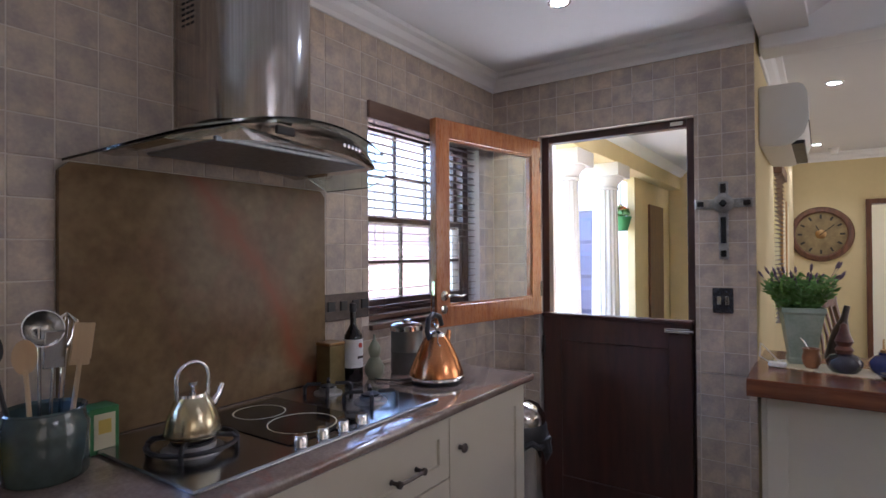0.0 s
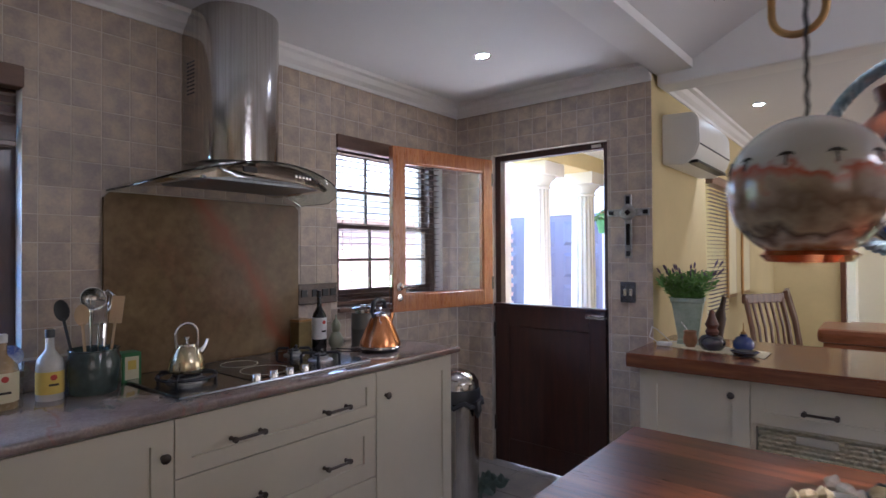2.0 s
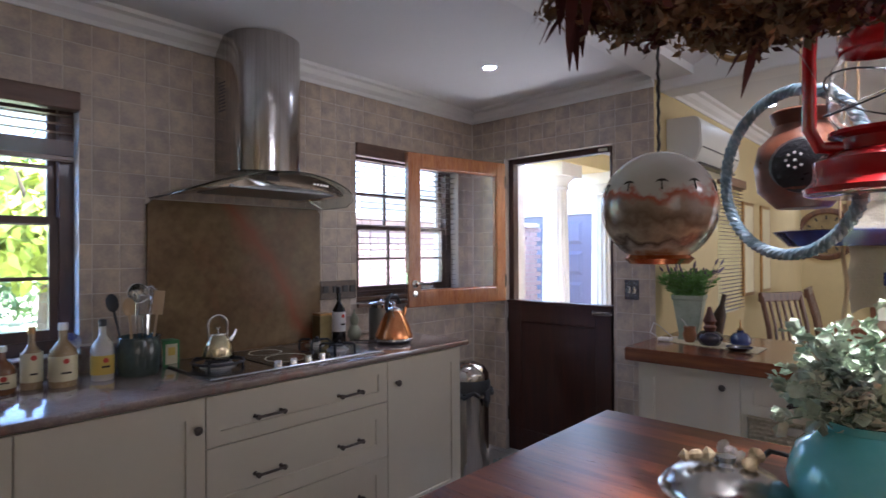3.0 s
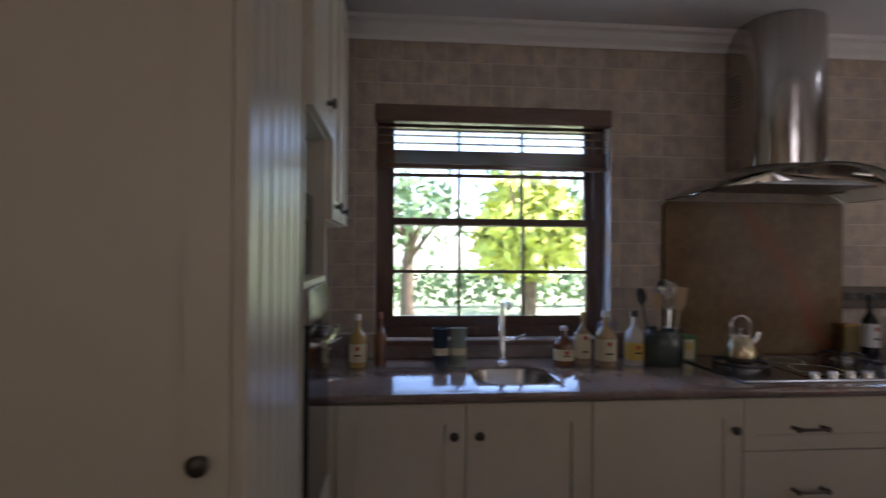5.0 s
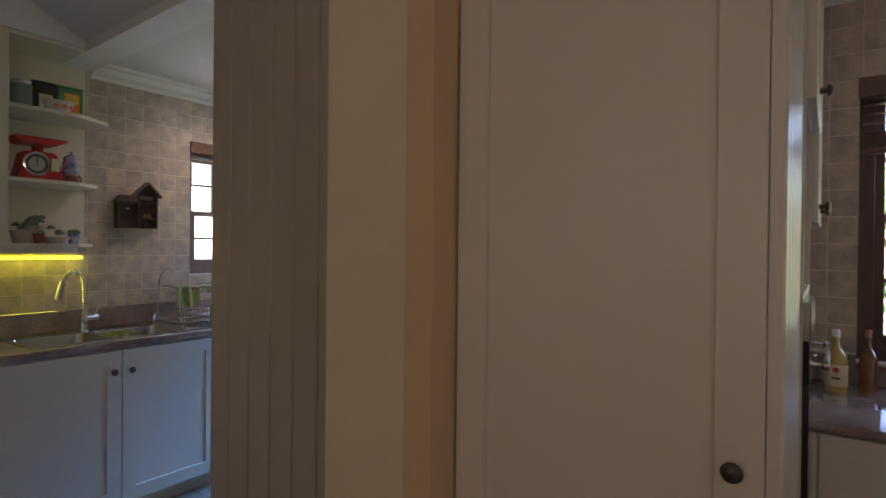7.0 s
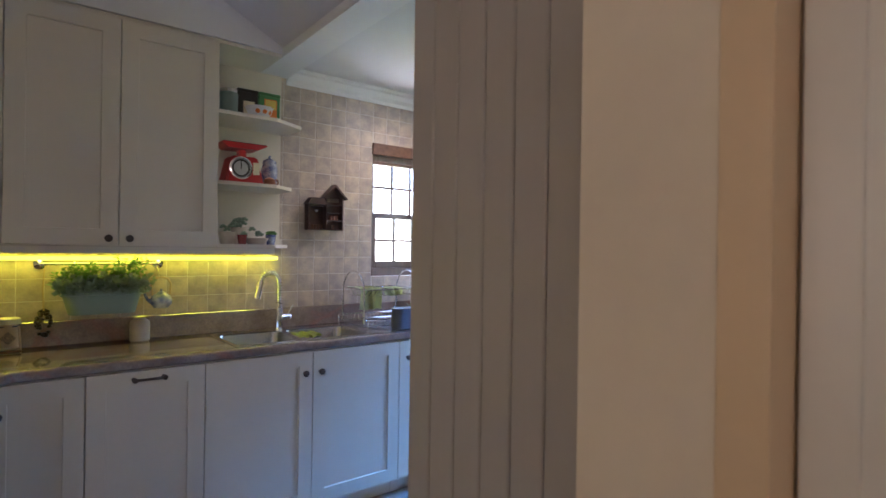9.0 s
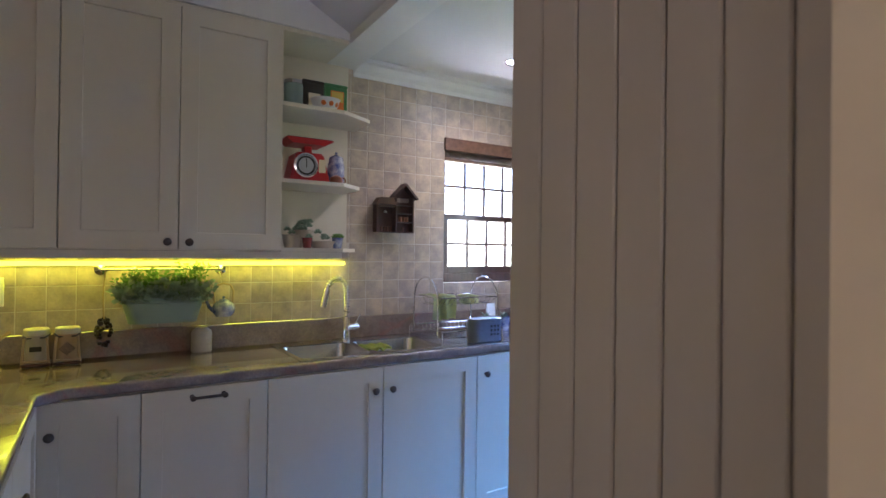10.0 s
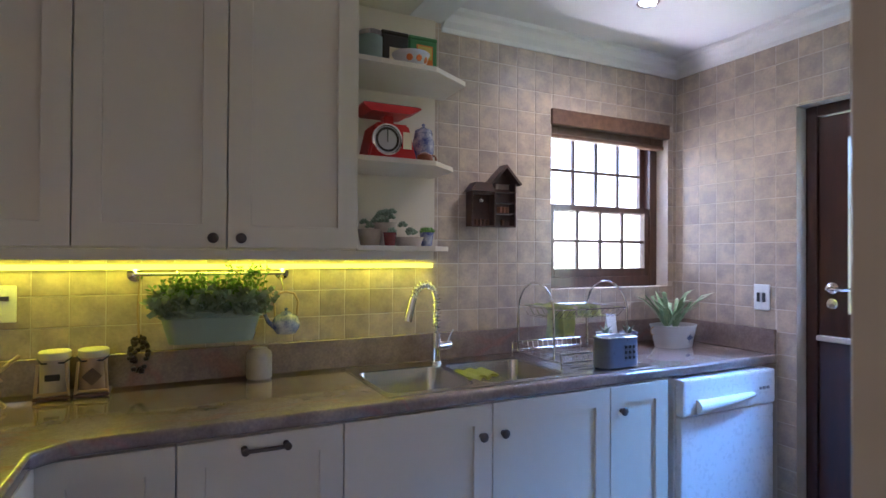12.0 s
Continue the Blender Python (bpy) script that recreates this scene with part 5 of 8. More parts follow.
# ---- plants ----
def stems(bm, base, n, h, spread, size, rng, w=0.35, lean=0.0, step=7):
    """Upright stems set with small pointed leaves."""
    for _ in range(n):
        a, s = rng.uniform(0, 2 * math.pi), spread * math.sqrt(rng.uniform(0, 1))
        b0 = Vector(base) + Vector((math.cos(a) * s * 0.4, math.sin(a) * s * 0.4, 0))
        tip = Vector(base) + Vector((math.cos(a) * s, math.sin(a) * s, h * rng.uniform(0.6, 1.1)))
        for k in range(step):
            t = (k + 1) / step
            p = b0.lerp(tip, t)
            for _2 in range(2):
                d = Vector((rng.gauss(0, 1), rng.gauss(0, 1), rng.uniform(0.1, 1.2))).normalized()
                v = d.cross(Vector((rng.gauss(0, 1), rng.gauss(0, 1), rng.gauss(0, 1)))).normalized() * size * w * 0.5
                q = size * rng.uniform(0.7, 1.2)
                A, C = bm.verts.new(p), bm.verts.new(p + d * q)
                m1, m2 = bm.verts.new(p + d * q * 0.5 + v), bm.verts.new(p + d * q * 0.5 - v)
                bm.faces.new([A, m1, C, m2])
        tube(bm, [b0, tip], [0.0015, 0.0008], 3, caps=False)


def long_leaves(bm, base, n, L, wdt, rng, up=0.6):
    for k in range(n):
        a = 2 * math.pi * k / n + rng.uniform(-0.3, 0.3)
        d = Vector((math.cos(a), math.sin(a), 0))
        s = Vector((-math.sin(a), math.cos(a), 0))
        pts, l = [], L * rng.uniform(0.7, 1.1)
        for t in (0, 0.3, 0.65, 1.0):
            c = Vector(base) + d * l * t + Vector((0, 0, l * (up * 2 * t - 1.0 * t * t) * rng.uniform(0.9, 1.1)))
            hw = wdt * (0.5 + 1.4 * t - 1.85 * t * t)
            pts.append((bm.verts.new(c - s * hw), bm.verts.new(c + s * hw)))
        for (a1, b1), (a2, b2) in zip(pts, pts[1:]):
            bm.faces.new([a1, b1, b2, a2])


# ---- things on the window wall counter ----
STAND["up"] = WORK
Z = 0.9


def turned(name, label, cat, x, y, z, parts, n=28):
    """A turned vessel: parts are (name, profile, material, label)."""
    e = thing(name, label, cat, (x, y, z))
    for nm, prof, m, lb in parts:
        part(nm, lathe(B(), prof, (x, y, z), n), m, e, lb, smooth=True)
    return e


e = turned("whistling_kettle", "small brushed brass and steel stove kettle on the gas burner", "kettle", -0.47, 2.19, 0.946, [
    ("body", [(0, 0), (0.058, 0), (0.066, 0.006), (0.068, 0.015), (0.060, 0.05), (0.047, 0.085), (0.036, 0.10), (0, 0.102)], mat("warm_steel", (0.62, 0.54, 0.36), 0.2, 1.0, var=0.05), ""),
    ("lid", [(0.034, 0.098), (0.032, 0.107), (0.012, 0.112), (0.005, 0.115), (0.005, 0.122), (0.011, 0.128), (0.011, 0.135), (0, 0.14)], CHROME, "")])
bm = tube(B(), [(-0.47, 2.149, 1.04)] + arc((-0.47, 2.19, 1.088), 0.043, 180, 0, 16, (0, 1, 0)) + [(-0.47, 2.231, 1.04)], 0.005, 10)
part("handle", bm, CHROME, e, smooth=True)
part("spout", tube(B(), [(-0.47, 2.235, 1.008), (-0.47, 2.262, 1.038), (-0.47, 2.272, 1.062)], [0.014, 0.009, 0.007], 12), CHROME, e, smooth=True)

cx, cy2 = -0.62, 1.925
e = turned("utensil_crock", "wide grey green glazed crock full of kitchen utensils", "crock", cx, cy2, Z, [
    ("pot", [(0, 0), (0.078, 0), (0.085, 0.008), (0.087, 0.12), (0.080, 0.135), (0.078, 0.15), (0.083, 0.153), (0.081, 0.157), (0.074, 0.15), (0.072, 0.02), (0, 0.02)], GREENG, "")])


def utensil(name, label, x, y, tip, m, head, r=0.005):
    u = thing(name, label, "utensil", (x, y, Z + 0.025))
    tip = Vector(tip)
    base = Vector((x, y, Z + 0.025))
    part("shaft", tube(B(), [base, tip], r, 8), m, u, smooth=True)
    d = (tip - base).normalized()
    s = d.cross(Vector((1, 0, 0))).normalized()
    nrm = s.cross(d)
    bm = B()
    if head == "spoon":
        R = Matrix.Translation(tip + d * 0.03) @ Matrix(((s.x, d.x, nrm.x, 0), (s.y, d.y, nrm.y, 0), (s.z, d.z, nrm.z, 0), (0, 0, 0, 1)))
        lathe(bm, [(0, -0.006), (0.018, -0.003), (0.024, 0.003), (0.017, 0.001), (0, -0.003)], (0, 0, 0), 18, m=R @ Matrix.Diagonal((1, 1.6, 1, 1)))
    elif head == "ladle":
        R = Matrix.Translation(tip + Vector((0.02, 0, 0))) @ Matrix.Rotation(radians(75), 4, "Y")
        lathe(bm, [(0, -0.03), (0.025, -0.024), (0.04, -0.006), (0.043, 0.008), (0.040, 0.008), (0.036, -0.006), (0.022, -0.021), (0, -0.026)], (0, 0, 0), 22, m=R)
    elif head == "slice":
        R = Matrix.Translation(tip) @ Matrix(((s.x, d.x, nrm.x, 0), (s.y, d.y, nrm.y, 0), (s.z, d.z, nrm.z, 0), (0, 0, 0, 1)))
        box(bm, -0.022, -0.01, -0.003, 0.022, 0.075, 0.003, 0.002, R)
    elif head == "whisk":
        for k in range(6):
            w_ = Matrix.Rotation(k * math.pi / 6, 3, d) @ s
            tube(bm, [tip, tip + d * 0.03 + w_ * 0.02, tip + d * 0.07 + w_ * 0.024, tip + d * 0.09, tip + d * 0.07 - w_ * 0.024, tip + d * 0.03 - w_ * 0.02, tip], 0.0012, 5)
    part("head", bm, m, u, smooth=True)


utensil("wooden_spoon", "pale wooden spoon standing in the crock", cx + 0.03, cy2 - 0.03, (cx + 0.055, cy2 - 0.055, 1.155), STRAW, "spoon")
utensil("soup_ladle", "dark steel soup ladle standing in the crock", cx, cy2 - 0.01, (cx - 0.005, cy2 - 0.01, 1.235), SSINK, "ladle", 0.004)
utensil("wooden_spatula", "pale wooden spatula standing in the crock", cx + 0.03, cy2 + 0.03, (cx + 0.045, cy2 + 0.055, 1.17), STRAW, "slice")
utensil("wooden_spatula", "narrow wooden spatula standing in the crock", cx, cy2 + 0.04, (cx, cy2 + 0.07, 1.15), STRAW, "slice")
utensil("balloon_whisk", "steel balloon whisk standing in the crock", cx - 0.02, cy2 + 0.03, (cx - 0.03, cy2 + 0.05, 1.175), CHROME, "whisk", 0.006)
utensil("serving_spoon", "black serving spoon standing in the crock", cx - 0.02, cy2 - 0.04, (cx - 0.02, cy2 - 0.09, 1.17), BPLAS, "spoon")
utensil("potato_masher", "steel slotted turner standing in the crock", cx + 0.01, cy2, (cx + 0.02, cy2 + 0.01, 1.155), SSINK, "slice", 0.004)
e = thing("spice_tin", "green patterned tea tin leaning on the splashback", "tin", (-0.70, 2.075, Z))
part("box", box(B(), -0.735, 2.035, Z, -0.665, 2.105, Z + 0.115, 0.002), GREENP, e)
part("label_panel", box(B(), -0.6655, 2.045, Z + 0.012, -0.6635, 2.095, Z + 0.10), PAPER, e, "cream and yellow printed panel")
part("print", box(B(), -0.6636, 2.055, Z + 0.05, -0.6625, 2.085, Z + 0.085), YEL, e, "yellow print")


def bottle(name, label, x, y, h, r, body, lab, cap, neck=0.3, z=Z, lab_h=(0.15, 0.5)):
    e = thing(name, label, "bottle", (x, y, z))
    hb = h * (1 - neck)
    part("body", lathe(B(), [(0, 0), (r * 0.95, 0), (r, 0.004), (r, hb * 0.72), (r * 0.9, hb * 0.85), (r * 0.45, hb), (r * 0.32, hb + 0.01), (r * 0.3, h * 0.94), (0, h * 0.94)], (x, y, z), 24), body, e, smooth=True)
    part("stopper", lathe(B(), [(r * 0.36, h * 0.9), (r * 0.37, h), (r * 0.3, h + 0.004), (0, h + 0.005)], (x, y, z), 16), cap, e, smooth=True)
    if lab:
        q = part("paper_label", lathe(B(), [(r + 0.0006, h * lab_h[0]), (r + 0.0006, h * lab_h[1])], (x, y, z), 24), lab, e, "printed paper label", smooth=True)
        part("print_bar", box(B(), x + r - 0.001, y - r * 0.35, z + h * (lab_h[0] + 0.12), x + r + 0.0018, y + r * 0.35, z + h * (lab_h[0] + 0.15)), INK, q, "dark print")
        part("print_badge", lathe(B(), [(0, 0), (0.010, 0), (0.010, 0.0012), (0, 0.0012)], n=14, m=Matrix.Translation((x + r + 0.0004, y, z + h * (lab_h[1] - 0.08))) @ Matrix.Rotation(radians(90), 4, "Y")), REDP, q, "red printed badge")
    return e


WHG = mat("white_stoneware", (0.62, 0.60, 0.56), 0.22, color2=(0.5, 0.48, 0.43), scale=10, coat=0.4)
AMB = mat("brown_glass_bottle", (0.22, 0.09, 0.035), 0.08, var=0.3, scale=5, coat=0.6)
TAN = mat("tan_stoneware", (0.42, 0.30, 0.16), 0.25, var=0.25, scale=8, coat=0.4)
bottle("ale_bottle", "white and black stoneware ale bottle with a yellow label", -0.62, 1.79, 0.235, 0.041, WHG, YEL, BPLAS, lab_h=(0.10, 0.42))
bottle("ale_bottle", "tan stoneware bottle with a round cream label", -0.61, 1.655, 0.235, 0.046, TAN, PAPER, WPLAS, lab_h=(0.10, 0.5))
bottle("ale_bottle", "slim amber bottle with a tall cream label", -0.65, 1.565, 0.225, 0.035, TAN, PAPER, BRASS, lab_h=(0.12, 0.6))
bottle("ale_bottle", "short brown bottle with a white label", -0.64, 1.475, 0.165, 0.043, AMB, PAPER, WPLAS, lab_h=(0.12, 0.42))
bottle("soap_bottle", "yellow hand soap bottle with a pump", -0.64, 0.57, 0.22, 0.036, mat("amber_soap", (0.5, 0.36, 0.12), 0.15, var=0.1, coat=0.5), PAPER, WHITE, lab_h=(0.1, 0.45))
bottle("sauce_bottle", "brown glass bottle by the wall", -0.66, 0.665, 0.225, 0.028, AMB, None, TERRA)
bottle("olive_oil_bottle", "tall dark wine bottle with a white label and a pump stopper", -0.70, 3.0, 0.30, 0.038, BLACKG, WHITE, BPLAS, lab_h=(0.18, 0.55))
e = thing("scourer_holder", "small patterned china scourer holder on the window ledge", "dish", (-0.78, 1.70, 1.0))
part("disc", lathe(B(), [(0, 0), (0.033, 0), (0.038, 0.004), (0.038, 0.008), (0.03, 0.006), (0, 0.004)], n=28, m=Matrix.Translation((-0.775, 1.715, 1.04)) @ Matrix.Rotation(radians(80), 4, "Y")), BLUEW, e, smooth=True)
e = thing("oil_tin", "square brass coloured oil tin by the splashback", "tin", (-0.72, 2.905, Z))
part("box", box(B(), -0.765, 2.865, Z, -0.69, 2.945, Z + 0.15, 0.005), mat("olive_brass_tin", (0.24, 0.19, 0.08), 0.4, 0.6, var=0.3, scale=14), e)
part("lid", box(B(), -0.767, 2.863, Z + 0.15, -0.688, 2.947, Z + 0.162, 0.003), BRASS, e)
turned("gourd_ornament", "small sage green ceramic gourd", "ornament", -0.655, 3.075, Z, [
    ("body", [(0, 0), (0.025, 0), (0.038, 0.02), (0.04, 0.045), (0.028, 0.07), (0.018, 0.085), (0.024, 0.10), (0.026, 0.12), (0.016, 0.14), (0.005, 0.155), (0.004, 0.175), (0, 0.176)], mat("sage_ceramic", (0.30, 0.32, 0.23), 0.4, var=0.25), "")])
turned("storage_canister", "tall grey ribbed metal canister with a lid", "canister", -0.62, 3.24, Z, [
    ("body", [(0, 0), (0.065, 0), (0.067, 0.004), (0.067, 0.085), (0.069, 0.09), (0.067, 0.095), (0.067, 0.175), (0.06, 0.178), (0, 0.178)], mat("pewter_grey", (0.20, 0.21, 0.20), 0.35, 0.5, var=0.2), ""),
    ("lid", [(0.070, 0.176), (0.070, 0.196), (0.055, 0.206), (0.02, 0.21), (0.02, 0.22), (0, 0.222)], STEEL, "")])
kx, ky = -0.41, 3.16
e = turned("electric_kettle", "polished copper electric kettle with a black handle on its base", "kettle", kx, ky, Z, [
    ("base", [(0, 0), (0.092, 0), (0.094, 0.006), (0.088, 0.014), (0, 0.014)], BPLAS, ""),
    ("plinth", [(0.086, 0.015), (0.108, 0.018), (0.108, 0.026), (0.104, 0.03), (0, 0.03)], CHROME, ""),
    ("body", [(0.106, 0.030), (0.103, 0.048), (0.082, 0.10), (0.055, 0.155), (0.040, 0.178), (0, 0.18)], COPPER, ""),
    ("lid", [(0.037, 0.178), (0.035, 0.188), (0.012, 0.196), (0.004, 0.198), (0.004, 0.206), (0.011, 0.213), (0.009, 0.222), (0, 0.225)], CHROME, "")])
part("handle", tube(B(), [(kx - 0.004, ky - 0.04, Z + 0.17), (kx - 0.006, ky - 0.052, Z + 0.20), (kx - 0.006, ky - 0.04, Z + 0.245), (kx - 0.006, ky - 0.01, Z + 0.262), (kx - 0.006, ky + 0.03, Z + 0.25), (kx - 0.006, ky + 0.048, Z + 0.215)], [0.009, 0.010, 0.012, 0.012, 0.011, 0.009], 12), BPLAS, e, "black plastic handle", smooth=True)
part("spout", tube(B(), [(kx, ky + 0.058, Z + 0.12), (kx, ky + 0.082, Z + 0.165), (kx, ky + 0.09, Z + 0.19)], [0.018, 0.011, 0.008], 12), COPPER, e, smooth=True)
part("strap", tube(B(), [(kx + 0.03, ky - 0.03, Z + 0.19), (kx + 0.035, ky - 0.04, Z + 0.16), (kx + 0.045, ky - 0.04, Z + 0.145), (kx + 0.04, ky - 0.02, Z + 0.16)], 0.003, 6), CHROME, e, smooth=True)
e = thing("power_cord", "black power cord of the kettle", "cable", (kx - 0.1, ky - 0.05, Z))
part("cord", tube(B(), [(kx - 0.08, ky - 0.02, Z + 0.006), (kx - 0.12, ky - 0.09, Z + 0.006), (kx - 0.20, ky - 0.12, Z + 0.006), (kx - 0.30, ky - 0.05, Z + 0.006), (kx - 0.36, ky + 0.02, Z + 0.02)], 0.0035, 6), BPLAS, e, smooth=True)
for x, y, m, lb in ((-0.63, 0.925, mat("dark_blue_tin", (0.03, 0.05, 0.10), 0.3, var=0.2), "dark blue enamel beaker"), (-0.63, 1.003, mat("pale_green_tin", (0.32, 0.38, 0.32), 0.4, var=0.15), "pale green enamel beaker")):
    turned("beaker", lb + " beside the prep bowl", "beaker", x, y, Z, [("body", [(0, 0), (0.033, 0), (0.034, 0.01), (0.034, 0.16), (0.036, 0.163), (0.032, 0.163), (0.031, 0.03), (0, 0.03)], m, ""), ("band", [(0.0345, 0.05), (0.0345, 0.08)], PAPER, "pale printed band")])
e = thing("mug_tree", "chrome mug tree with small coloured mugs near the wall", "rack", (-0.42, 0.42, Z))
bm = lathe(B(), [(0, 0), (0.05, 0), (0.05, 0.006), (0.006, 0.01), (0.005, 0.24), (0.01, 0.25), (0, 0.26)], (-0.42, 0.46, Z), 18)
for k in range(4):
    a = k * math.pi / 2 + 0.4
    tube(bm, [(-0.42, 0.46, Z + 0.10 + 0.03 * k), (-0.42 + 0.06 * math.cos(a), 0.46 + 0.06 * math.sin(a), Z + 0.125 + 0.03 * k)], 0.003, 6)
part("stand", bm, CHROME, e, smooth=True)

e = thing("plug_socket", "brown wall plate with black sockets and switches", "socket", (XW, 3.08, 1.17))
part("plate", box(B(), XW, 2.95, 1.125, XW + 0.008, 3.21, 1.235, 0.002), BRONZE, e)
for q in (2.985, 3.055, 3.125, 3.18):
    part("socket", box(B(), XW + 0.007, q - 0.02, 1.165, XW + 0.014, q + 0.02, 1.205, 0.002), BPLAS, e)

STAND["up"] = 0.0

# ---- bin and cloths by the door ----
turned("pedal_bin", "round brushed steel bin with a black collar and lid", "bin", -0.345, 3.72, 0.0, [
    ("foot", [(0, 0), (0.128, 0), (0.13, 0.02), (0, 0.02)], BPLAS, ""),
    ("body", [(0.126, 0.02), (0.126, 0.60), (0, 0.60)], STEEL, ""),
    ("collar", [(0.127, 0.58), (0.138, 0.585), (0.136, 0.64), (0.128, 0.655), (0, 0.655)], BPLAS, ""),
    ("lid", [(0.128, 0.655), (0.125, 0.69), (0.10, 0.73), (0.05, 0.752), (0, 0.757)], STEEL, "")])
e = thing("bin_liner", "black liner gathered round the bin", "bin liner", (-0.30, 3.70, 0.58))
bm = B()
tube(bm, [(-0.345 + (0.142 + 0.006 * math.sin(k * 2.3)) * math.cos(2 * math.pi * k / 30), 3.72 + (0.142 + 0.006 * math.sin(k * 2.3)) * math.sin(2 * math.pi * k / 30), 0.575 + 0.014 * math.sin(k * 1.7)) for k in range(30)], 0.014, 8, closed=True)
tube(bm, [(-0.21, 3.72, 0.58), (-0.19, 3.71, 0.54), (-0.20, 3.72, 0.50)], [0.03, 0.022, 0.008], 8)
part("film", bm, BPLAS, e, smooth=True)
e = thing("floor_cloth", "grey green cloth lying folded on the floor by the door", "cloth", (-0.33, 3.9, 0))
bm = B()
gx, gy_ = 14, 18
vs = [[bm.verts.new((-0.42 + 0.20 * i / gx + 0.02 * math.sin(j), 3.72 + 0.40 * j / gy_, 0.004 + 0.022 * abs(math.sin(i * 0.9 + j * 0.5)) + 0.012 * math.sin(j * 1.3 + i))) for j in range(gy_ + 1)] for i in range(gx + 1)]
for i in range(gx):
    for j in range(gy_):
        bm.faces.new([vs[i][j], vs[i + 1][j], vs[i + 1][j + 1], vs[i][j + 1]])
bmesh.ops.solidify(bm, geom=bm.faces[:], thickness=0.004)
for v in bm.verts:
    v.co.z = max(v.co.z, 0.001)
part("fabric", bm, GREYT, e, smooth=True)

# ---- cross and switch on the tiled wall ----
MN = face((0, YN, 0), (0, -1, 0))
e = thing("wall_cross", "ornate silver and black metal wall cross", "cross", (0.445, YN, 1.40))
XC, ZC = 0.447, 1.665
SIL = mat("engraved_silver", (0.42, 0.41, 0.40), 0.3, 1.0, var=0.35, scale=40, bump=0.6, bscale=120)
for nm, q in (("upright", (XC - 0.021, XC + 0.021, 1.398, 1.77)), ("crossbar", (XC - 0.125, XC + 0.125, ZC - 0.021, ZC + 0.021))):
    part(nm, box(B(), q[0], 0.004, q[2], q[1], 0.016 if nm == "upright" else 0.0155, q[3], 0.003, MN), SIL, e)
for i, q in enumerate(((XC - 0.012, XC + 0.012, 1.41, 1.44), (XC - 0.012, XC + 0.012, 1.475, 1.60), (XC - 0.012, XC + 0.012, 1.715, 1.76), (XC - 0.115, XC - 0.085, ZC - 0.012, ZC + 0.012), (XC + 0.085, XC + 0.115, ZC - 0.012, ZC + 0.012))):
    part("inlay", box(B(), q[0], 0.015, q[2], q[1], 0.019, q[3], 0.002, MN), BLACKG, e, "glossy black inlay")
part("boss", lathe(B(), [(0.044, 0), (0.046, 0.006), (0.036, 0.011), (0.03, 0.011), (0, 0.013)], n=30, m=MN @ Matrix.Translation((XC, 0.012, ZC)) @ Matrix.Rotation(radians(-90), 4, "X")), SIL, e, smooth=True)
part("stone", box(B(), -0.014, 0.0, -0.014, 0.014, 0.016, 0.014, 0.004, MN @ Matrix.Translation((XC, 0.014, ZC)) @ Matrix.Rotation(radians(45), 4, "Y")), BLACKG, e, "black stone")
e = thing("light_switch", "dark steel double light switch on the tiles", "switch", (0.44, YN, 1.2))
part("plate", box(B(), 0.395, 0.001, 1.14, 0.485, 0.009, 1.26, 0.003, MN), mat("dark_steel", (0.10, 0.10, 0.12), 0.25, 0.9, var=0.2), e)
for x in (0.423, 0.457):
    part("rocker", box(B(), x - 0.009, 0.008, 1.18, x + 0.009, 0.014, 1.22, 0.002, MN), CHROME, e, "steel rocker")
MWS = face((XB, 0, 0), (1, 0, 0))
e = thing("light_switch", "white double light switch by the back door", "switch", (XB, -2.49, 1.21))
part("plate", box(B(), -2.53, 0.001, 1.15, -2.45, 0.009, 1.275, 0.003, MWS), WHITE, e)
for y in (-2.505, -2.478):
    part("rocker", box(B(), y - 0.008, 0.008, 1.19, y + 0.008, 0.013, 1.235, 0.002, MWS), BPLAS, e, "black rocker")

# ---- on the bar ----
STAND["up"] = 0.028
ZB = 0.892
e = thing("table_runner", "cream crocheted runner on the bar", "cloth", (0.9, 4.3, ZB))
bm = B()
n = 40
rail = lambda i, side: (0.64 + 0.52 * i / n, 4.36 - 0.10 * i / n + side * 0.10 + 0.008 * math.sin(i * 2.2))
for i in range(n):
    (xa, ya), (xb, yb), (xc, yc), (xd, yd) = rail(i, -1), rail(i + 1, -1), rail(i + 1, 1), rail(i, 1)
    lo = [bm.verts.new((x, y, ZB + 0.0005)) for x, y in ((xa, ya), (xb, yb), (xc, yc), (xd, yd))]
    hi = [bm.verts.new((v.co.x, v.co.y, ZB + 0.004)) for v in lo]
    bm.faces.new(hi)
    bm.faces.new([lo[0], lo[1], hi[1], hi[0]])
    bm.faces.new([lo[2], lo[3], hi[3], hi[2]])
part("fabric", bm, PAPER, e)
ZR = ZB + 0.0045
px, py = 0.75, 4.42
e = thing("lavender_pot", "tall square pale green pot planted with lavender", "plant", (px, py, ZR))
bm = B()
poly = [(0.055, 0.0), (0.055, 0.02), (0.05, 0.028), (0.078, 0.225), (0.085, 0.235), (0.085, 0.255), (0.078, 0.255), (0.07, 0.235)]
R45 = Matrix.Translation((px, py, ZR)) @ Matrix.Rotation(radians(45 + 10), 4, "Z")
lathe(bm, [(0, 0)] + [(r * 1.414, z) for r, z in poly] + [(0, 0.235)], (0, 0, 0), 4, m=R45)
part("pot", bm, mat("pale_green_pottery", (0.42, 0.47, 0.38), 0.5, color2=(0.28, 0.34, 0.26), scale=14), e)
bm = B()
stems(bm, (px, py, ZR + 0.235), 90, 0.14, 0.15, 0.045, random.Random(11), 0.28)
part("leaves", bm, LEAF1, e)
bm = B()
rng = random.Random(12)
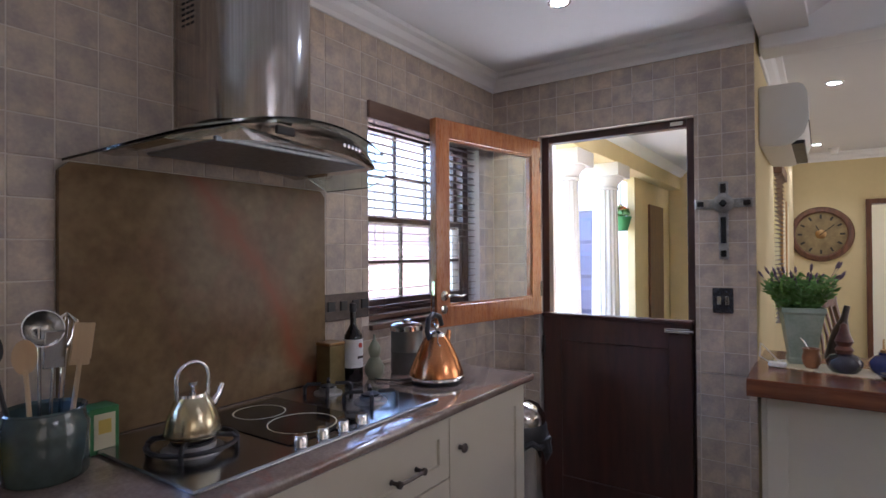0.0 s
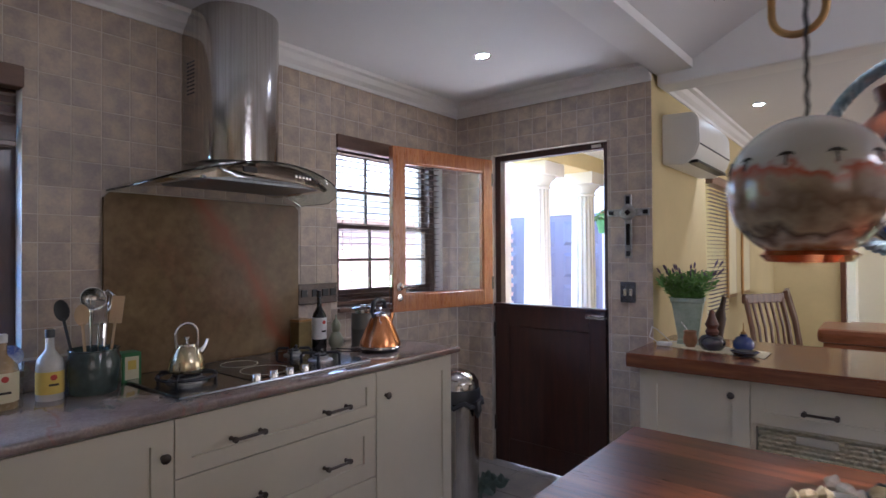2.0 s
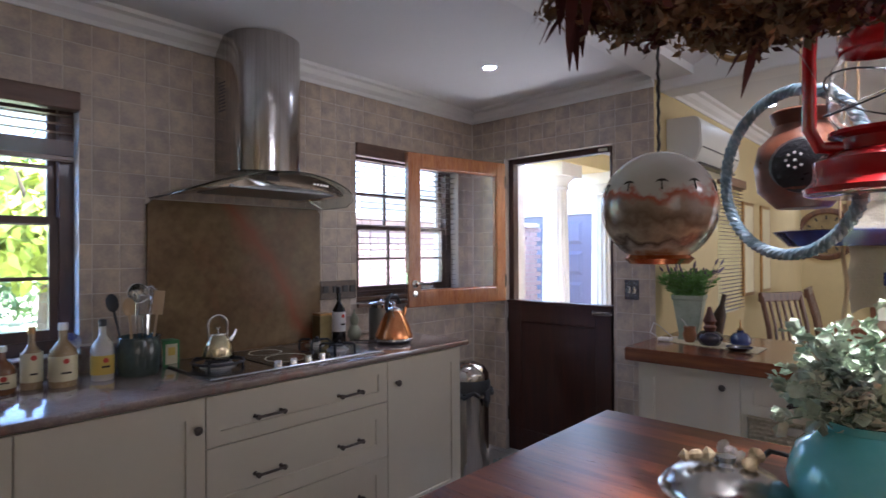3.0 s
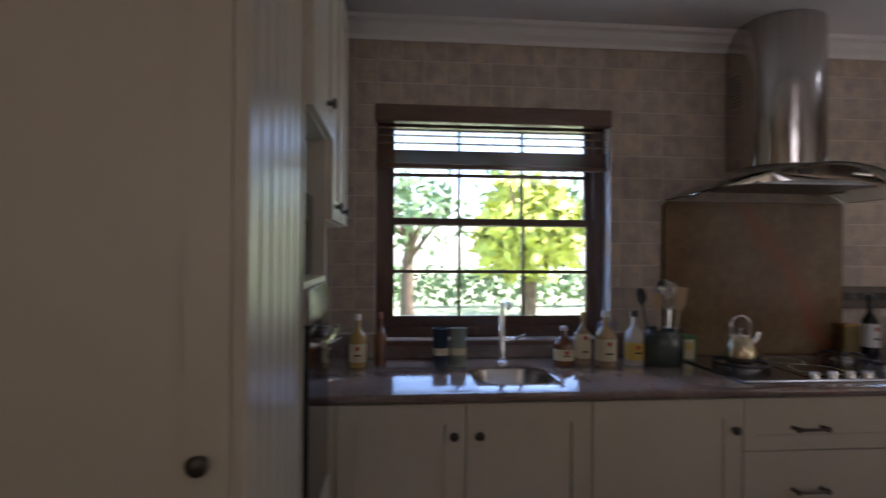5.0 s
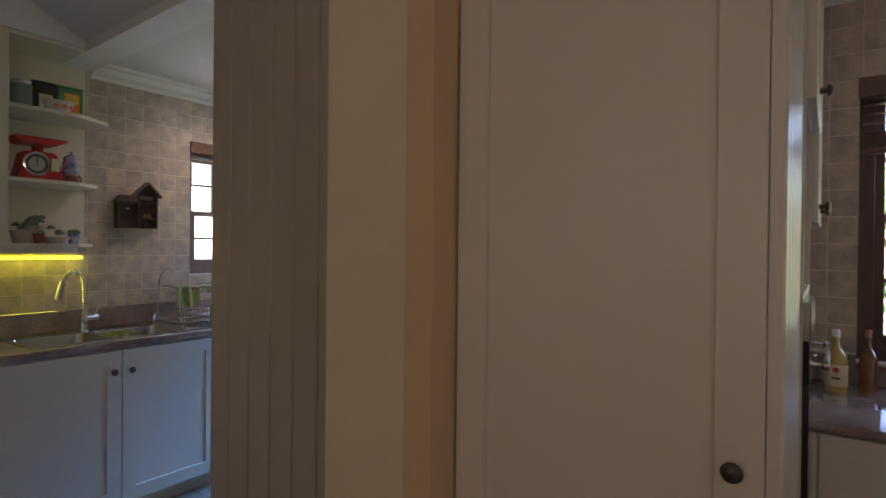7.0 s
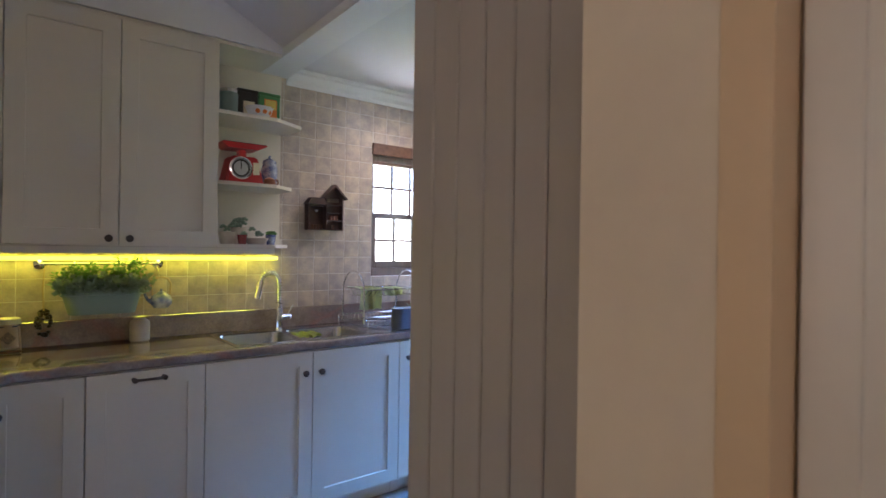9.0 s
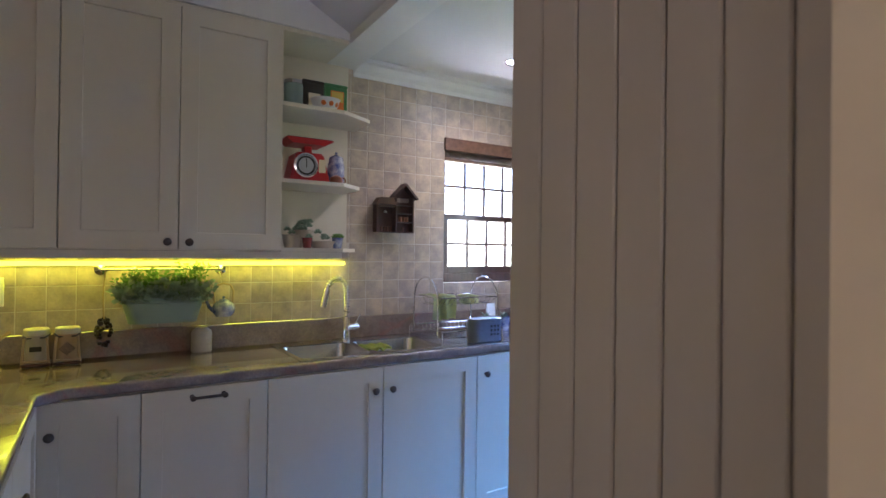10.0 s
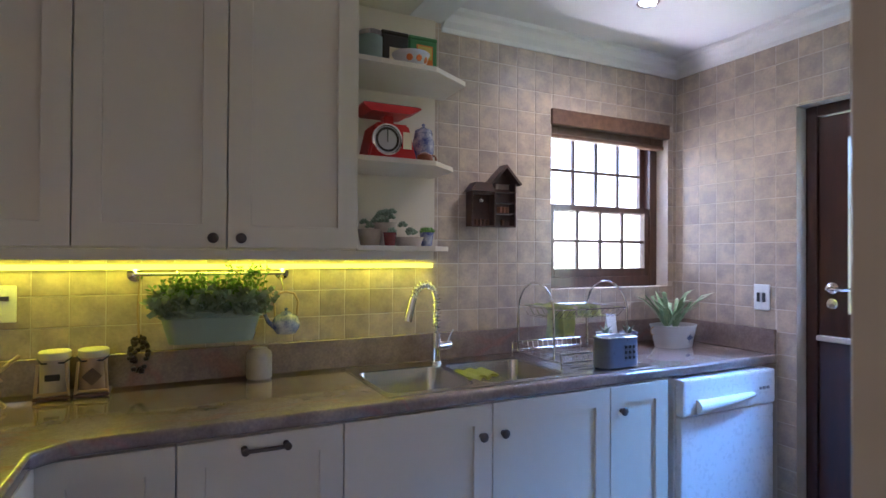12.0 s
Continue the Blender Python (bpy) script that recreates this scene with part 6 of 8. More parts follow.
for k in range(26):
    a, s = rng.uniform(0, 6.28), rng.uniform(0.04, 0.17)
    b0 = Vector((px + math.cos(a) * s * 0.5, py + math.sin(a) * s * 0.5, ZR + 0.28))
    t = Vector((px + math.cos(a) * s, py + math.sin(a) * s, ZR + rng.uniform(0.34, 0.43)))
    d = (t - b0).normalized()
    tube(bm, [b0, t, t + d * 0.012, t + d * 0.03, t + d * 0.042], [0.001, 0.0012, 0.006, 0.006, 0.001], 6)
part("flower_spikes", bm, LAV, e)
e = turned("mate_cup", "small brown clay cup with a steel straw", "cup", 0.79, 4.30, ZR, [("cup", [(0, 0), (0.022, 0), (0.034, 0.02), (0.036, 0.045), (0.030, 0.07), (0.034, 0.085), (0.030, 0.085), (0.026, 0.07), (0, 0.06)], mat("orange_brown_clay", (0.36, 0.15, 0.06), 0.35, var=0.3, scale=18), "")])
part("straw", tube(B(), [(0.79, 4.30, ZR + 0.06), (0.765, 4.29, ZR + 0.11), (0.75, 4.285, ZR + 0.13)], 0.0025, 8), CHROME, e, smooth=True)
turned("oil_lamp", "dark glazed squat teapot shaped lamp with a tiered brown top", "lamp", 0.905, 4.27, ZR, [
    ("bowl", [(0, 0), (0.045, 0), (0.062, 0.02), (0.066, 0.045), (0.05, 0.07), (0.025, 0.08), (0, 0.08)], mat("dark_blue_brown_glaze", (0.035, 0.03, 0.05), 0.15, var=0.4, coat=0.6), ""),
    ("tower", [(0.028, 0.079), (0.034, 0.095), (0.024, 0.11), (0.034, 0.13), (0.026, 0.15), (0.018, 0.17), (0.012, 0.20), (0, 0.21)], REDBR, "")])
turned("blue_jar", "cobalt blue patterned jar with a metal stopper", "jar", 1.04, 4.33, ZR, [
    ("jar", [(0, 0), (0.038, 0), (0.052, 0.02), (0.052, 0.045), (0.035, 0.068), (0.018, 0.075), (0.018, 0.085), (0, 0.086)], BLUEP, ""),
    ("stopper", [(0.012, 0.086), (0.014, 0.095), (0.005, 0.10), (0.003, 0.14), (0, 0.145)], BRASS, "")])
turned("ash_dish", "dark glazed shallow dish", "dish", 1.07, 4.19, ZR, [("dish", [(0, 0), (0.045, 0), (0.065, 0.018), (0.06, 0.02), (0.04, 0.008), (0, 0.008)], mat("dark_glaze", (0.03, 0.025, 0.03), 0.2, var=0.3, coat=0.5), "")])
e = thing("wine_bottle_stand", "dark brown carved bottle leaning on the bar", "bottle", (0.86, 4.46, ZR))
part("body", lathe(B(), [(0, 0), (0.036, 0), (0.038, 0.01), (0.034, 0.14), (0.014, 0.20), (0.012, 0.26), (0, 0.262)], n=20, m=Matrix.Translation((0.87, 4.47, ZR + 0.009)) @ Matrix.Rotation(radians(12), 4, "Y")), mat("dark_carved_wood", (0.07, 0.035, 0.02), 0.35, var=0.4, scale=20), e, smooth=True)
e = thing("card_terminal", "white charger with a looped cable on the bar", "charger", (0.66, 4.28, ZR))
part("case", box(B(), 0.63, 4.24, ZB + 0.003, 0.70, 4.30, ZB + 0.022, 0.006), WHITE, e)
part("cable", tube(B(), [(0.64, 4.25, ZB + 0.018), (0.60, 4.22, ZB + 0.05), (0.60, 4.27, ZB + 0.10), (0.61, 4.32, ZB + 0.08), (0.66, 4.40, ZB + 0.006), (0.70, 4.46, ZB + 0.005)], 0.0028, 6), WHITE, e, smooth=True)

e = thing("wicker_basket", "cream wicker drawer basket under the bar", "basket", (1.39, 4.2, 0.37))
bm = B()
for j in range(13):
    z = 0.36 + j * 0.021
    tube(bm, [(1.155 + 0.47 * k / 30, 4.014 + (0.005 if (k + j) % 2 else -0.003), z) for k in range(31)], 0.0085, 6)
for k in range(16):
    x = 1.155 + 0.47 * k / 15
    tube(bm, [(x, 4.018, 0.355), (x, 4.018, 0.62)], 0.005, 5)
tube(bm, [(1.15, 4.012, 0.628), (1.63, 4.012, 0.628)], 0.013, 8)
box(bm, 1.15, 4.03, 0.35, 1.63, 4.50, 0.60)
part("weave", bm, BASKETM, e)
# the weave is uncut; a plate gives the shaded grip opening
part("grip_opening", box(B(), 1.30, 3.998, 0.565, 1.45, 4.006, 0.60, 0.001), CABIN, e, "plate for the shade in the grip opening")

STAND["up"] = 0.0

# ---- on the island ----
ZI = 0.902
vx, vy = 1.755, 2.28
e = turned("turquoise_vase", "round turquoise glazed vase holding pale eucalyptus", "vase", vx, vy, ZI, [
    ("vase", [(0, 0), (0.055, 0), (0.075, 0.02), (0.112, 0.10), (0.118, 0.14), (0.10, 0.19), (0.07, 0.215), (0.058, 0.225), (0.064, 0.24), (0.058, 0.24), (0.05, 0.22), (0, 0.20)], TURQ, "")])
rng = random.Random(21)
bs, bl = B(), B()
for k in range(46):
    a = rng.uniform(0, 6.28)
    s = rng.uniform(0.03, 0.165)
    tip = Vector((vx + math.cos(a) * s, vy + math.sin(a) * s, ZI + 0.25 + rng.uniform(0.02, 0.19) - s * 0.25))
    b0 = Vector((vx + math.cos(a) * 0.02, vy + math.sin(a) * 0.02, ZI + 0.2))
    mid = b0.lerp(tip, 0.5) + Vector((0, 0, 0.03))
    tube(bs, [b0, mid, tip], 0.0015, 4)
    for j in range(9):
        t = 0.25 + 0.75 * j / 8
        p = (b0.lerp(mid, t * 2) if t < 0.5 else mid.lerp(tip, t * 2 - 1))
        for sd in (-1, 1):
            u = Vector((rng.gauss(0, 1), rng.gauss(0, 1), rng.gauss(0, 0.6))).normalized()
            v = u.cross(Vector((rng.gauss(0, 0.4), rng.gauss(0, 0.4), 1))).normalized()
            r_ = rng.uniform(0.010, 0.018)
            c = p + u * r_ * sd
            w_ = u.cross(v) * 0.003
            ring = [bl.verts.new(c + r_ * (math.cos(q * math.pi / 4) * u + 0.9 * math.sin(q * math.pi / 4) * v) + (w_ if q % 2 else -w_)) for q in range(8)]
            bl.faces.new(ring)
part("stem_mass", bs, LEAF2, e, kind="stuff")
part("leaves", bl, LEAF3, e, "pale rounded eucalyptus leaves")
qx, qy = 1.56, 2.19
e = turned("slow_cooker", "round steel pot with a domed steel lid", "pot", qx, qy, ZI, [
    ("pot", [(0, 0), (0.09, 0), (0.105, 0.01), (0.108, 0.09), (0.115, 0.094), (0.108, 0.098), (0, 0.098)], STEEL, ""),
    ("lid", [(0.108, 0.098), (0.106, 0.106), (0.085, 0.125), (0.045, 0.138), (0.02, 0.142), (0.016, 0.148), (0.018, 0.158), (0, 0.162)], SSINK, "")])
e = thing("candy_ribbon", "brown and clear wrapped sweets resting on the pot lid", "sweets", (qx, qy, ZI + 0.14))
WRAP = mat("clear_wrapper", (0.75, 0.66, 0.60), 0.2, trans=0.5)
for k, (dx, dy) in enumerate(((-0.045, -0.02), (0.04, 0.02), (0.0, 0.04))):
    bm = B()
    lathe(bm, [(0.001, -0.03), (0.014, -0.018), (0.006, -0.012), (0.011, -0.004), (0.011, 0.006), (0.006, 0.012), (0.015, 0.022), (0.003, 0.034)], n=9, m=Matrix.Translation((qx + dx, qy + dy, ZI + 0.153)) @ Matrix.Rotation(k * 1.1 + 0.4, 4, "Z") @ Matrix.Rotation(radians(80), 4, "Y"))
    part("sweet", bm, WRAP if k == 2 else DRIED2, e)
e = thing("power_cord", "black cord arching behind the steel pot", "cable", (1.70, 2.2, ZI))
part("cord", tube(B(), [(1.56, 2.30, ZI + 0.03), (1.565, 2.31, ZI + 0.10), (1.60, 2.34, ZI + 0.135), (1.65, 2.38, ZI + 0.12), (1.69, 2.45, ZI + 0.02), (1.70, 2.55, ZI + 0.006)], 0.0055, 8), BPLAS, e, smooth=True)

# ---- hanging over the island ----
e = thing("hanging_rack", "dark iron and brass rail hanging over the island", "rack", (1.9, 2.3, 2.1))
part("rail", tube(B(), [(1.2, 1.95, 2.16), (2.6, 1.95, 2.16), (2.6, 2.75, 2.16), (1.2, 2.75, 2.16)], 0.010, 10, closed=True), BRASS, e, smooth=True)
for x in (1.3, 2.5):
    for y in (1.95, 2.75):
        part("chain", tube(B(), [(x, y, 2.16), (x, y, min(HIGH, TOP + 0.526 * (x - EDGE(y))))], 0.004, 6), BRASS, e)
for k, (x, y) in enumerate(((1.40, 2.72), (1.62, 2.62))):
    bm = tube(B(), [(x, y, 2.155), (x, y, 2.03)] + arc((x + 0.055, y, 2.0), 0.055, 180, 360, 12) + [(x + 0.11, y, 2.03)], [0.009] * 15 + [0.009], 10)
    lathe(bm, [(0.010, 0), (0.022, 0.01), (0.024, 0.03), (0.014, 0.045), (0, 0.046)], (x + 0.11, y, 2.03), 16)
    part("hook", bm, BRASS, e, "curled brass hook arm", smooth=True)

gxc, gyc, gzc, gr = 1.54, 1.94, 1.498, 0.084
e = thing("hanging_globe", "hollow painted globe with palm trees and copper banding on a chain", "ornament", (gxc, gyc, gzc))
prof = [(gr * math.cos(radians(a)), gr * math.sin(radians(a))) for a in range(-90, 91, 6)]
GLOBE = bpy.data.materials.new("painted_globe")
GLOBE.use_nodes = True
nt = GLOBE.node_tree
bs_ = nt.nodes["Principled BSDF"]
bs_.inputs["Roughness"].default_value, bs_.inputs["Coat Weight"].default_value = 0.2, 0.6
tc = nt.nodes.new("ShaderNodeTexCoord")
sep = nt.nodes.new("ShaderNodeSeparateXYZ")
nt.links.new(tc.outputs["Object"], sep.inputs[0])
nz = nt.nodes.new("ShaderNodeTexNoise")
nz.inputs["Scale"].default_value, nz.inputs["Detail"].default_value = 34, 4
nt.links.new(tc.outputs["Object"], nz.inputs["Vector"])
ma = nt.nodes.new("ShaderNodeMath")
ma.operation, ma.inputs[1].default_value = "MULTIPLY_ADD", 0.075
nt.links.new(nz.outputs["Fac"], ma.inputs[0])
nt.links.new(sep.outputs["Z"], ma.inputs[2])
mr = nt.nodes.new("ShaderNodeMapRange")
mr.inputs["From Min"].default_value, mr.inputs["From Max"].default_value = -0.084 + 0.037, 0.084 + 0.037
nt.links.new(ma.outputs[0], mr.inputs[0])
rp = nt.nodes.new("ShaderNodeValToRGB")
rp.color_ramp.interpolation = "LINEAR"
cols = [(0.0, (0.30, 0.12, 0.05)), (0.10, (0.50, 0.42, 0.33)), (0.2, (0.10, 0.07, 0.05)), (0.27, (0.42, 0.33, 0.22)), (0.38, (0.20, 0.13, 0.08)), (0.50, (0.36, 0.26, 0.18)), (0.60, (0.42, 0.10, 0.05)), (0.66, (0.60, 0.56, 0.50)), (1.0, (0.66, 0.65, 0.62))]
while len(rp.color_ramp.elements) < len(cols):
    rp.color_ramp.elements.new(0.5)
for el, (p_, c_) in zip(rp.color_ramp.elements, cols):
    el.position, el.color = p_, (*c_, 1)
nt.links.new(mr.outputs[0], rp.inputs[0])
nt.links.new(rp.outputs[0], bs_.inputs["Base Color"])
part("globe", lathe(B(), prof, (gxc, gyc, gzc), 48), GLOBE, e, smooth=True)
part("foot_band", lathe(B(), [(0.044, -0.072), (0.05, -0.077), (0.042, -0.085), (0, -0.087)], (gxc, gyc, gzc), 32), COPPER, e, "copper band", smooth=True)
for k in range(11):
    a = 2 * math.pi * k / 11
    el = 22
    c = Vector((math.cos(a) * math.cos(radians(el)), math.sin(a) * math.cos(radians(el)), math.sin(radians(el))))
    s, u = Vector((-math.sin(a), math.cos(a), 0)), Vector((-math.cos(a) * math.sin(radians(el)), -math.sin(a) * math.sin(radians(el)), math.cos(radians(el))))
    o = Vector((gxc, gyc, gzc))
    bm = tube(B(), [o + (c + u * t).normalized() * (gr + 0.0006) for t in (-0.16, -0.08, 0.0)], 0.0012, 4)
    for q in range(6):
        b_ = radians(20 + q * 28)
        w_ = (math.cos(b_) * s + math.sin(b_) * u * 0.7) * 0.11
        tube(bm, [o + (c + w_ * t - u * 0.05 * t * t).normalized() * (gr + 0.0008) for t in (0, 0.5, 1)], [0.0014, 0.0012, 0.0004], 4)
    part("painted_palm", bm, INK, e, "dark painted palm tree")
part("chain", tube(B(), [(gxc + 0.002 * (k % 2), gyc, gzc + gr + k * 0.012) for k in range(46)], 0.0025, 5), IRON, e)

# right and ahead of the view along the island
rgt, fwd = Vector((0.757, 0.652, 0)), Vector((-0.652, 0.757, 0))
rc = Vector((1.645, 2.28, 1.574))
e = thing("rope_ring", "blue and grey glazed twisted rope ring hanging from the rack", "ornament", tuple(rc))
ru = Vector((0.843, -0.537, 0)).normalized()
for ph in (0, 2 * math.pi / 3, 4 * math.pi / 3):
    pts = []
    for k in range(150):
        a = 2 * math.pi * k / 150
        rad = ru * math.cos(a) + Vector((0, 0, 1)) * math.sin(a)
        nn = ru.cross(Vector((0, 0, 1)))
        tw = a * 26 + ph
        pts.append(rc + rad * (0.150 + 0.0055 * math.cos(tw)) + nn * 0.0055 * math.sin(tw))
    part("strand", tube(B(), pts, 0.0068, 7, closed=True), ROPE, e, smooth=True)
jc = Vector((1.65, 2.39, 1.60))
e = thing("clay_jug", "dark red brown carved clay jug hanging by cords", "jug", tuple(jc))
part("body", lathe(B(), [(0, -0.085), (0.045, -0.085), (0.078, -0.05), (0.084, 0.0), (0.076, 0.04), (0.052, 0.065), (0.046, 0.08), (0.052, 0.088), (0.055, 0.105), (0.047, 0.11), (0.04, 0.09), (0, 0.08)], tuple(jc), 32), REDBR, e, smooth=True)
dv = (Vector((1.863, 1.143, 1.433)) - jc).normalized()
Rj = dv.to_track_quat("Z", "Y").to_matrix().to_4x4()
part("carved_disc", lathe(B(), [(0.055, 0.062), (0.05, 0.078), (0.03, 0.087), (0, 0.088)], n=28, m=Matrix.Translation(jc) @ Rj), mat("black_carving", (0.02, 0.02, 0.025), 0.3, var=0.3, bump=0.8, bscale=160), e, "black carved disc", smooth=True)
bm = B()
for k in range(8):
    a = k * 0.785
    rr_ = 0.014 if k else 0
    lathe(bm, [(0, 0), (0.0028, 0), (0.0028, 0.002), (0, 0.003)], n=8, m=Matrix.Translation(jc) @ Rj @ Matrix.Translation((-0.012 + rr_ * math.cos(a), 0.012 + rr_ * math.sin(a), 0.087)))
part("white_dots", bm, WHITE, e, "small white dots")
part("cord", tube(B(), [jc + Vector((0, 0, 0.10)), jc + Vector((0, 0, 0.575))], 0.003, 5), STRAW, e)
part("strap", tube(B(), [jc + rgt * 0.06 - fwd * 0.05 + Vector((0, 0, z)) for z in (0.09, 0.03, -0.05, -0.09)], 0.008, 6), STRAW, e, "straw strap")
e = thing("blue_enamel_tray", "dark blue enamel dish hanging behind the ring", "dish", (1.70, 2.50, 1.44))
part("dish", lathe(B(), [(0, 0), (0.09, 0), (0.12, 0.03), (0.115, 0.032), (0.09, 0.006), (0, 0.006)], (1.70, 2.48, 1.44), 28), BLUEP, e, smooth=True)
part("cord", tube(B(), [(1.70, 2.48, 1.446), (1.70, 2.48, 2.16)], 0.0025, 5), STRAW, e)

lx, ly, lz = 1.792, 2.135, 1.512
e = thing("hurricane_lantern", "red enamel hurricane lantern with a clear glass chimney", "lantern", (lx, ly, lz))
part("tank", lathe(B(), [(0, 0.004), (0.088, 0.0), (0.098, 0.004), (0.100, 0.012), (0.090, 0.022), (0.086, 0.03), (0.086, 0.052), (0.076, 0.062), (0.05, 0.068), (0.05, 0.085), (0.066, 0.09), (0.066, 0.096), (0, 0.096)], (lx, ly, lz), 40), RED, e, smooth=True)
gl = part("glass_chimney", lathe(B(), [(0.048, 0.097), (0.064, 0.12), (0.068, 0.15), (0.062, 0.19), (0.048, 0.215), (0.046, 0.215), (0.060, 0.19), (0.066, 0.15), (0.062, 0.12), (0.046, 0.098)], (lx, ly, lz), 36), CLEAR, e, smooth=True)
gl.visible_shadow = False
part("hood", lathe(B(), [(0.052, 0.214), (0.055, 0.222), (0.05, 0.24), (0.04, 0.25), (0.04, 0.27), (0.058, 0.275), (0.05, 0.295), (0.03, 0.31), (0.012, 0.315), (0, 0.316)], (lx, ly, lz), 32), RED, e, smooth=True)
for s in (-1, 1):
    pts = [Vector((lx, ly, lz)) + rgt * s * r_ + Vector((0, 0, z)) for r_, z in ((0.06, 0.07), (0.09, 0.07), (0.104, 0.095), (0.104, 0.20), (0.10, 0.25), (0.08, 0.275), (0.045, 0.28))]
    part("side_tube", tube(B(), pts, 0.0095, 12), RED, e, smooth=True)
bm = B()
for s in (1, -1):
    tube(bm, [Vector((lx, ly, lz)) + rgt * (0.07 * math.cos(a)) + fwd * (0.07 * math.sin(a)) + Vector((0, 0, 0.15 + s * 0.03 * math.cos(a))) for a in [math.pi * 2 * k / 24 for k in range(24)]], 0.0016, 5, closed=True)
part("wire_guard", bm, IRON, e)
part("filler_cap", lathe(B(), [(0.012, 0.05), (0.012, 0.066), (0.008, 0.07), (0, 0.071)], (lx - 0.052, ly - 0.035, lz), 14), RED, e, smooth=True)
part("bail", tube(B(), [Vector((lx, ly, lz)) + rgt * 0.06 * math.cos(a) + Vector((0, 0, 0.27 + 0.12 * math.sin(a))) for a in [math.pi * k / 12 for k in range(13)]] , 0.002, 6), BRASS, e)
part("hanging_wire", tube(B(), [(lx, ly, lz + 0.39), (lx, ly, 2.16)], 0.002, 5), IRON, e)

e = thing("dried_flower_bunch", "large brown bunch of dried flowers hanging head down over the island", "dried flowers", (1.68, 1.75, 1.75))
rng = random.Random(31)
b1_, b2_, b3_ = B(), B(), B()
dc = Vector((1.70, 1.82, 1.80))
for k in range(900):
    a = rng.uniform(0, 6.28)
    s = math.sqrt(rng.uniform(0, 1))
    q = dc + rgt * 0.25 * s * math.cos(a) + fwd * 0.15 * s * math.sin(a)
    tip = Vector((q.x, q.y, 1.705 + 0.06 * s * s + rng.uniform(-0.03, 0.07)))
    b0 = Vector((1.70 + rng.uniform(-0.05, 0.05), 1.85 + rng.uniform(-0.05, 0.05), 2.12))
    if k % 2:
        tube(b2_, [b0, b0.lerp(tip, 0.6) + Vector((rng.uniform(-.02, .02), rng.uniform(-.02, .02), 0)), tip], 0.0012, 3, caps=False)
    tgt = (b1_, b1_, b1_, b2_, b3_)[rng.randrange(5)]
    foliage(tgt, tip + Vector((0, 0, 0.012)), (0.022, 0.022, 0.022), 26, 0.0085, rng)
for k in range(26):
    a = rng.uniform(0, 6.28)
    c = dc + rgt * 0.23 * math.cos(a) + fwd * 0.13 * math.sin(a) + Vector((0, 0, rng.uniform(-0.07, 0.0)))
    long_leaves(b3_, c, 3, 0.06, 0.010, rng, -0.1)
part("flower_heads", b1_, DRIED, e)
part("stem_mass", b2_, DRIED2, e, kind="stuff")
part("leaves", b3_, DRIED3, e)

e = thing("calico_rice_sack", "cream calico rice sack with red print hanging from the rack", "sack", (1.86, 2.55, 1.4))
bm = B()
o = Vector((1.72, 2.40, 0))
nx, nz_ = 18, 16
vs = [[bm.verts.new(o + rgt * (0.42 * i / nx) + fwd * (0.012 * math.sin(i * 0.9) + 0.008 * math.sin(j * 1.1 + i)) + Vector((0, 0, 1.60 - 0.29 * j / nz_ + 0.012 * math.sin(i * 0.6)))) for j in range(nz_ + 1)] for i in range(nx + 1)]
for i in range(nx):
    for j in range(nz_):
        bm.faces.new([vs[i][j], vs[i + 1][j], vs[i + 1][j + 1], vs[i][j + 1]])
bmesh.ops.solidify(bm, geom=bm.faces[:], thickness=0.006)
part("fabric", bm, SACK, e, smooth=True)
MSK = Matrix(((rgt.x, -fwd.x, 0, o.x - fwd.x * 0.022), (rgt.y, -fwd.y, 0, o.y - fwd.y * 0.022), (0, 0, 1, 0), (0, 0, 0, 1)))
part("print_bar", box(B(), 0.05, 0, 1.365, 0.36, 0.002, 1.39, 0, MSK), mat("navy_print", (0.03, 0.03, 0.12), 0.8, var=0.2), e, "dark blue printed bar")
for k in range(7):
    part("print_mark", box(B(), 0.09 + k * 0.03, 0, 1.425, 0.112 + k * 0.03, 0.002, 1.437 + 0.008 * (k % 2), 0, MSK), INK, e, "dark printed marks")
bm = lathe(B(), [(0.036, 0), (0.042, 0.0015), (0.048, 0)], n=28, m=MSK @ Matrix.Translation((0.16, 0.003, 1.51)) @ Matrix.Rotation(radians(-90), 4, "X"))
part("print_wreath", bm, ORANGE, e, "orange printed wreath")
part("print_emblem", box(B(), 0.14, 0, 1.50, 0.18, 0.002, 1.52, 0.0, MSK), REDP, e, "red printed emblem")
for k in (0.02, 0.40):
    part("cord", tube(B(), [o + rgt * k + Vector((0, 0, 1.59)), o + rgt * k + Vector((0, 0, 2.16))], 0.003, 5), STRAW, e)
part("fringe_cord", tube(B(), [o + rgt * (-0.005) + Vector((0.003 * math.sin(k), 0, 1.52 - 0.02 * k)) for k in range(14)], 0.004, 6), STRAW, e, "twisted hanging cord")

# ---- dining room ----
e = thing("air_conditioner", "white wall mounted air conditioner unit", "air conditioner", (0.58, 4.95, 1.95))
poly = [(0.581, 1.955), (0.70, 1.945), (0.765, 1.99), (0.79, 2.06), (0.785, 2.20), (0.76, 2.245), (0.581, 2.25)]
bm = prism(B(), poly, 1, 4.53, 5.33)
bmesh.ops.bevel(bm, geom=bm.edges[:], offset=0.008, segments=2, affect="EDGES")
part("case", bm, WPLAS, e, smooth=True)
# black bar on the closed case, for the shade in its outlet
part("air_slot", box(B(), 0.715, 4.57, 1.955, 0.772, 5.29, 1.972, 0.002, Matrix.Identity(4)), BPLAS, e, "dark bar for the shade in the air slot")
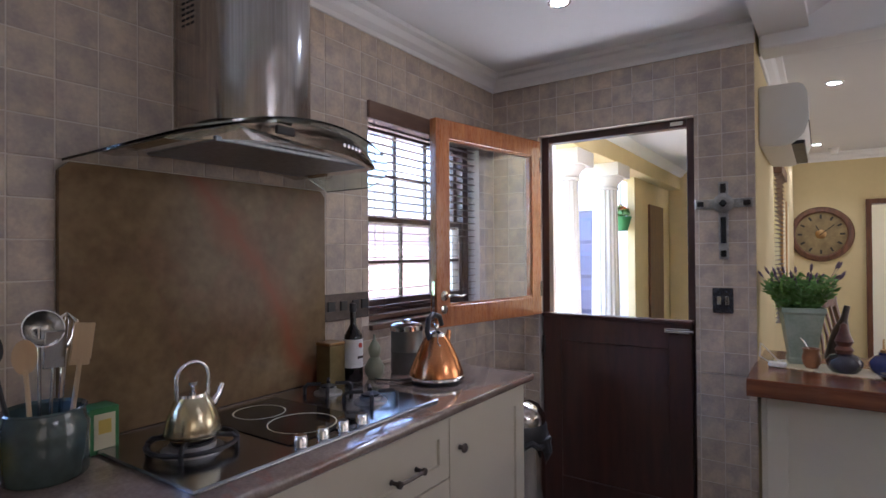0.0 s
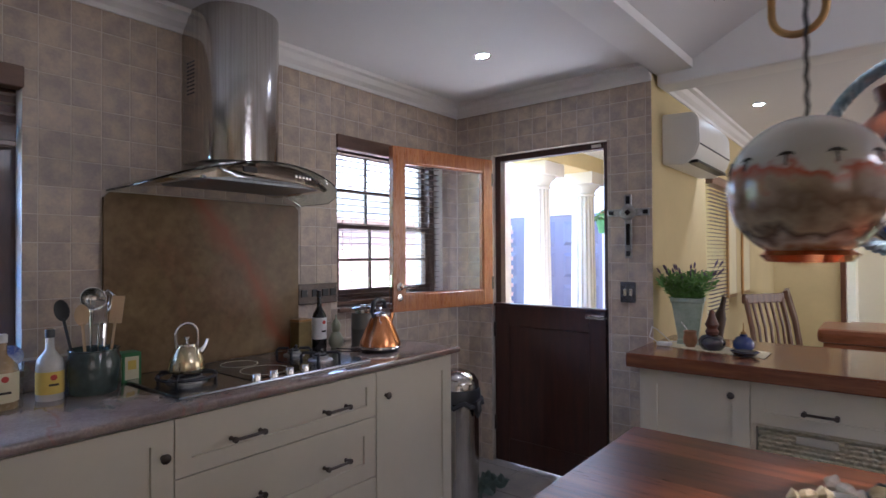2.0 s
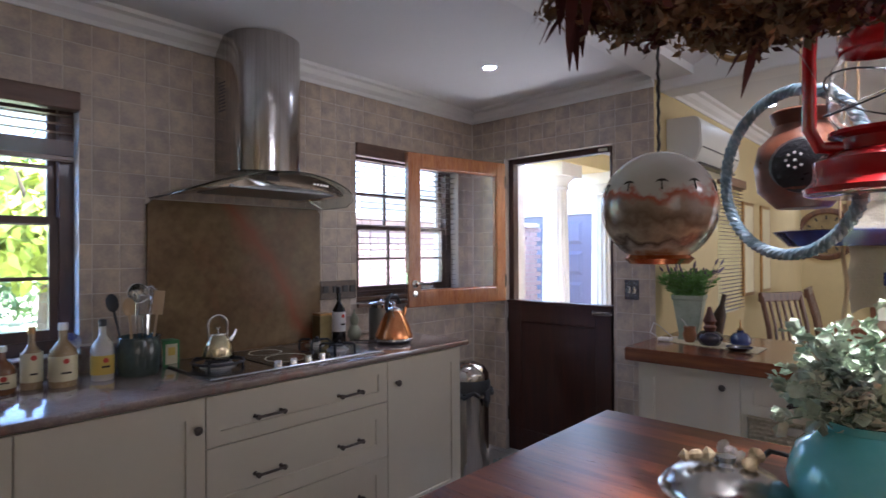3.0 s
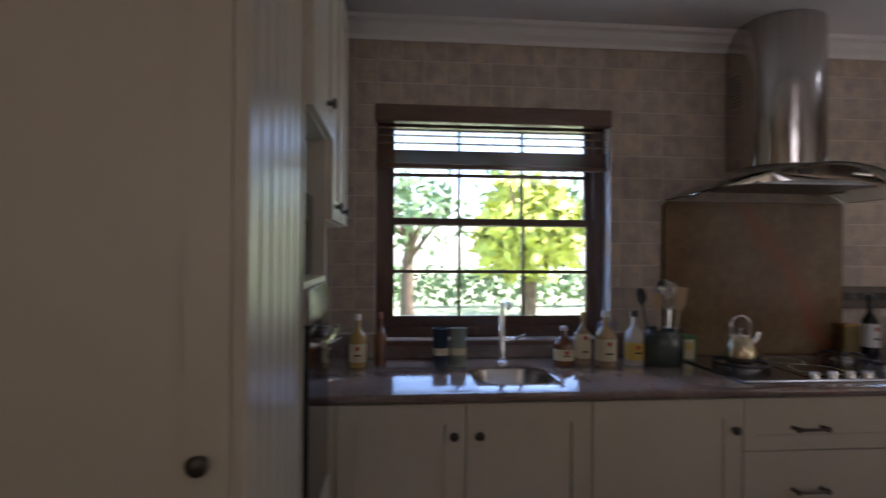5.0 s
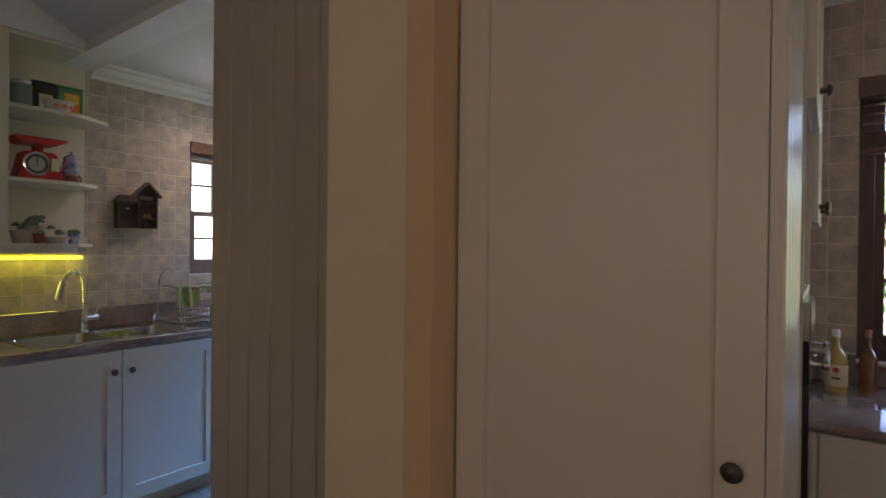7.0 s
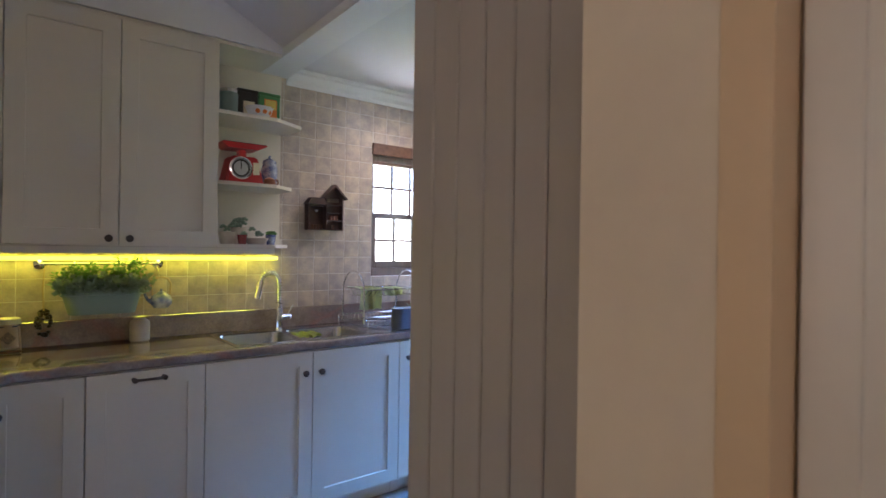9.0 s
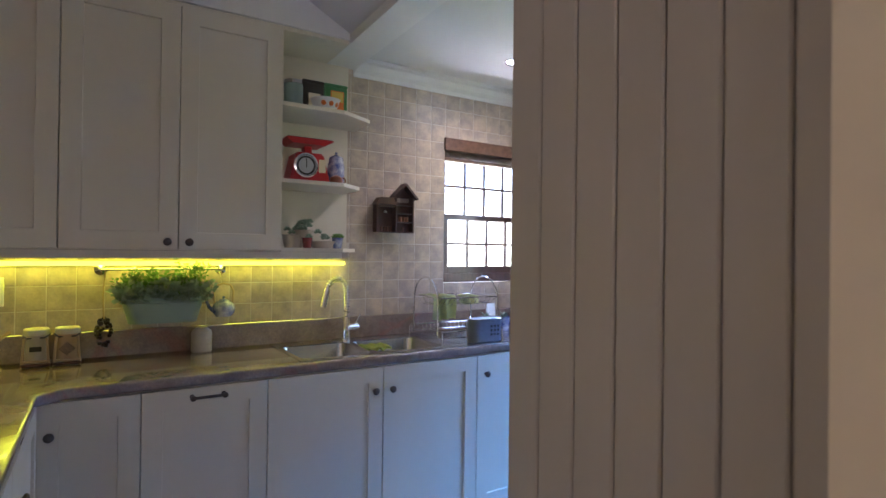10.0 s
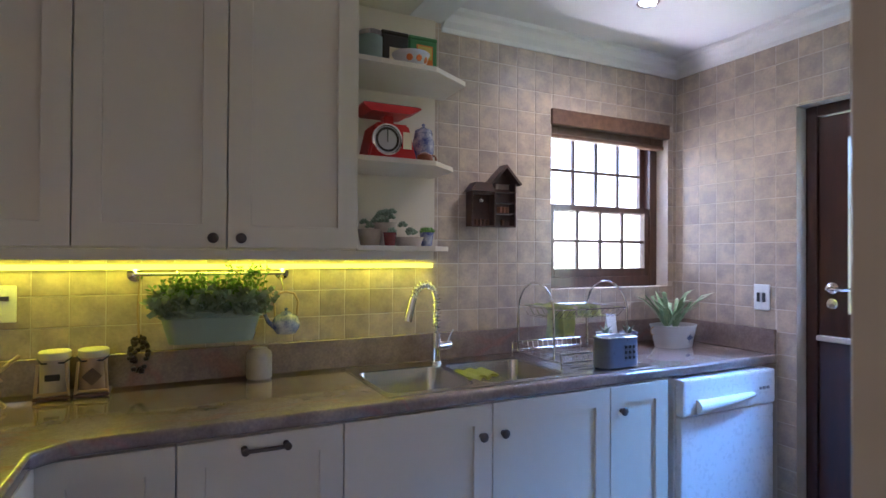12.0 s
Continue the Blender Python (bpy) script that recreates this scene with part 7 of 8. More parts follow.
part("flap_line", box(B(), 0.783, 4.56, 2.055, 0.792, 5.30, 2.062), BPLAS, e, "dark flap line")
cm = Matrix.Translation((0.83, 8.70, 1.62)) @ Matrix.Rotation(radians(90), 4, "X")
e = turned("wall_clock", "large round clock with a dark wooden rim", "clock", 0.83, 8.699, 1.62, [])
part("rim", lathe(B(), [(0.235, 0.0), (0.295, 0.0), (0.30, 0.015), (0.285, 0.035), (0.25, 0.04), (0.235, 0.025)], n=48, m=cm), CHAIRW, e, smooth=True)
FACEM = mat("aged_clock_face", (0.28, 0.21, 0.09), 0.4, color2=(0.16, 0.11, 0.05), scale=9)
part("dial", lathe(B(), [(0, 0.01), (0.235, 0.01), (0.24, 0.002)], n=48, m=cm), FACEM, e)
for k in range(12):
    part("numeral", box(B(), -0.010, 0.17, 0.010, 0.010, 0.215, 0.013, 0, cm @ Matrix.Rotation(k * math.pi / 6, 4, "Z")), INK, e)
part("clock_hand", box(B(), -0.005, -0.02, 0.014, 0.005, 0.11, 0.017, 0, cm @ Matrix.Rotation(radians(25), 4, "Z")), INK, e)
part("clock_hand", box(B(), -0.004, -0.02, 0.018, 0.004, 0.16, 0.021, 0, cm @ Matrix.Rotation(radians(-50), 4, "Z")), INK, e)
part("centre_ornament", lathe(B(), [(0, 0.013), (0.05, 0.013), (0.045, 0.017), (0, 0.018)], n=20, m=cm), BRASS, e, smooth=True)
e = thing("door_3", "dark wooden frame round the open doorway to the next room", "door frame", (1.66, 8.7, 0))
tagged(e, kind="structure")
for q in ((1.22, 1.27, 0, 1.98), (2.05, 2.10, 0, 1.98), (1.27, 2.05, 1.93, 1.98)):
    part("jamb", box(B(), q[0], 8.67, q[2], q[1], 8.91, q[3] - 0.001, 0.003), CHAIRW, e)
e = thing("blind_dining", "brown wooden blind over the dining room side window", "blind", (0.585, 5.85, 0.95))
for k in range(34):
    part("slat", box(B(), 0.583, 5.56, 0.97 + k * 0.029, 0.612, 6.14, 0.973 + k * 0.029, 0, Matrix.Identity(4)), BLIND, e)
part("head_box", box(B(), 0.581, 5.54, 1.94, 0.63, 6.16, 2.01, 0.004), BLIND, e)
for y, h_ in ((6.35, 0.30), (6.95, 0.34)):
    e = thing("framed_picture", "narrow pale picture in a thin gilt frame", "picture", (0.58, y, 1.3))
    part("frame", box(B(), 0.581, y - 0.16, 1.05, 0.60, y + 0.16, 1.85, 0.003), BRASS, e)
    part("picture", box(B(), 0.5995, y - 0.13, 1.08, 0.602, y + 0.13, 1.82), PAPER, e)


def dining_chair(m):
    e = thing("dining_chair", "dark wooden dining chair with a tall slatted back", "chair", (0, 0, 0), local=True, group="chairs round the dining table")
    for x in (-0.2, 0.2):
        for y in (-0.2, 0.2):
            part("leg", tube(B(), [(x, y, 0), (x * 0.98, y, 0.44)], [0.018, 0.022], 8), CHAIRW, e, smooth=True)
    part("seat", box(B(), -0.23, -0.23, 0.43, 0.23, 0.23, 0.47, 0.012), CHAIRW, e)
    for x in (-0.21, 0.21):
        part("back_post", tube(B(), [(x, 0.21, 0.46), (x, 0.26, 0.8), (x, 0.33, 1.08)], 0.02, 8), CHAIRW, e, smooth=True)
    for k in range(5):
        x = -0.14 + k * 0.07
        part("back_slat", tube(B(), [(x, 0.215, 0.47), (x, 0.255, 0.8), (x, 0.32, 1.04)], 0.012, 6), CHAIRW, e)
    part("top_rail", box(B(), -0.23, 0.305, 1.0, 0.23, 0.345, 1.08, 0.01), CHAIRW, e)
    e.matrix_basis = m
    return e


ch = dining_chair(pose(1.08, 6.35, 0, 0, 0, 60))
copy_thing(ch, pose(1.20, 7.3, 0, 0, 0, 95))
copy_thing(ch, pose(2.1, 6.1, 0, 0, 0, 200))
e = thing("dining_table", "reddish wooden dining table with a carved edge", "table", (1.9, 6.9, 0))
part("tabletop", box(B(), 1.35, 6.45, 0.74, 2.9, 7.6, 0.78, 0.012), TABLEW, e)
for x in (1.45, 2.8):
    for y in (6.55, 7.5):
        part("leg", lathe(B(), [(0.03, 0), (0.035, 0.1), (0.025, 0.15), (0.04, 0.5), (0.045, 0.74), (0, 0.74)], (x, y, 0), 14), CHAIRW, e, smooth=True)
e = thing("carved_chest", "orange brown carved wooden chest", "chest", (1.65, 5.6, 0))
part("box", box(B(), 1.30, 5.35, 0, 2.1, 5.8, 0.86, 0.01), TABLEW, e)
part("lid", box(B(), 1.27, 5.32, 0.861, 2.13, 5.83, 0.95, 0.03), TABLEW, e)
e = thing("smoke_detector", "small white ceiling detector", "detector", (0.95, 8.3, TOP))
part("case", lathe(B(), [(0, -0.07), (0.03, -0.07), (0.035, -0.03), (0.05, -0.02), (0.05, -0.001)], (0.95, 8.35, TOP), 18), WPLAS, e, smooth=True)
e = thing("far_cupboard", "tall cream built in cupboard in the next room", "cabinet", (1.7, 10.5, 0))
part("body", box(B(), 1.3, 10.3, 0, 2.6, 10.69, 2.2, 0.004), CAB, e)
for k in range(2):
    part("door", box(B(), 1.32 + k * 0.64, 10.275, 0.08, 1.94 + k * 0.64, 10.298, 2.15, 0.004), CAB, e)

# ---- scullery counter things ----
STAND["up"] = 0.0
e = thing("hanging_rail", "steel rail on the tiles under the wall cabinets", "rail", (1.35, YS, 1.335))
part("bar", tube(B(), [(1.60, YS + 0.06, 1.337), (1.10, YS + 0.06, 1.337)], 0.006, 10), CHROME, e, smooth=True)
for x in (1.60, 1.10):
    part("rose", lathe(B(), [(0.026, 0), (0.026, 0.006), (0.010, 0.012), (0.009, 0.06), (0, 0.062)], n=18, m=face((x, YS, 1.337), (0, 1, 0)) @ Matrix.Rotation(radians(-90), 4, "X")), CHROME, e, smooth=True)
e = thing("planter_trough", "sage green metal trough of grey green herbs hanging on the rail", "planter", (1.355, YS + 0.09, 1.1))
bm = B()
A = [(x, y) for x, y in rrect(1.185, 1.525, YS + 0.02, YS + 0.14, 0.05, 5)]
Bq = [(x, y) for x, y in rrect(1.215, 1.495, YS + 0.035, YS + 0.125, 0.045, 5)]
hi = [bm.verts.new((x, y, 1.208)) for x, y in A]
lo = [bm.verts.new((x, y, 1.097)) for x, y in Bq]
bm.faces.new(lo)
bm.faces.new([bm.verts.new((x, y, 1.195)) for x, y in A])
for k in range(len(A)):
    bm.faces.new([lo[k], lo[(k + 1) % len(A)], hi[(k + 1) % len(A)], hi[k]])
for z, q in ((1.209, 0.005), (1.188, 0.003)):
    tube(bm, [(x, y, z) for x, y in A], q, 6, closed=True)
part("trough", bm, SAGE, e, smooth=True)
for x in (1.24, 1.47):
    part("hook", tube(B(), [(x, YS + 0.03, 1.21), (x, YS + 0.045, 1.33), (x, YS + 0.06, 1.347), (x, YS + 0.07, 1.335)], 0.003, 6), CHROME, e, "steel hook")
bm, bm2, rng = B(), B(), random.Random(41)
for k in range(8):
    stems(bm, (1.22 + k * 0.04, YS + 0.08, 1.20), 13, (0.19, 0.11, 0.17, 0.10, 0.12, 0.13, 0.12, 0.11)[k], 0.055, 0.021, rng, 0.45, step=10)
    stems(bm2, (1.20 + k * 0.044, YS + 0.115, 1.19), 9, 0.085, 0.07, 0.032, rng, 0.75)
part("green_foliage", bm, LEAF1, e, kind="stuff")
part("grey_foliage", bm2, LEAF2, e, kind="stuff")
e = thing("garlic_string", "string of dark dried berries hanging from the rail", "ornament", (1.585, YS + 0.06, 1.0))
bm = B()
rng = random.Random(43)
for k in range(46):
    a, z = rng.uniform(0, 6.28), rng.uniform(1.0, 1.125)
    r_ = 0.028 * math.sin(math.pi * (z - 0.985) / 0.16)
    lathe(bm, [(0, -0.009), (0.007, -0.006), (0.0095, 0), (0.007, 0.006), (0, 0.009)], (1.585 + r_ * math.cos(a), YS + 0.058 + r_ * math.sin(a), z), 8)
part("berry_cluster", bm, mat("black_berries", (0.035, 0.02, 0.02), 0.3, var=0.4), e, smooth=True, kind="stuff")
part("string", tube(B(), [(1.585, YS + 0.058, 1.12), (1.59, YS + 0.06, 1.22), (1.583, YS + 0.06, 1.335)], [0.004, 0.003, 0.0025], 6), STRAW, e)
e = thing("hanging_teapot", "blue and white china teapot with cane handle on the rail", "teapot", (1.10, YS + 0.075, 1.1))
tx, ty, tz = 1.095, YS + 0.075, 1.110
part("pot", lathe(B(), [(0, 0), (0.035, 0), (0.05, 0.02), (0.053, 0.04), (0.042, 0.065), (0.022, 0.075), (0.02, 0.08), (0.005, 0.085), (0.007, 0.095), (0, 0.098)], (tx, ty, tz), 28), BLUEW, e, smooth=True)
part("spout", tube(B(), [(tx + 0.045, ty, tz + 0.03), (tx + 0.065, ty, tz + 0.045), (tx + 0.078, ty, tz + 0.075)], [0.012, 0.008, 0.006], 10), BLUEW, e, smooth=True)
part("cane_handle", tube(B(), [(tx + 0.04, ty, tz + 0.06), (tx + 0.045, ty, tz + 0.12), (tx + 0.03, ty, tz + 0.15), (tx, ty, tz + 0.158), (tx - 0.03, ty, tz + 0.15), (tx - 0.045, ty, tz + 0.12), (tx - 0.04, ty, tz + 0.06)], 0.0045, 8), STRAW, e, smooth=True)
part("hook", tube(B(), [(tx + 0.01, ty, tz + 0.155), (tx + 0.02, YS + 0.05, tz + 0.225), (tx + 0.02, YS + 0.065, tz + 0.236)], 0.0025, 6), CHROME, e)
STAND["up"] = SINK
turned("candle_jar", "pale marbled stone candle jar on the granite", "jar", 1.19, -2.935, Z, [("jar", [(0, 0), (0.042, 0), (0.046, 0.004), (0.046, 0.085), (0.042, 0.10), (0.030, 0.108), (0.028, 0.114), (0, 0.114)], CLAY, "")])
for x, lb, m in ((1.82, "coffee jar in a pale bamboo frame with a white lid", CLAY), (1.714, "tea jar in a bamboo frame with a dark diamond pattern", STRAW)):
    e = turned("storage_jar", lb, "jar", x, -2.925, Z, [
        ("jar", [(0, 0.01), (0.036, 0.01), (0.04, 0.02), (0.04, 0.125), (0, 0.125)], m, ""),
        ("lid", [(0.042, 0.124), (0.045, 0.13), (0.045, 0.147), (0.04, 0.151), (0, 0.153)], PAPER, "")])
    for s in (-1, 1):
        part("post", tube(B(), [(x + s * 0.045, -2.88, Z), (x + s * 0.037, -2.88, Z + 0.115)], 0.005, 6), STRAW, e)
    part("crosspiece", tube(B(), [(x - 0.045, -2.878, Z + 0.02), (x + 0.045, -2.878, Z + 0.02)], 0.005, 6), STRAW, e)
    part("wire_clip", tube(B(), [(x - 0.046, -2.925, Z + 0.125), (x - 0.03, -2.89, Z + 0.115), (x + 0.03, -2.89, Z + 0.115), (x + 0.046, -2.925, Z + 0.125)], 0.003, 6), IRON, e)
    part("base", box(B(), x - 0.05, -2.972, Z + 0.001, x + 0.05, -2.872, Z + 0.012, 0.003), CHAIRW, e, "dark wooden base")
    if m is STRAW:
        for k in range(3):
            s = 0.026 - k * 0.008
            part("diamond", tube(B(), [(x - s, -2.883, Z + 0.065), (x, -2.883, Z + 0.065 + s), (x + s, -2.883, Z + 0.065), (x, -2.883, Z + 0.065 - s)], 0.0018, 5, closed=True), INK, e, "dark diamond pattern")
    else:
        part("print", box(B(), x - 0.02, -2.886, Z + 0.06, x + 0.02, -2.883, Z + 0.08, 0.001), INK, e, "dark printed mark")
STAND["up"] = 0.0
e = thing("plug_socket", "white plug socket with a switch on the tiles", "socket", (1.97, YS, 1.26))
part("plate", box(B(), 1.935, YS + 0.001, 1.185, 2.03, YS + 0.009, 1.305, 0.003), WHITE, e)
part("switch", box(B(), 1.955, YS + 0.008, 1.255, 1.98, YS + 0.014, 1.27, 0.001), BPLAS, e)
STAND["up"] = SINK
e = thing("bamboo_rack", "small crossed pale bamboo rack on the counter", "rack", (1.98, -2.8, Z))
for a, b in (((1.90, -2.86, Z + 0.15), (2.05, -2.72, Z + 0.01)), ((1.92, -2.80, Z + 0.01), (2.07, -2.88, Z + 0.15)), ((1.92, -2.76, Z + 0.10), (2.06, -2.66, Z + 0.01))):
    part("stick", tube(B(), [a, b], 0.006, 6), STRAW, e)

# dish rack
e = thing("dish_rack", "two tier chrome wire dish rack standing on the drainer", "dish rack", (-0.1, -2.74, 0.905))
rx0, rx1, ry0, ry1 = -0.33, 0.07, -2.93, -2.57
z0_, z1_ = 0.925, 1.105
bm = B()
for z, a, b, c, d in ((z0_, rx0, rx1, ry0, ry1), (z0_ + 0.035, rx0, rx1, ry0, ry1)):
    tube(bm, [(a, c, z), (b, c, z), (b, d, z), (a, d, z)], 0.003, 6, closed=True)
for k in range(15):
    x = rx0 + (rx1 - rx0) * k / 14
    tube(bm, [(x, ry0, z0_ + 0.035), (x, ry0 + 0.01, z0_), (x, ry1 - 0.01, z0_), (x, ry1, z0_ + 0.035)], 0.0018, 5)
for x in (rx0, rx1):
    for y in (ry0, ry1):
        tube(bm, [(x, y, 0.904), (x, y, z0_ + 0.03)], 0.0035, 6)
part("lower_tray", bm, CHROME, e, smooth=True)
bm = B()
tube(bm, [(rx0 + 0.02, ry0 + 0.06, z1_ + 0.03), (rx1 - 0.02, ry0 + 0.06, z1_ + 0.03), (rx1 - 0.02, ry1 - 0.04, z1_ + 0.03), (rx0 + 0.02, ry1 - 0.04, z1_ + 0.03)], 0.003, 6, closed=True)
for k in range(13):
    x = rx0 + 0.02 + (rx1 - rx0 - 0.04) * k / 12
    tube(bm, [(x, ry0 + 0.06, z1_ + 0.03), (x, ry0 + 0.10, z1_ - 0.01), (x, ry1 - 0.08, z1_ - 0.01), (x, ry1 - 0.04, z1_ + 0.03)], 0.0018, 5)
part("upper_tray", bm, CHROME, e, smooth=True)
for x in (rx0, rx1):
    part("hoop", tube(B(), [(x, ry0 + 0.05, z0_), (x, ry0 + 0.05, 1.115)] + arc((x, (ry0 + ry1) / 2, 1.115), (ry1 - ry0) / 2 - 0.05, 180, 0, 14, (0, 1, 0))[1:] + [(x, ry1 - 0.05, z0_)], 0.005, 8), CHROME, e, "tall chrome side hoop", smooth=True)
e = thing("cutlery_holder", "dark steel perforated cutlery holder on the dish rack", "cutlery holder", (-0.25, -2.52, 0.93))
pts = rrect(-0.27, -0.07, -2.565, -2.475, 0.04, 6)
part("cup", prism(B(), pts, 2, 0.908, 1.03), mat("gunmetal", (0.16, 0.18, 0.24), 0.3, 0.2, var=0.2), e)
part("rim", tube(B(), [(x, y, 1.03) for x, y in pts], 0.0035, 6, closed=True), CHROME, e, smooth=True)
# the cup is solid; this dark plate stands for the shade inside it
part("opening", prism(B(), rrect(-0.263, -0.077, -2.558, -2.482, 0.035, 6), 2, 1.0302, 1.0315), BPLAS, e, "dark plate for the shade inside the top")
# no holes are cut: dark squares give the shade inside them
for i in range(3):
    for j in range(3):
        part("hole", box(B(), -0.232 + i * 0.022, -2.477, 0.94 + j * 0.022, -0.222 + i * 0.022, -2.4715, 0.952 + j * 0.022, 0.001), BPLAS, e, "dark square for the shade in a hole")


def drape(name, label, x0, x1, y0, y1, z, drop, m, seed):
    e = thing(name, label, "cloth", ((x0 + x1) / 2, y1, z))
    bm = B()
    n1, n2 = 14, 18
    rows_ = []
    for i in range(n1 + 1):
        x = x0 + (x1 - x0) * i / n1
        row = []
        for j in range(n2 + 1):
            t = j / n2
            if t < 0.45:
                y, zz = y0 + (y1 - y0) * t / 0.45, z + 0.004 * math.sin(i + seed)
            else:
                q = (t - 0.45) / 0.55
                y, zz = y1 + 0.012 + 0.010 * math.sin(i * 0.9 + seed + q * 2), z - drop * q + 0.004 * math.sin(i)
            row.append(bm.verts.new((x + 0.012 * t * math.sin(i * 0.5), y, zz)))
        rows_.append(row)
    for i in range(n1):
        for j in range(n2):
            bm.faces.new([rows_[i][j], rows_[i + 1][j], rows_[i + 1][j + 1], rows_[i][j + 1]])
    bmesh.ops.solidify(bm, geom=bm.faces[:], thickness=0.004)
    part("fabric", bm, m, e, smooth=True)


drape("dish_towel", "yellow and grey checked dish towel draped on the rack", -0.09, 0.055, -2.86, -2.70, z1_ + 0.036, 0.13, CLOTH, 1)
drape("dish_towel", "crumpled yellow checked cloth on the upper rack", -0.27, -0.14, -2.77, -2.72, z1_ + 0.034, 0.05, CLOTH, 4)
drape("sink_cloth", "yellow green cloth hanging over the sink divider", 0.36, 0.485, -2.72, -2.60, 0.907, 0.012, SPONGE, 2)
e = thing("lavender_tub", "white metal tub of spider plant in the corner", "plant", (-0.83, -2.80, Z))
bm = lathe(B(), [(0, 0), (0.085, 0), (0.105, 0.10), (0.11, 0.11), (0.104, 0.112), (0.10, 0.09), (0, 0.085)], (0, 0, 0), 32, m=Matrix.Translation((-0.83, -2.80, Z)) @ Matrix.Diagonal((1.25, 0.85, 1, 1)))
part("tub", bm, mat("white_painted_tin", (0.62, 0.61, 0.58), 0.4, var=0.08), e, smooth=True)
for s in (-1, 1):
    part("handle", tube(B(), arc((-0.83 + s * 0.14, -2.80, Z + 0.085), 0.02, -90, 90, 8, (s, 0, 0)), 0.003, 6), STRAW, e)
bm = B()
for k in range(7):
    long_leaves(bm, (-0.83, -2.713, Z + 0.055), 1, 0.001, 0.001, random.Random(k))
tube(bm, [(-0.83, -2.705, Z + 0.03), (-0.83, -2.699, Z + 0.075)], 0.0015, 5)
for k in range(6):
    a = radians(30 + k * 24)
    tube(bm, [(-0.83, -2.704, Z + 0.045), (-0.83 + 0.025 * math.cos(a), -2.70, Z + 0.045 + 0.022 * math.sin(a))], 0.0025, 4)
part("painted_sprig", bm, mat("blue_paint", (0.10, 0.13, 0.22), 0.5), e, "blue painted sprig")
bm = B()
rng = random.Random(51)
for k in range(4):
    long_leaves(bm, (-0.86 + 0.03 * k, -2.81 + 0.02 * (k % 2), Z + 0.09), 9, 0.19, 0.014, rng, 0.95)
part("leaves", bm, mat("striped_leaf", (0.14, 0.26, 0.12), 0.5, color2=(0.35, 0.45, 0.25), scale=20), e)
for x, y, lb in ((-0.43, -2.86, "small white pot of cactus by the wall"), (-0.55, -2.83, "small blue and white pot of succulents by the wall")):
    e = thing("small_plant_pot", lb, "plant", (x, y, Z))
    part("pot", lathe(B(), [(0, 0), (0.032, 0), (0.045, 0.08), (0.048, 0.085), (0.043, 0.085), (0.04, 0.07), (0, 0.07)], (x, y, Z), 22), BLUEW if x < -0.5 else WHITE, e, smooth=True)
    bm = B()
    long_leaves(bm, (x, y, Z + 0.07), 12, 0.05, 0.008, random.Random(7), 0.8)
    long_leaves(bm, (x, y, Z + 0.07), 8, 0.035, 0.008, random.Random(8), 1.2)
    part("leaves", bm, LEAF2, e)
e = thing("card_holder", "white folded card standing behind the pots", "card", (-0.50, -2.88, Z))
part("card", prism(B(), [(-2.92, Z), (-2.86, Z), (-2.888, Z + 0.165)], 0, -0.52, -0.46), WHITE, e)

STAND["up"] = 0.0

# ---- things on the open shelves ----
S1, S2, S3 = 1.443, 1.763, 2.118
YF = -2.79
e = thing("kitchen_scale", "red kitchen scale with a round dial and a flat pan", "scale", (0.735, YF, S2))
bm = prism(B(), [(0.835, S2), (0.625, S2), (0.665, S2 + 0.15), (0.80, S2 + 0.15)], 1, YF - 0.10, YF + 0.035)
bmesh.ops.bevel(bm, geom=bm.edges[:], offset=0.008, segments=2, affect="EDGES")
REDS = mat("red_scale_paint", (0.50, 0.02, 0.02), 0.35, var=0.12)
part("body", bm, REDS, e)
R = face((0.755, YF + 0.035, S2 + 0.085), (0, 1, 0)) @ Matrix.Rotation(radians(-90), 4, "X")
part("dial", lathe(B(), [(0, 0.004), (0.052, 0.004), (0.054, 0.0)], n=32, m=R), mat("grey_dial", (0.42, 0.42, 0.42), 0.4, var=0.05), e)
part("dial_rim", lathe(B(), [(0.050, 0.003), (0.054, 0.010), (0.060, 0.008), (0.061, 0.0)], n=32, m=R), CHROME, e, smooth=True)
part("dial_ring", lathe(B(), [(0.038, 0.0045), (0.039, 0.0055), (0.046, 0.0055), (0.047, 0.0045)], n=32, m=R), INK, e, "dark ring of dial marks")
part("needle", box(B(), -0.002, 0.006, -0.01, 0.002, 0.0075, 0.04, 0, face((0.755, YF + 0.035, S2 + 0.085), (0, 1, 0))), INK, e)
part("tag", box(B(), 0.655, YF + 0.0355, S2 + 0.055, 0.69, YF + 0.038, S2 + 0.12, 0.0008), PAPER, e, "white card tag")
part("neck", box(B(), 0.71, YF - 0.06, S2 + 0.15, 0.75, YF - 0.01, S2 + 0.19, 0.004), REDS, e)
part("pan", prism(B(), [(0.85, S2 + 0.21), (0.82, S2 + 0.19), (0.66, S2 + 0.19), (0.62, S2 + 0.213), (0.615, S2 + 0.213), (0.615, S2 + 0.219), (0.85, S2 + 0.219)], 1, YF - 0.10, YF + 0.04), REDS, e)
part("pan_lining", box(B(), 0.62, YF - 0.095, S2 + 0.2195, 0.845, YF + 0.035, S2 + 0.223, 0.001), IRON, e, "dark pan top")
e = turned("ginger_jar", "blue and white china jar with a lid", "jar", 0.575, YF - 0.03, S2, [
    ("jar", [(0, 0), (0.032, 0), (0.04, 0.02), (0.044, 0.10), (0.036, 0.135), (0, 0.137)], BLUEW, ""), ("lid", [(0.038, 0.136), (0.034, 0.15), (0.015, 0.16), (0.005, 0.165), (0.008, 0.175), (0, 0.18)], BLUEW, "")])
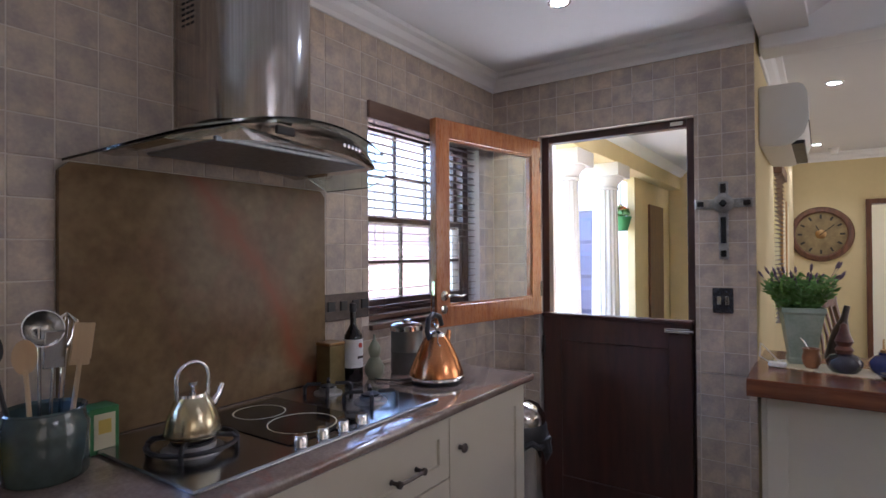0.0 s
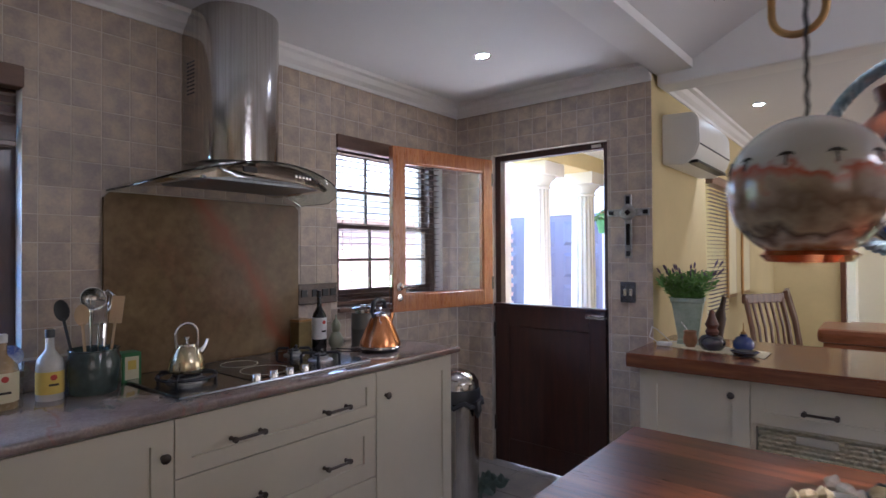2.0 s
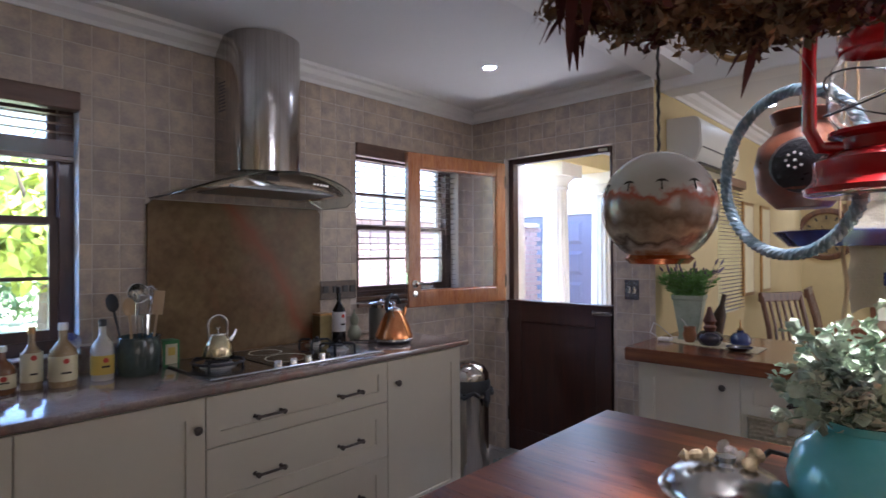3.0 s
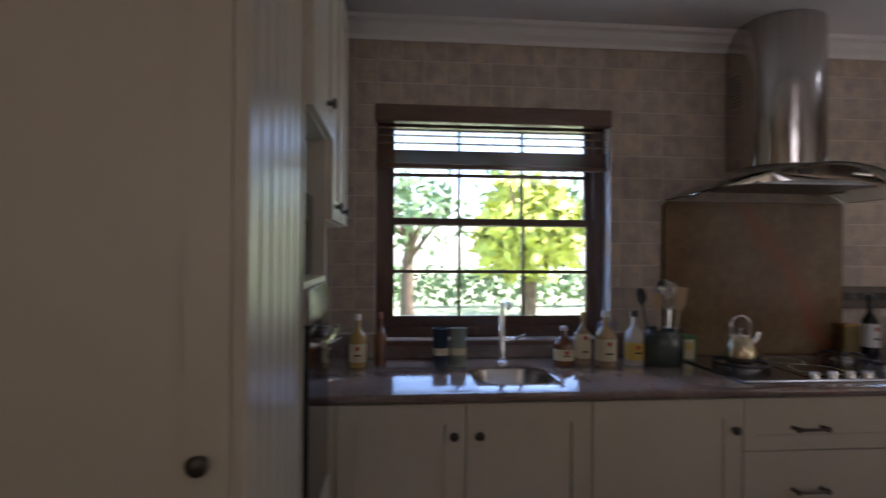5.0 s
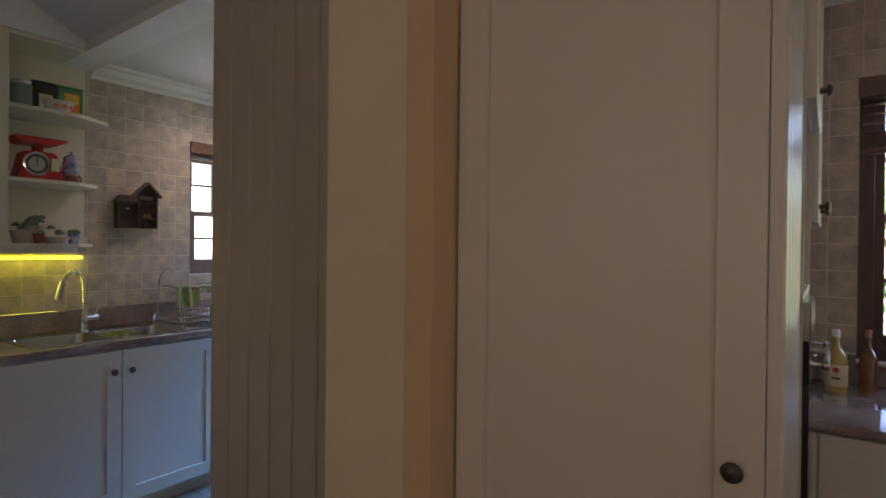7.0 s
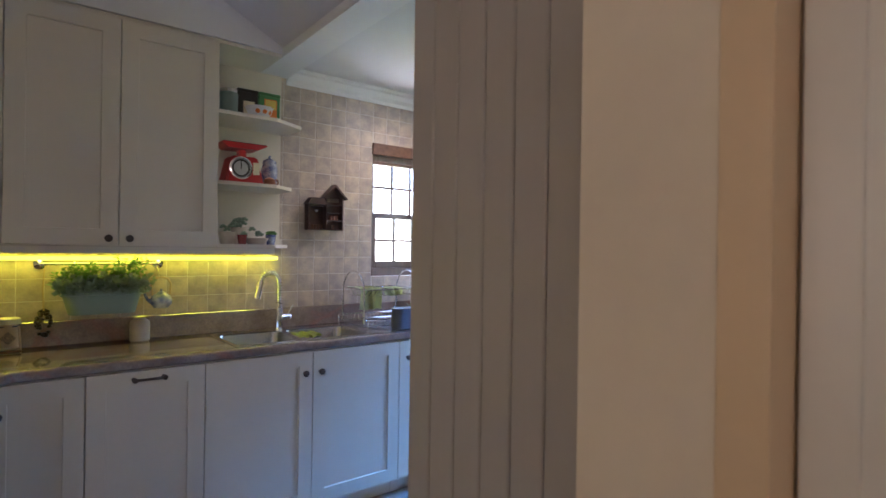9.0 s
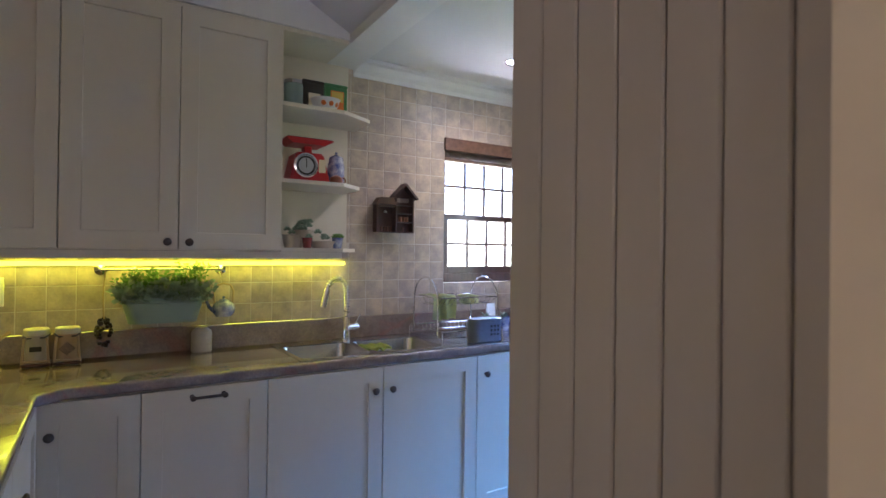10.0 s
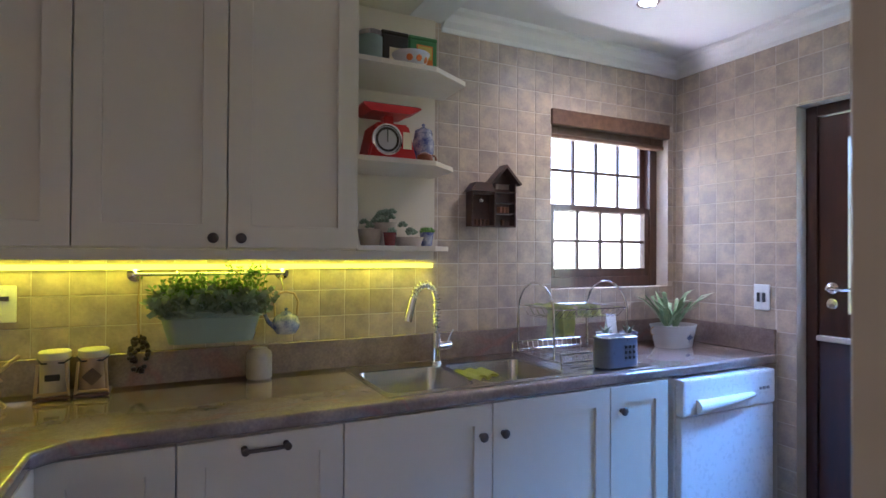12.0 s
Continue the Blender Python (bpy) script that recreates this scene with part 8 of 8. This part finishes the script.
e = turned("small_teapot", "little brown clay teapot", "teapot", 0.60, YF + 0.04, S2, [("pot", [(0, 0), (0.024, 0), (0.034, 0.018), (0.03, 0.036), (0.014, 0.046), (0, 0.05)], mat("brown_teapot_clay", (0.28, 0.09, 0.04), 0.3, var=0.2), "")])
part("handle", tube(B(), arc((0.567, YF + 0.04, S2 + 0.024), 0.016, 90, 270, 8), 0.004, 6), MATS["brown_teapot_clay"], e, smooth=True)
turned("glass_canister", "green banded glass canister with a metal lid", "canister", 0.805, YF - 0.02, S3, [("body", [(0, 0), (0.045, 0), (0.046, 0.13), (0, 0.13)], SAGE, ""), ("lid", [(0.047, 0.13), (0.047, 0.148), (0, 0.15)], STEEL, "")])
for x0_, x1__, m, m2, lb in ((0.765, 0.655, INK, PAPER, "dark printed biscuit tin"), (0.65, 0.53, GREENP, ORANGE, "green and orange printed tin")):
    e = thing("biscuit_tin", lb, "tin", ((x0_ + x1__) / 2, YF - 0.03, S3))
    part("tin", box(B(), x1__, YF - 0.10, S3, x0_, YF + 0.0, S3 + 0.15, 0.006), m, e)
    part("lid", box(B(), x1__ - 0.002, YF - 0.102, S3 + 0.15, x0_ + 0.002, YF + 0.002, S3 + 0.165, 0.004), m, e)
    part("printed_panel", box(B(), x1__ + 0.02, YF + 0.0002, S3 + 0.02, x0_ - 0.03, YF + 0.002, S3 + (0.13 if m2 is ORANGE else 0.10)), m2, e, "printed panel")
    if m2 is ORANGE:
        part("printed_band", box(B(), x1__ + 0.025, YF + 0.0022, S3 + 0.075, x0_ - 0.035, YF + 0.003, S3 + 0.125), YEL, e, "yellow printed band")
e = turned("enamel_bowl", "white enamel bowl painted with orange flowers", "bowl", 0.67, YF + 0.06, S3, [("bowl", [(0, 0), (0.035, 0), (0.06, 0.025), (0.07, 0.055), (0.074, 0.058), (0.068, 0.058), (0.056, 0.028), (0.03, 0.008), (0, 0.008)], WHITE, "")])
for k, a in enumerate((1.1, 1.7, 2.3)):
    R = Matrix.Translation((0.67 + 0.062 * math.cos(a), YF + 0.06 + 0.062 * math.sin(a), S3 + 0.03)) @ Vector((math.cos(a), math.sin(a), -0.35)).to_track_quat("Z", "Y").to_matrix().to_4x4()
    part("painted_flower", lathe(B(), [(0, 0), (0.013, 0.0), (0.01, 0.002), (0, 0.002)], n=7, m=R), ORANGE, e, "orange painted flower")


def succulent(x, y, z, pot, r, h, n, seed, label, m=LEAF2):
    e = thing("succulent_pot", label, "plant", (x, y, z))
    part("pot", lathe(B(), [(0, 0), (r * 0.75, 0), (r, h), (r * 1.05, h), (r * 0.9, h - 0.005), (0, h - 0.006)], (x, y, z), 20), pot, e, smooth=True)
    bm, rng = B(), random.Random(seed)
    for k in range(n):
        c = Vector((x + rng.uniform(-r, r) * 0.6, y + rng.uniform(-r, r) * 0.6, z + h + rng.uniform(0, 0.05) * (n > 4)))
        for j in range(10):
            a, el = j * 2.4, radians(15 + j * 7)
            d = Vector((math.cos(a) * math.cos(el), math.sin(a) * math.cos(el), math.sin(el)))
            R = Matrix.Translation(c + d * 0.009) @ d.to_track_quat("Z", "Y").to_matrix().to_4x4()
            lathe(bm, [(0, -0.006), (0.005, 0.0), (0.0055, 0.006), (0, 0.014)], n=5, m=R)
    part("leaves", bm, m, e)


succulent(0.80, YF - 0.02, S1, CLAY, 0.05, 0.065, 5, 1, "clay pot of trailing green succulents")
succulent(0.745, YF - 0.01, S1, CLAY, 0.045, 0.09, 9, 2, "pale clay pot with a tall succulent")
succulent(0.755, YF + 0.07, S1, mat("red_glass", (0.22, 0.04, 0.04), 0.15, var=0.2, coat=0.5), 0.026, 0.05, 1, 3, "little red pot with a succulent")
succulent(0.665, YF + 0.03, S1, CLAY, 0.062, 0.035, 6, 4, "wide shallow clay bowl of succulents")
succulent(0.585, YF + 0.03, S1, BLUEW, 0.028, 0.055, 3, 5, "small patterned pot with a spiky succulent", LEAF1)

# ---- little wooden house on the tiles ----
e = thing("wall_house_shelf", "dark wooden doll house shaped wall shelf with tiny furniture", "shelf", (0.14, YS, 1.54))
DW = mat("dark_carved_shelf_wood", (0.10, 0.045, 0.035), 0.4, color2=(0.05, 0.025, 0.02), scale=12)
hx = 0.16
part("back", box(B(), hx - 0.115, YS + 0.002, 1.542, hx + 0.115, YS + 0.008, 1.72), DW, e)
for q in ((hx - 0.12, hx - 0.112, 1.54, 1.745), (hx - 0.008, hx, 1.54, 1.745), (hx + 0.112, hx + 0.12, 1.54, 1.70)):
    part("side", box(B(), q[0], YS + 0.002, q[2], q[1], YS + 0.055, q[3], 0.001), DW, e)
for q in ((hx - 0.112, hx - 0.008, 1.60), (hx - 0.112, hx - 0.008, 1.65), (hx - 0.112, hx - 0.008, 1.70), (hx, hx + 0.112, 1.69), (hx - 0.112, hx + 0.112, 1.54)):
    part("ledge", box(B(), q[0], YS + 0.006, q[2], q[1], YS + 0.052, q[2] + 0.006), DW, e)
for s in (-1, 1):
    cxr = hx - 0.06
    bm = prism(B(), [(cxr, 1.83), (cxr, 1.815), (cxr + s * 0.075, 1.735), (cxr + s * 0.085, 1.742)], 1, YS + 0.002, YS + 0.068)
    part("roof_side", bm, DW, e)
part("gable", prism(B(), [(cxr, 1.815), (cxr - 0.065, 1.745), (cxr + 0.065, 1.745)], 1, YS + 0.004, YS + 0.012), DW, e)
part("small_roof", prism(B(), [(hx, 1.70), (hx + 0.02, 1.74), (hx + 0.10, 1.74), (hx + 0.13, 1.70)], 1, YS + 0.002, YS + 0.066), DW, e)
for k in range(5):
    x = hx + 0.02 + k * 0.02 if k < 4 else hx - 0.06
    part("tiny_chair", box(B(), x - 0.006, YS + 0.02, 1.546, x + 0.006, YS + 0.035, 1.575, 0.001), CHAIRW, e)
for k in range(3):
    part("tiny_book", box(B(), hx - 0.09 + k * 0.02, YS + 0.012, 1.606, hx - 0.08 + k * 0.02, YS + 0.04, 1.635, 0.001), TERRA, e)
part("tiny_lamp", lathe(B(), [(0, 0), (0.008, 0), (0.009, 0.008), (0, 0.014)], (hx + 0.055, YS + 0.03, 1.655), 12), WHITE, e)

# ---- tiles, last ----
def tile_sheet(name, parent, M, a0, a1, z0, z1, holes, pitch, thick, material, centre, keep=300, off=0.0, gap=0.0035, skipf=None):
    """Square tiles over a face, cut round the holes; the nearest ones are parts, the rest one joined part."""
    cells = []
    n0, n1 = math.floor((a0 - off) / pitch), math.ceil((a1 - off) / pitch)
    for i in range(n0, n1):
        for j in range(math.floor(z0 / pitch), math.ceil(z1 / pitch)):
            x0, x1 = max(off + i * pitch + gap / 2, a0), min(off + (i + 1) * pitch - gap / 2, a1)
            y0, y1 = max(j * pitch + gap / 2, z0), min((j + 1) * pitch - gap / 2, z1)
            for h in holes:
                if x1 <= h[0] or x0 >= h[1] or y1 <= h[2] or y0 >= h[3]:
                    continue
                if x0 >= h[0] - 1e-4 and x1 <= h[1] + 1e-4 and y0 >= h[2] - 1e-4 and y1 <= h[3] + 1e-4:
                    x1 = x0 - 1
                    break
                cuts = [(h[0] - x0, "r"), (x1 - h[1], "l"), (h[2] - y0, "t"), (y1 - h[3], "b")]
                cuts = [(c if c > 0 else 0) * ((y1 - y0) if s in "rl" else (x1 - x0)) for c, s in cuts]
                k = max(range(4), key=lambda q: cuts[q])
                if k == 0:
                    x1 = h[0]
                elif k == 1:
                    x0 = h[1]
                elif k == 2:
                    y1 = h[2]
                else:
                    y0 = h[3]
            if x1 - x0 > 0.008 and y1 - y0 > 0.008:
                cells.append((x0, x1, y0, y1))
    cells.sort(key=lambda c: abs((c[0] + c[1]) / 2 - centre[0]) + abs((c[2] + c[3]) / 2 - centre[1]))
    inv = ORIG.get(parent.name, Matrix.Identity(4)) if parent else Matrix.Identity(4)
    cache = {}

    def mesh(w, h):
        key = (round(w, 3), round(h, 3))
        if key not in cache:
            e_ = 0.0016
            w2_, h2_ = w / 2, h / 2
            bm = B()
            lo = [bm.verts.new((x, 0, z)) for x, z in ((-w2_, -h2_), (w2_, -h2_), (w2_, h2_), (-w2_, h2_))]
            mid = [bm.verts.new((x, thick * 0.6, z)) for x, z in ((-w2_, -h2_), (w2_, -h2_), (w2_, h2_), (-w2_, h2_))]
            hi = [bm.verts.new((x, thick, z)) for x, z in ((-w2_ + e_, -h2_ + e_), (w2_ - e_, -h2_ + e_), (w2_ - e_, h2_ - e_), (-w2_ + e_, h2_ - e_))]
            bm.faces.new(hi)
            for p, q in ((lo, mid), (mid, hi)):
                for k in range(4):
                    bm.faces.new([p[k], p[(k + 1) % 4], q[(k + 1) % 4], q[k]])
            bmesh.ops.recalc_face_normals(bm, faces=bm.faces)
            me = bpy.data.meshes.new(name)
            bm.to_mesh(me)
            bm.free()
            me.materials.append(material)
            cache[key] = me
        return cache[key]

    rng = random.Random(len(cells))
    V, Fc = [], []
    for n_, c in enumerate(cells):
        me = mesh(c[1] - c[0], c[3] - c[2])
        T = M @ Matrix.Translation(((c[0] + c[1]) / 2, -rng.uniform(0, 0.0005), (c[2] + c[3]) / 2)) @ Matrix.Rotation(rng.uniform(-0.004, 0.004), 4, "X")
        if n_ < keep:
            o = new(name, me)
            if parent:
                o.parent = parent
            o.matrix_basis = T
        else:
            b0 = len(V)
            V += [tuple(T @ v.co) for v in me.vertices]
            Fc += [tuple(b0 + i for i in p.vertices) for p in me.polygons]
    if V:
        me = bpy.data.meshes.new(name + "_rest")
        me.from_pydata(V, [], Fc)
        me.materials.append(MATS[material.name + "_joined"] if material.name + "_joined" in MATS else material)
        o = new(name + "_rest", me)
        if parent:
            o.parent = parent
        tagged(o, kind="stuff")


tj = TILE.copy()
tj.name = "wall_tile_glaze_joined"
for nd in list(tj.node_tree.nodes):
    if nd.type == "OBJECT_INFO":
        geo = tj.node_tree.nodes.new("ShaderNodeNewGeometry")
        for l in list(nd.outputs["Random"].links):
            tj.node_tree.links.new(geo.outputs["Random Per Island"], l.to_socket)
MATS["wall_tile_glaze_joined"] = tj
P = 0.1055
TH = 0.0020
tile_sheet("tile", wall_west, face((XW - g, 0, 0), (1, 0, 0)), 0.19, YN, 0.0, 2.45, [(W1[0], W1[1], W1[2], W1[3]), (W2[0], W2[1], W2[2], W2[3]), (2.017, 2.938, 0.9, 1.683), (0.19, 3.475, 0.0, 0.936), (0.19, 2.015, 0.0, 1.048)], P, TH, TILE, (2.6, 1.7), 300, 0.012)
tile_sheet("tile", wall_north, face((0, YN + g, 0), (0, -1, 0)), XW, 0.58, 0.0, 2.45, [(DX0, DX1, 0, DZ)], P, TH, TILE, (0.3, 1.4), 300, 0.02)
tile_sheet("tile", wall_south, face((0, YS - g, 0), (0, 1, 0)), -2.44, -XB, 1.065, 2.45, [(-WS[1], -WS[0], WS[2], WS[3]), (-2.44, -0.445, 1.425, 2.6)], P, TH, TILE, (-0.6, 1.4), 300, 0.0)
tile_sheet("tile", wall_back, face((XB - g, 0, 0), (1, 0, 0)), YS, -0.3, 0.0, 2.45, [(YS, -2.42, 0, 1.065), (BD0, BD1, 0, 2.1)], P, TH, TILE, (-2.6, 1.4), 300, 0.0)
bm = B()
R_ = Matrix.Rotation(radians(-90), 4, "X")
MF = Matrix(((1, 0, 0, 0), (0, 0, -1, 0), (0, 1, 0, 0), (0, 0, 0, 1)))
MFl = Matrix(((1, 0, 0, 0), (0, 0, 1, 0), (0, 1, 0, -0.006), (0, 0, 0, 1)))
floor_ = bpy.data.objects["floor"]
tile_sheet("floor_tile", floor_, MFl, XB, 4.1, YS, 8.7, [], 0.33, 0.006, FLOOR, (0.2, 3.8), 300, 0.05)
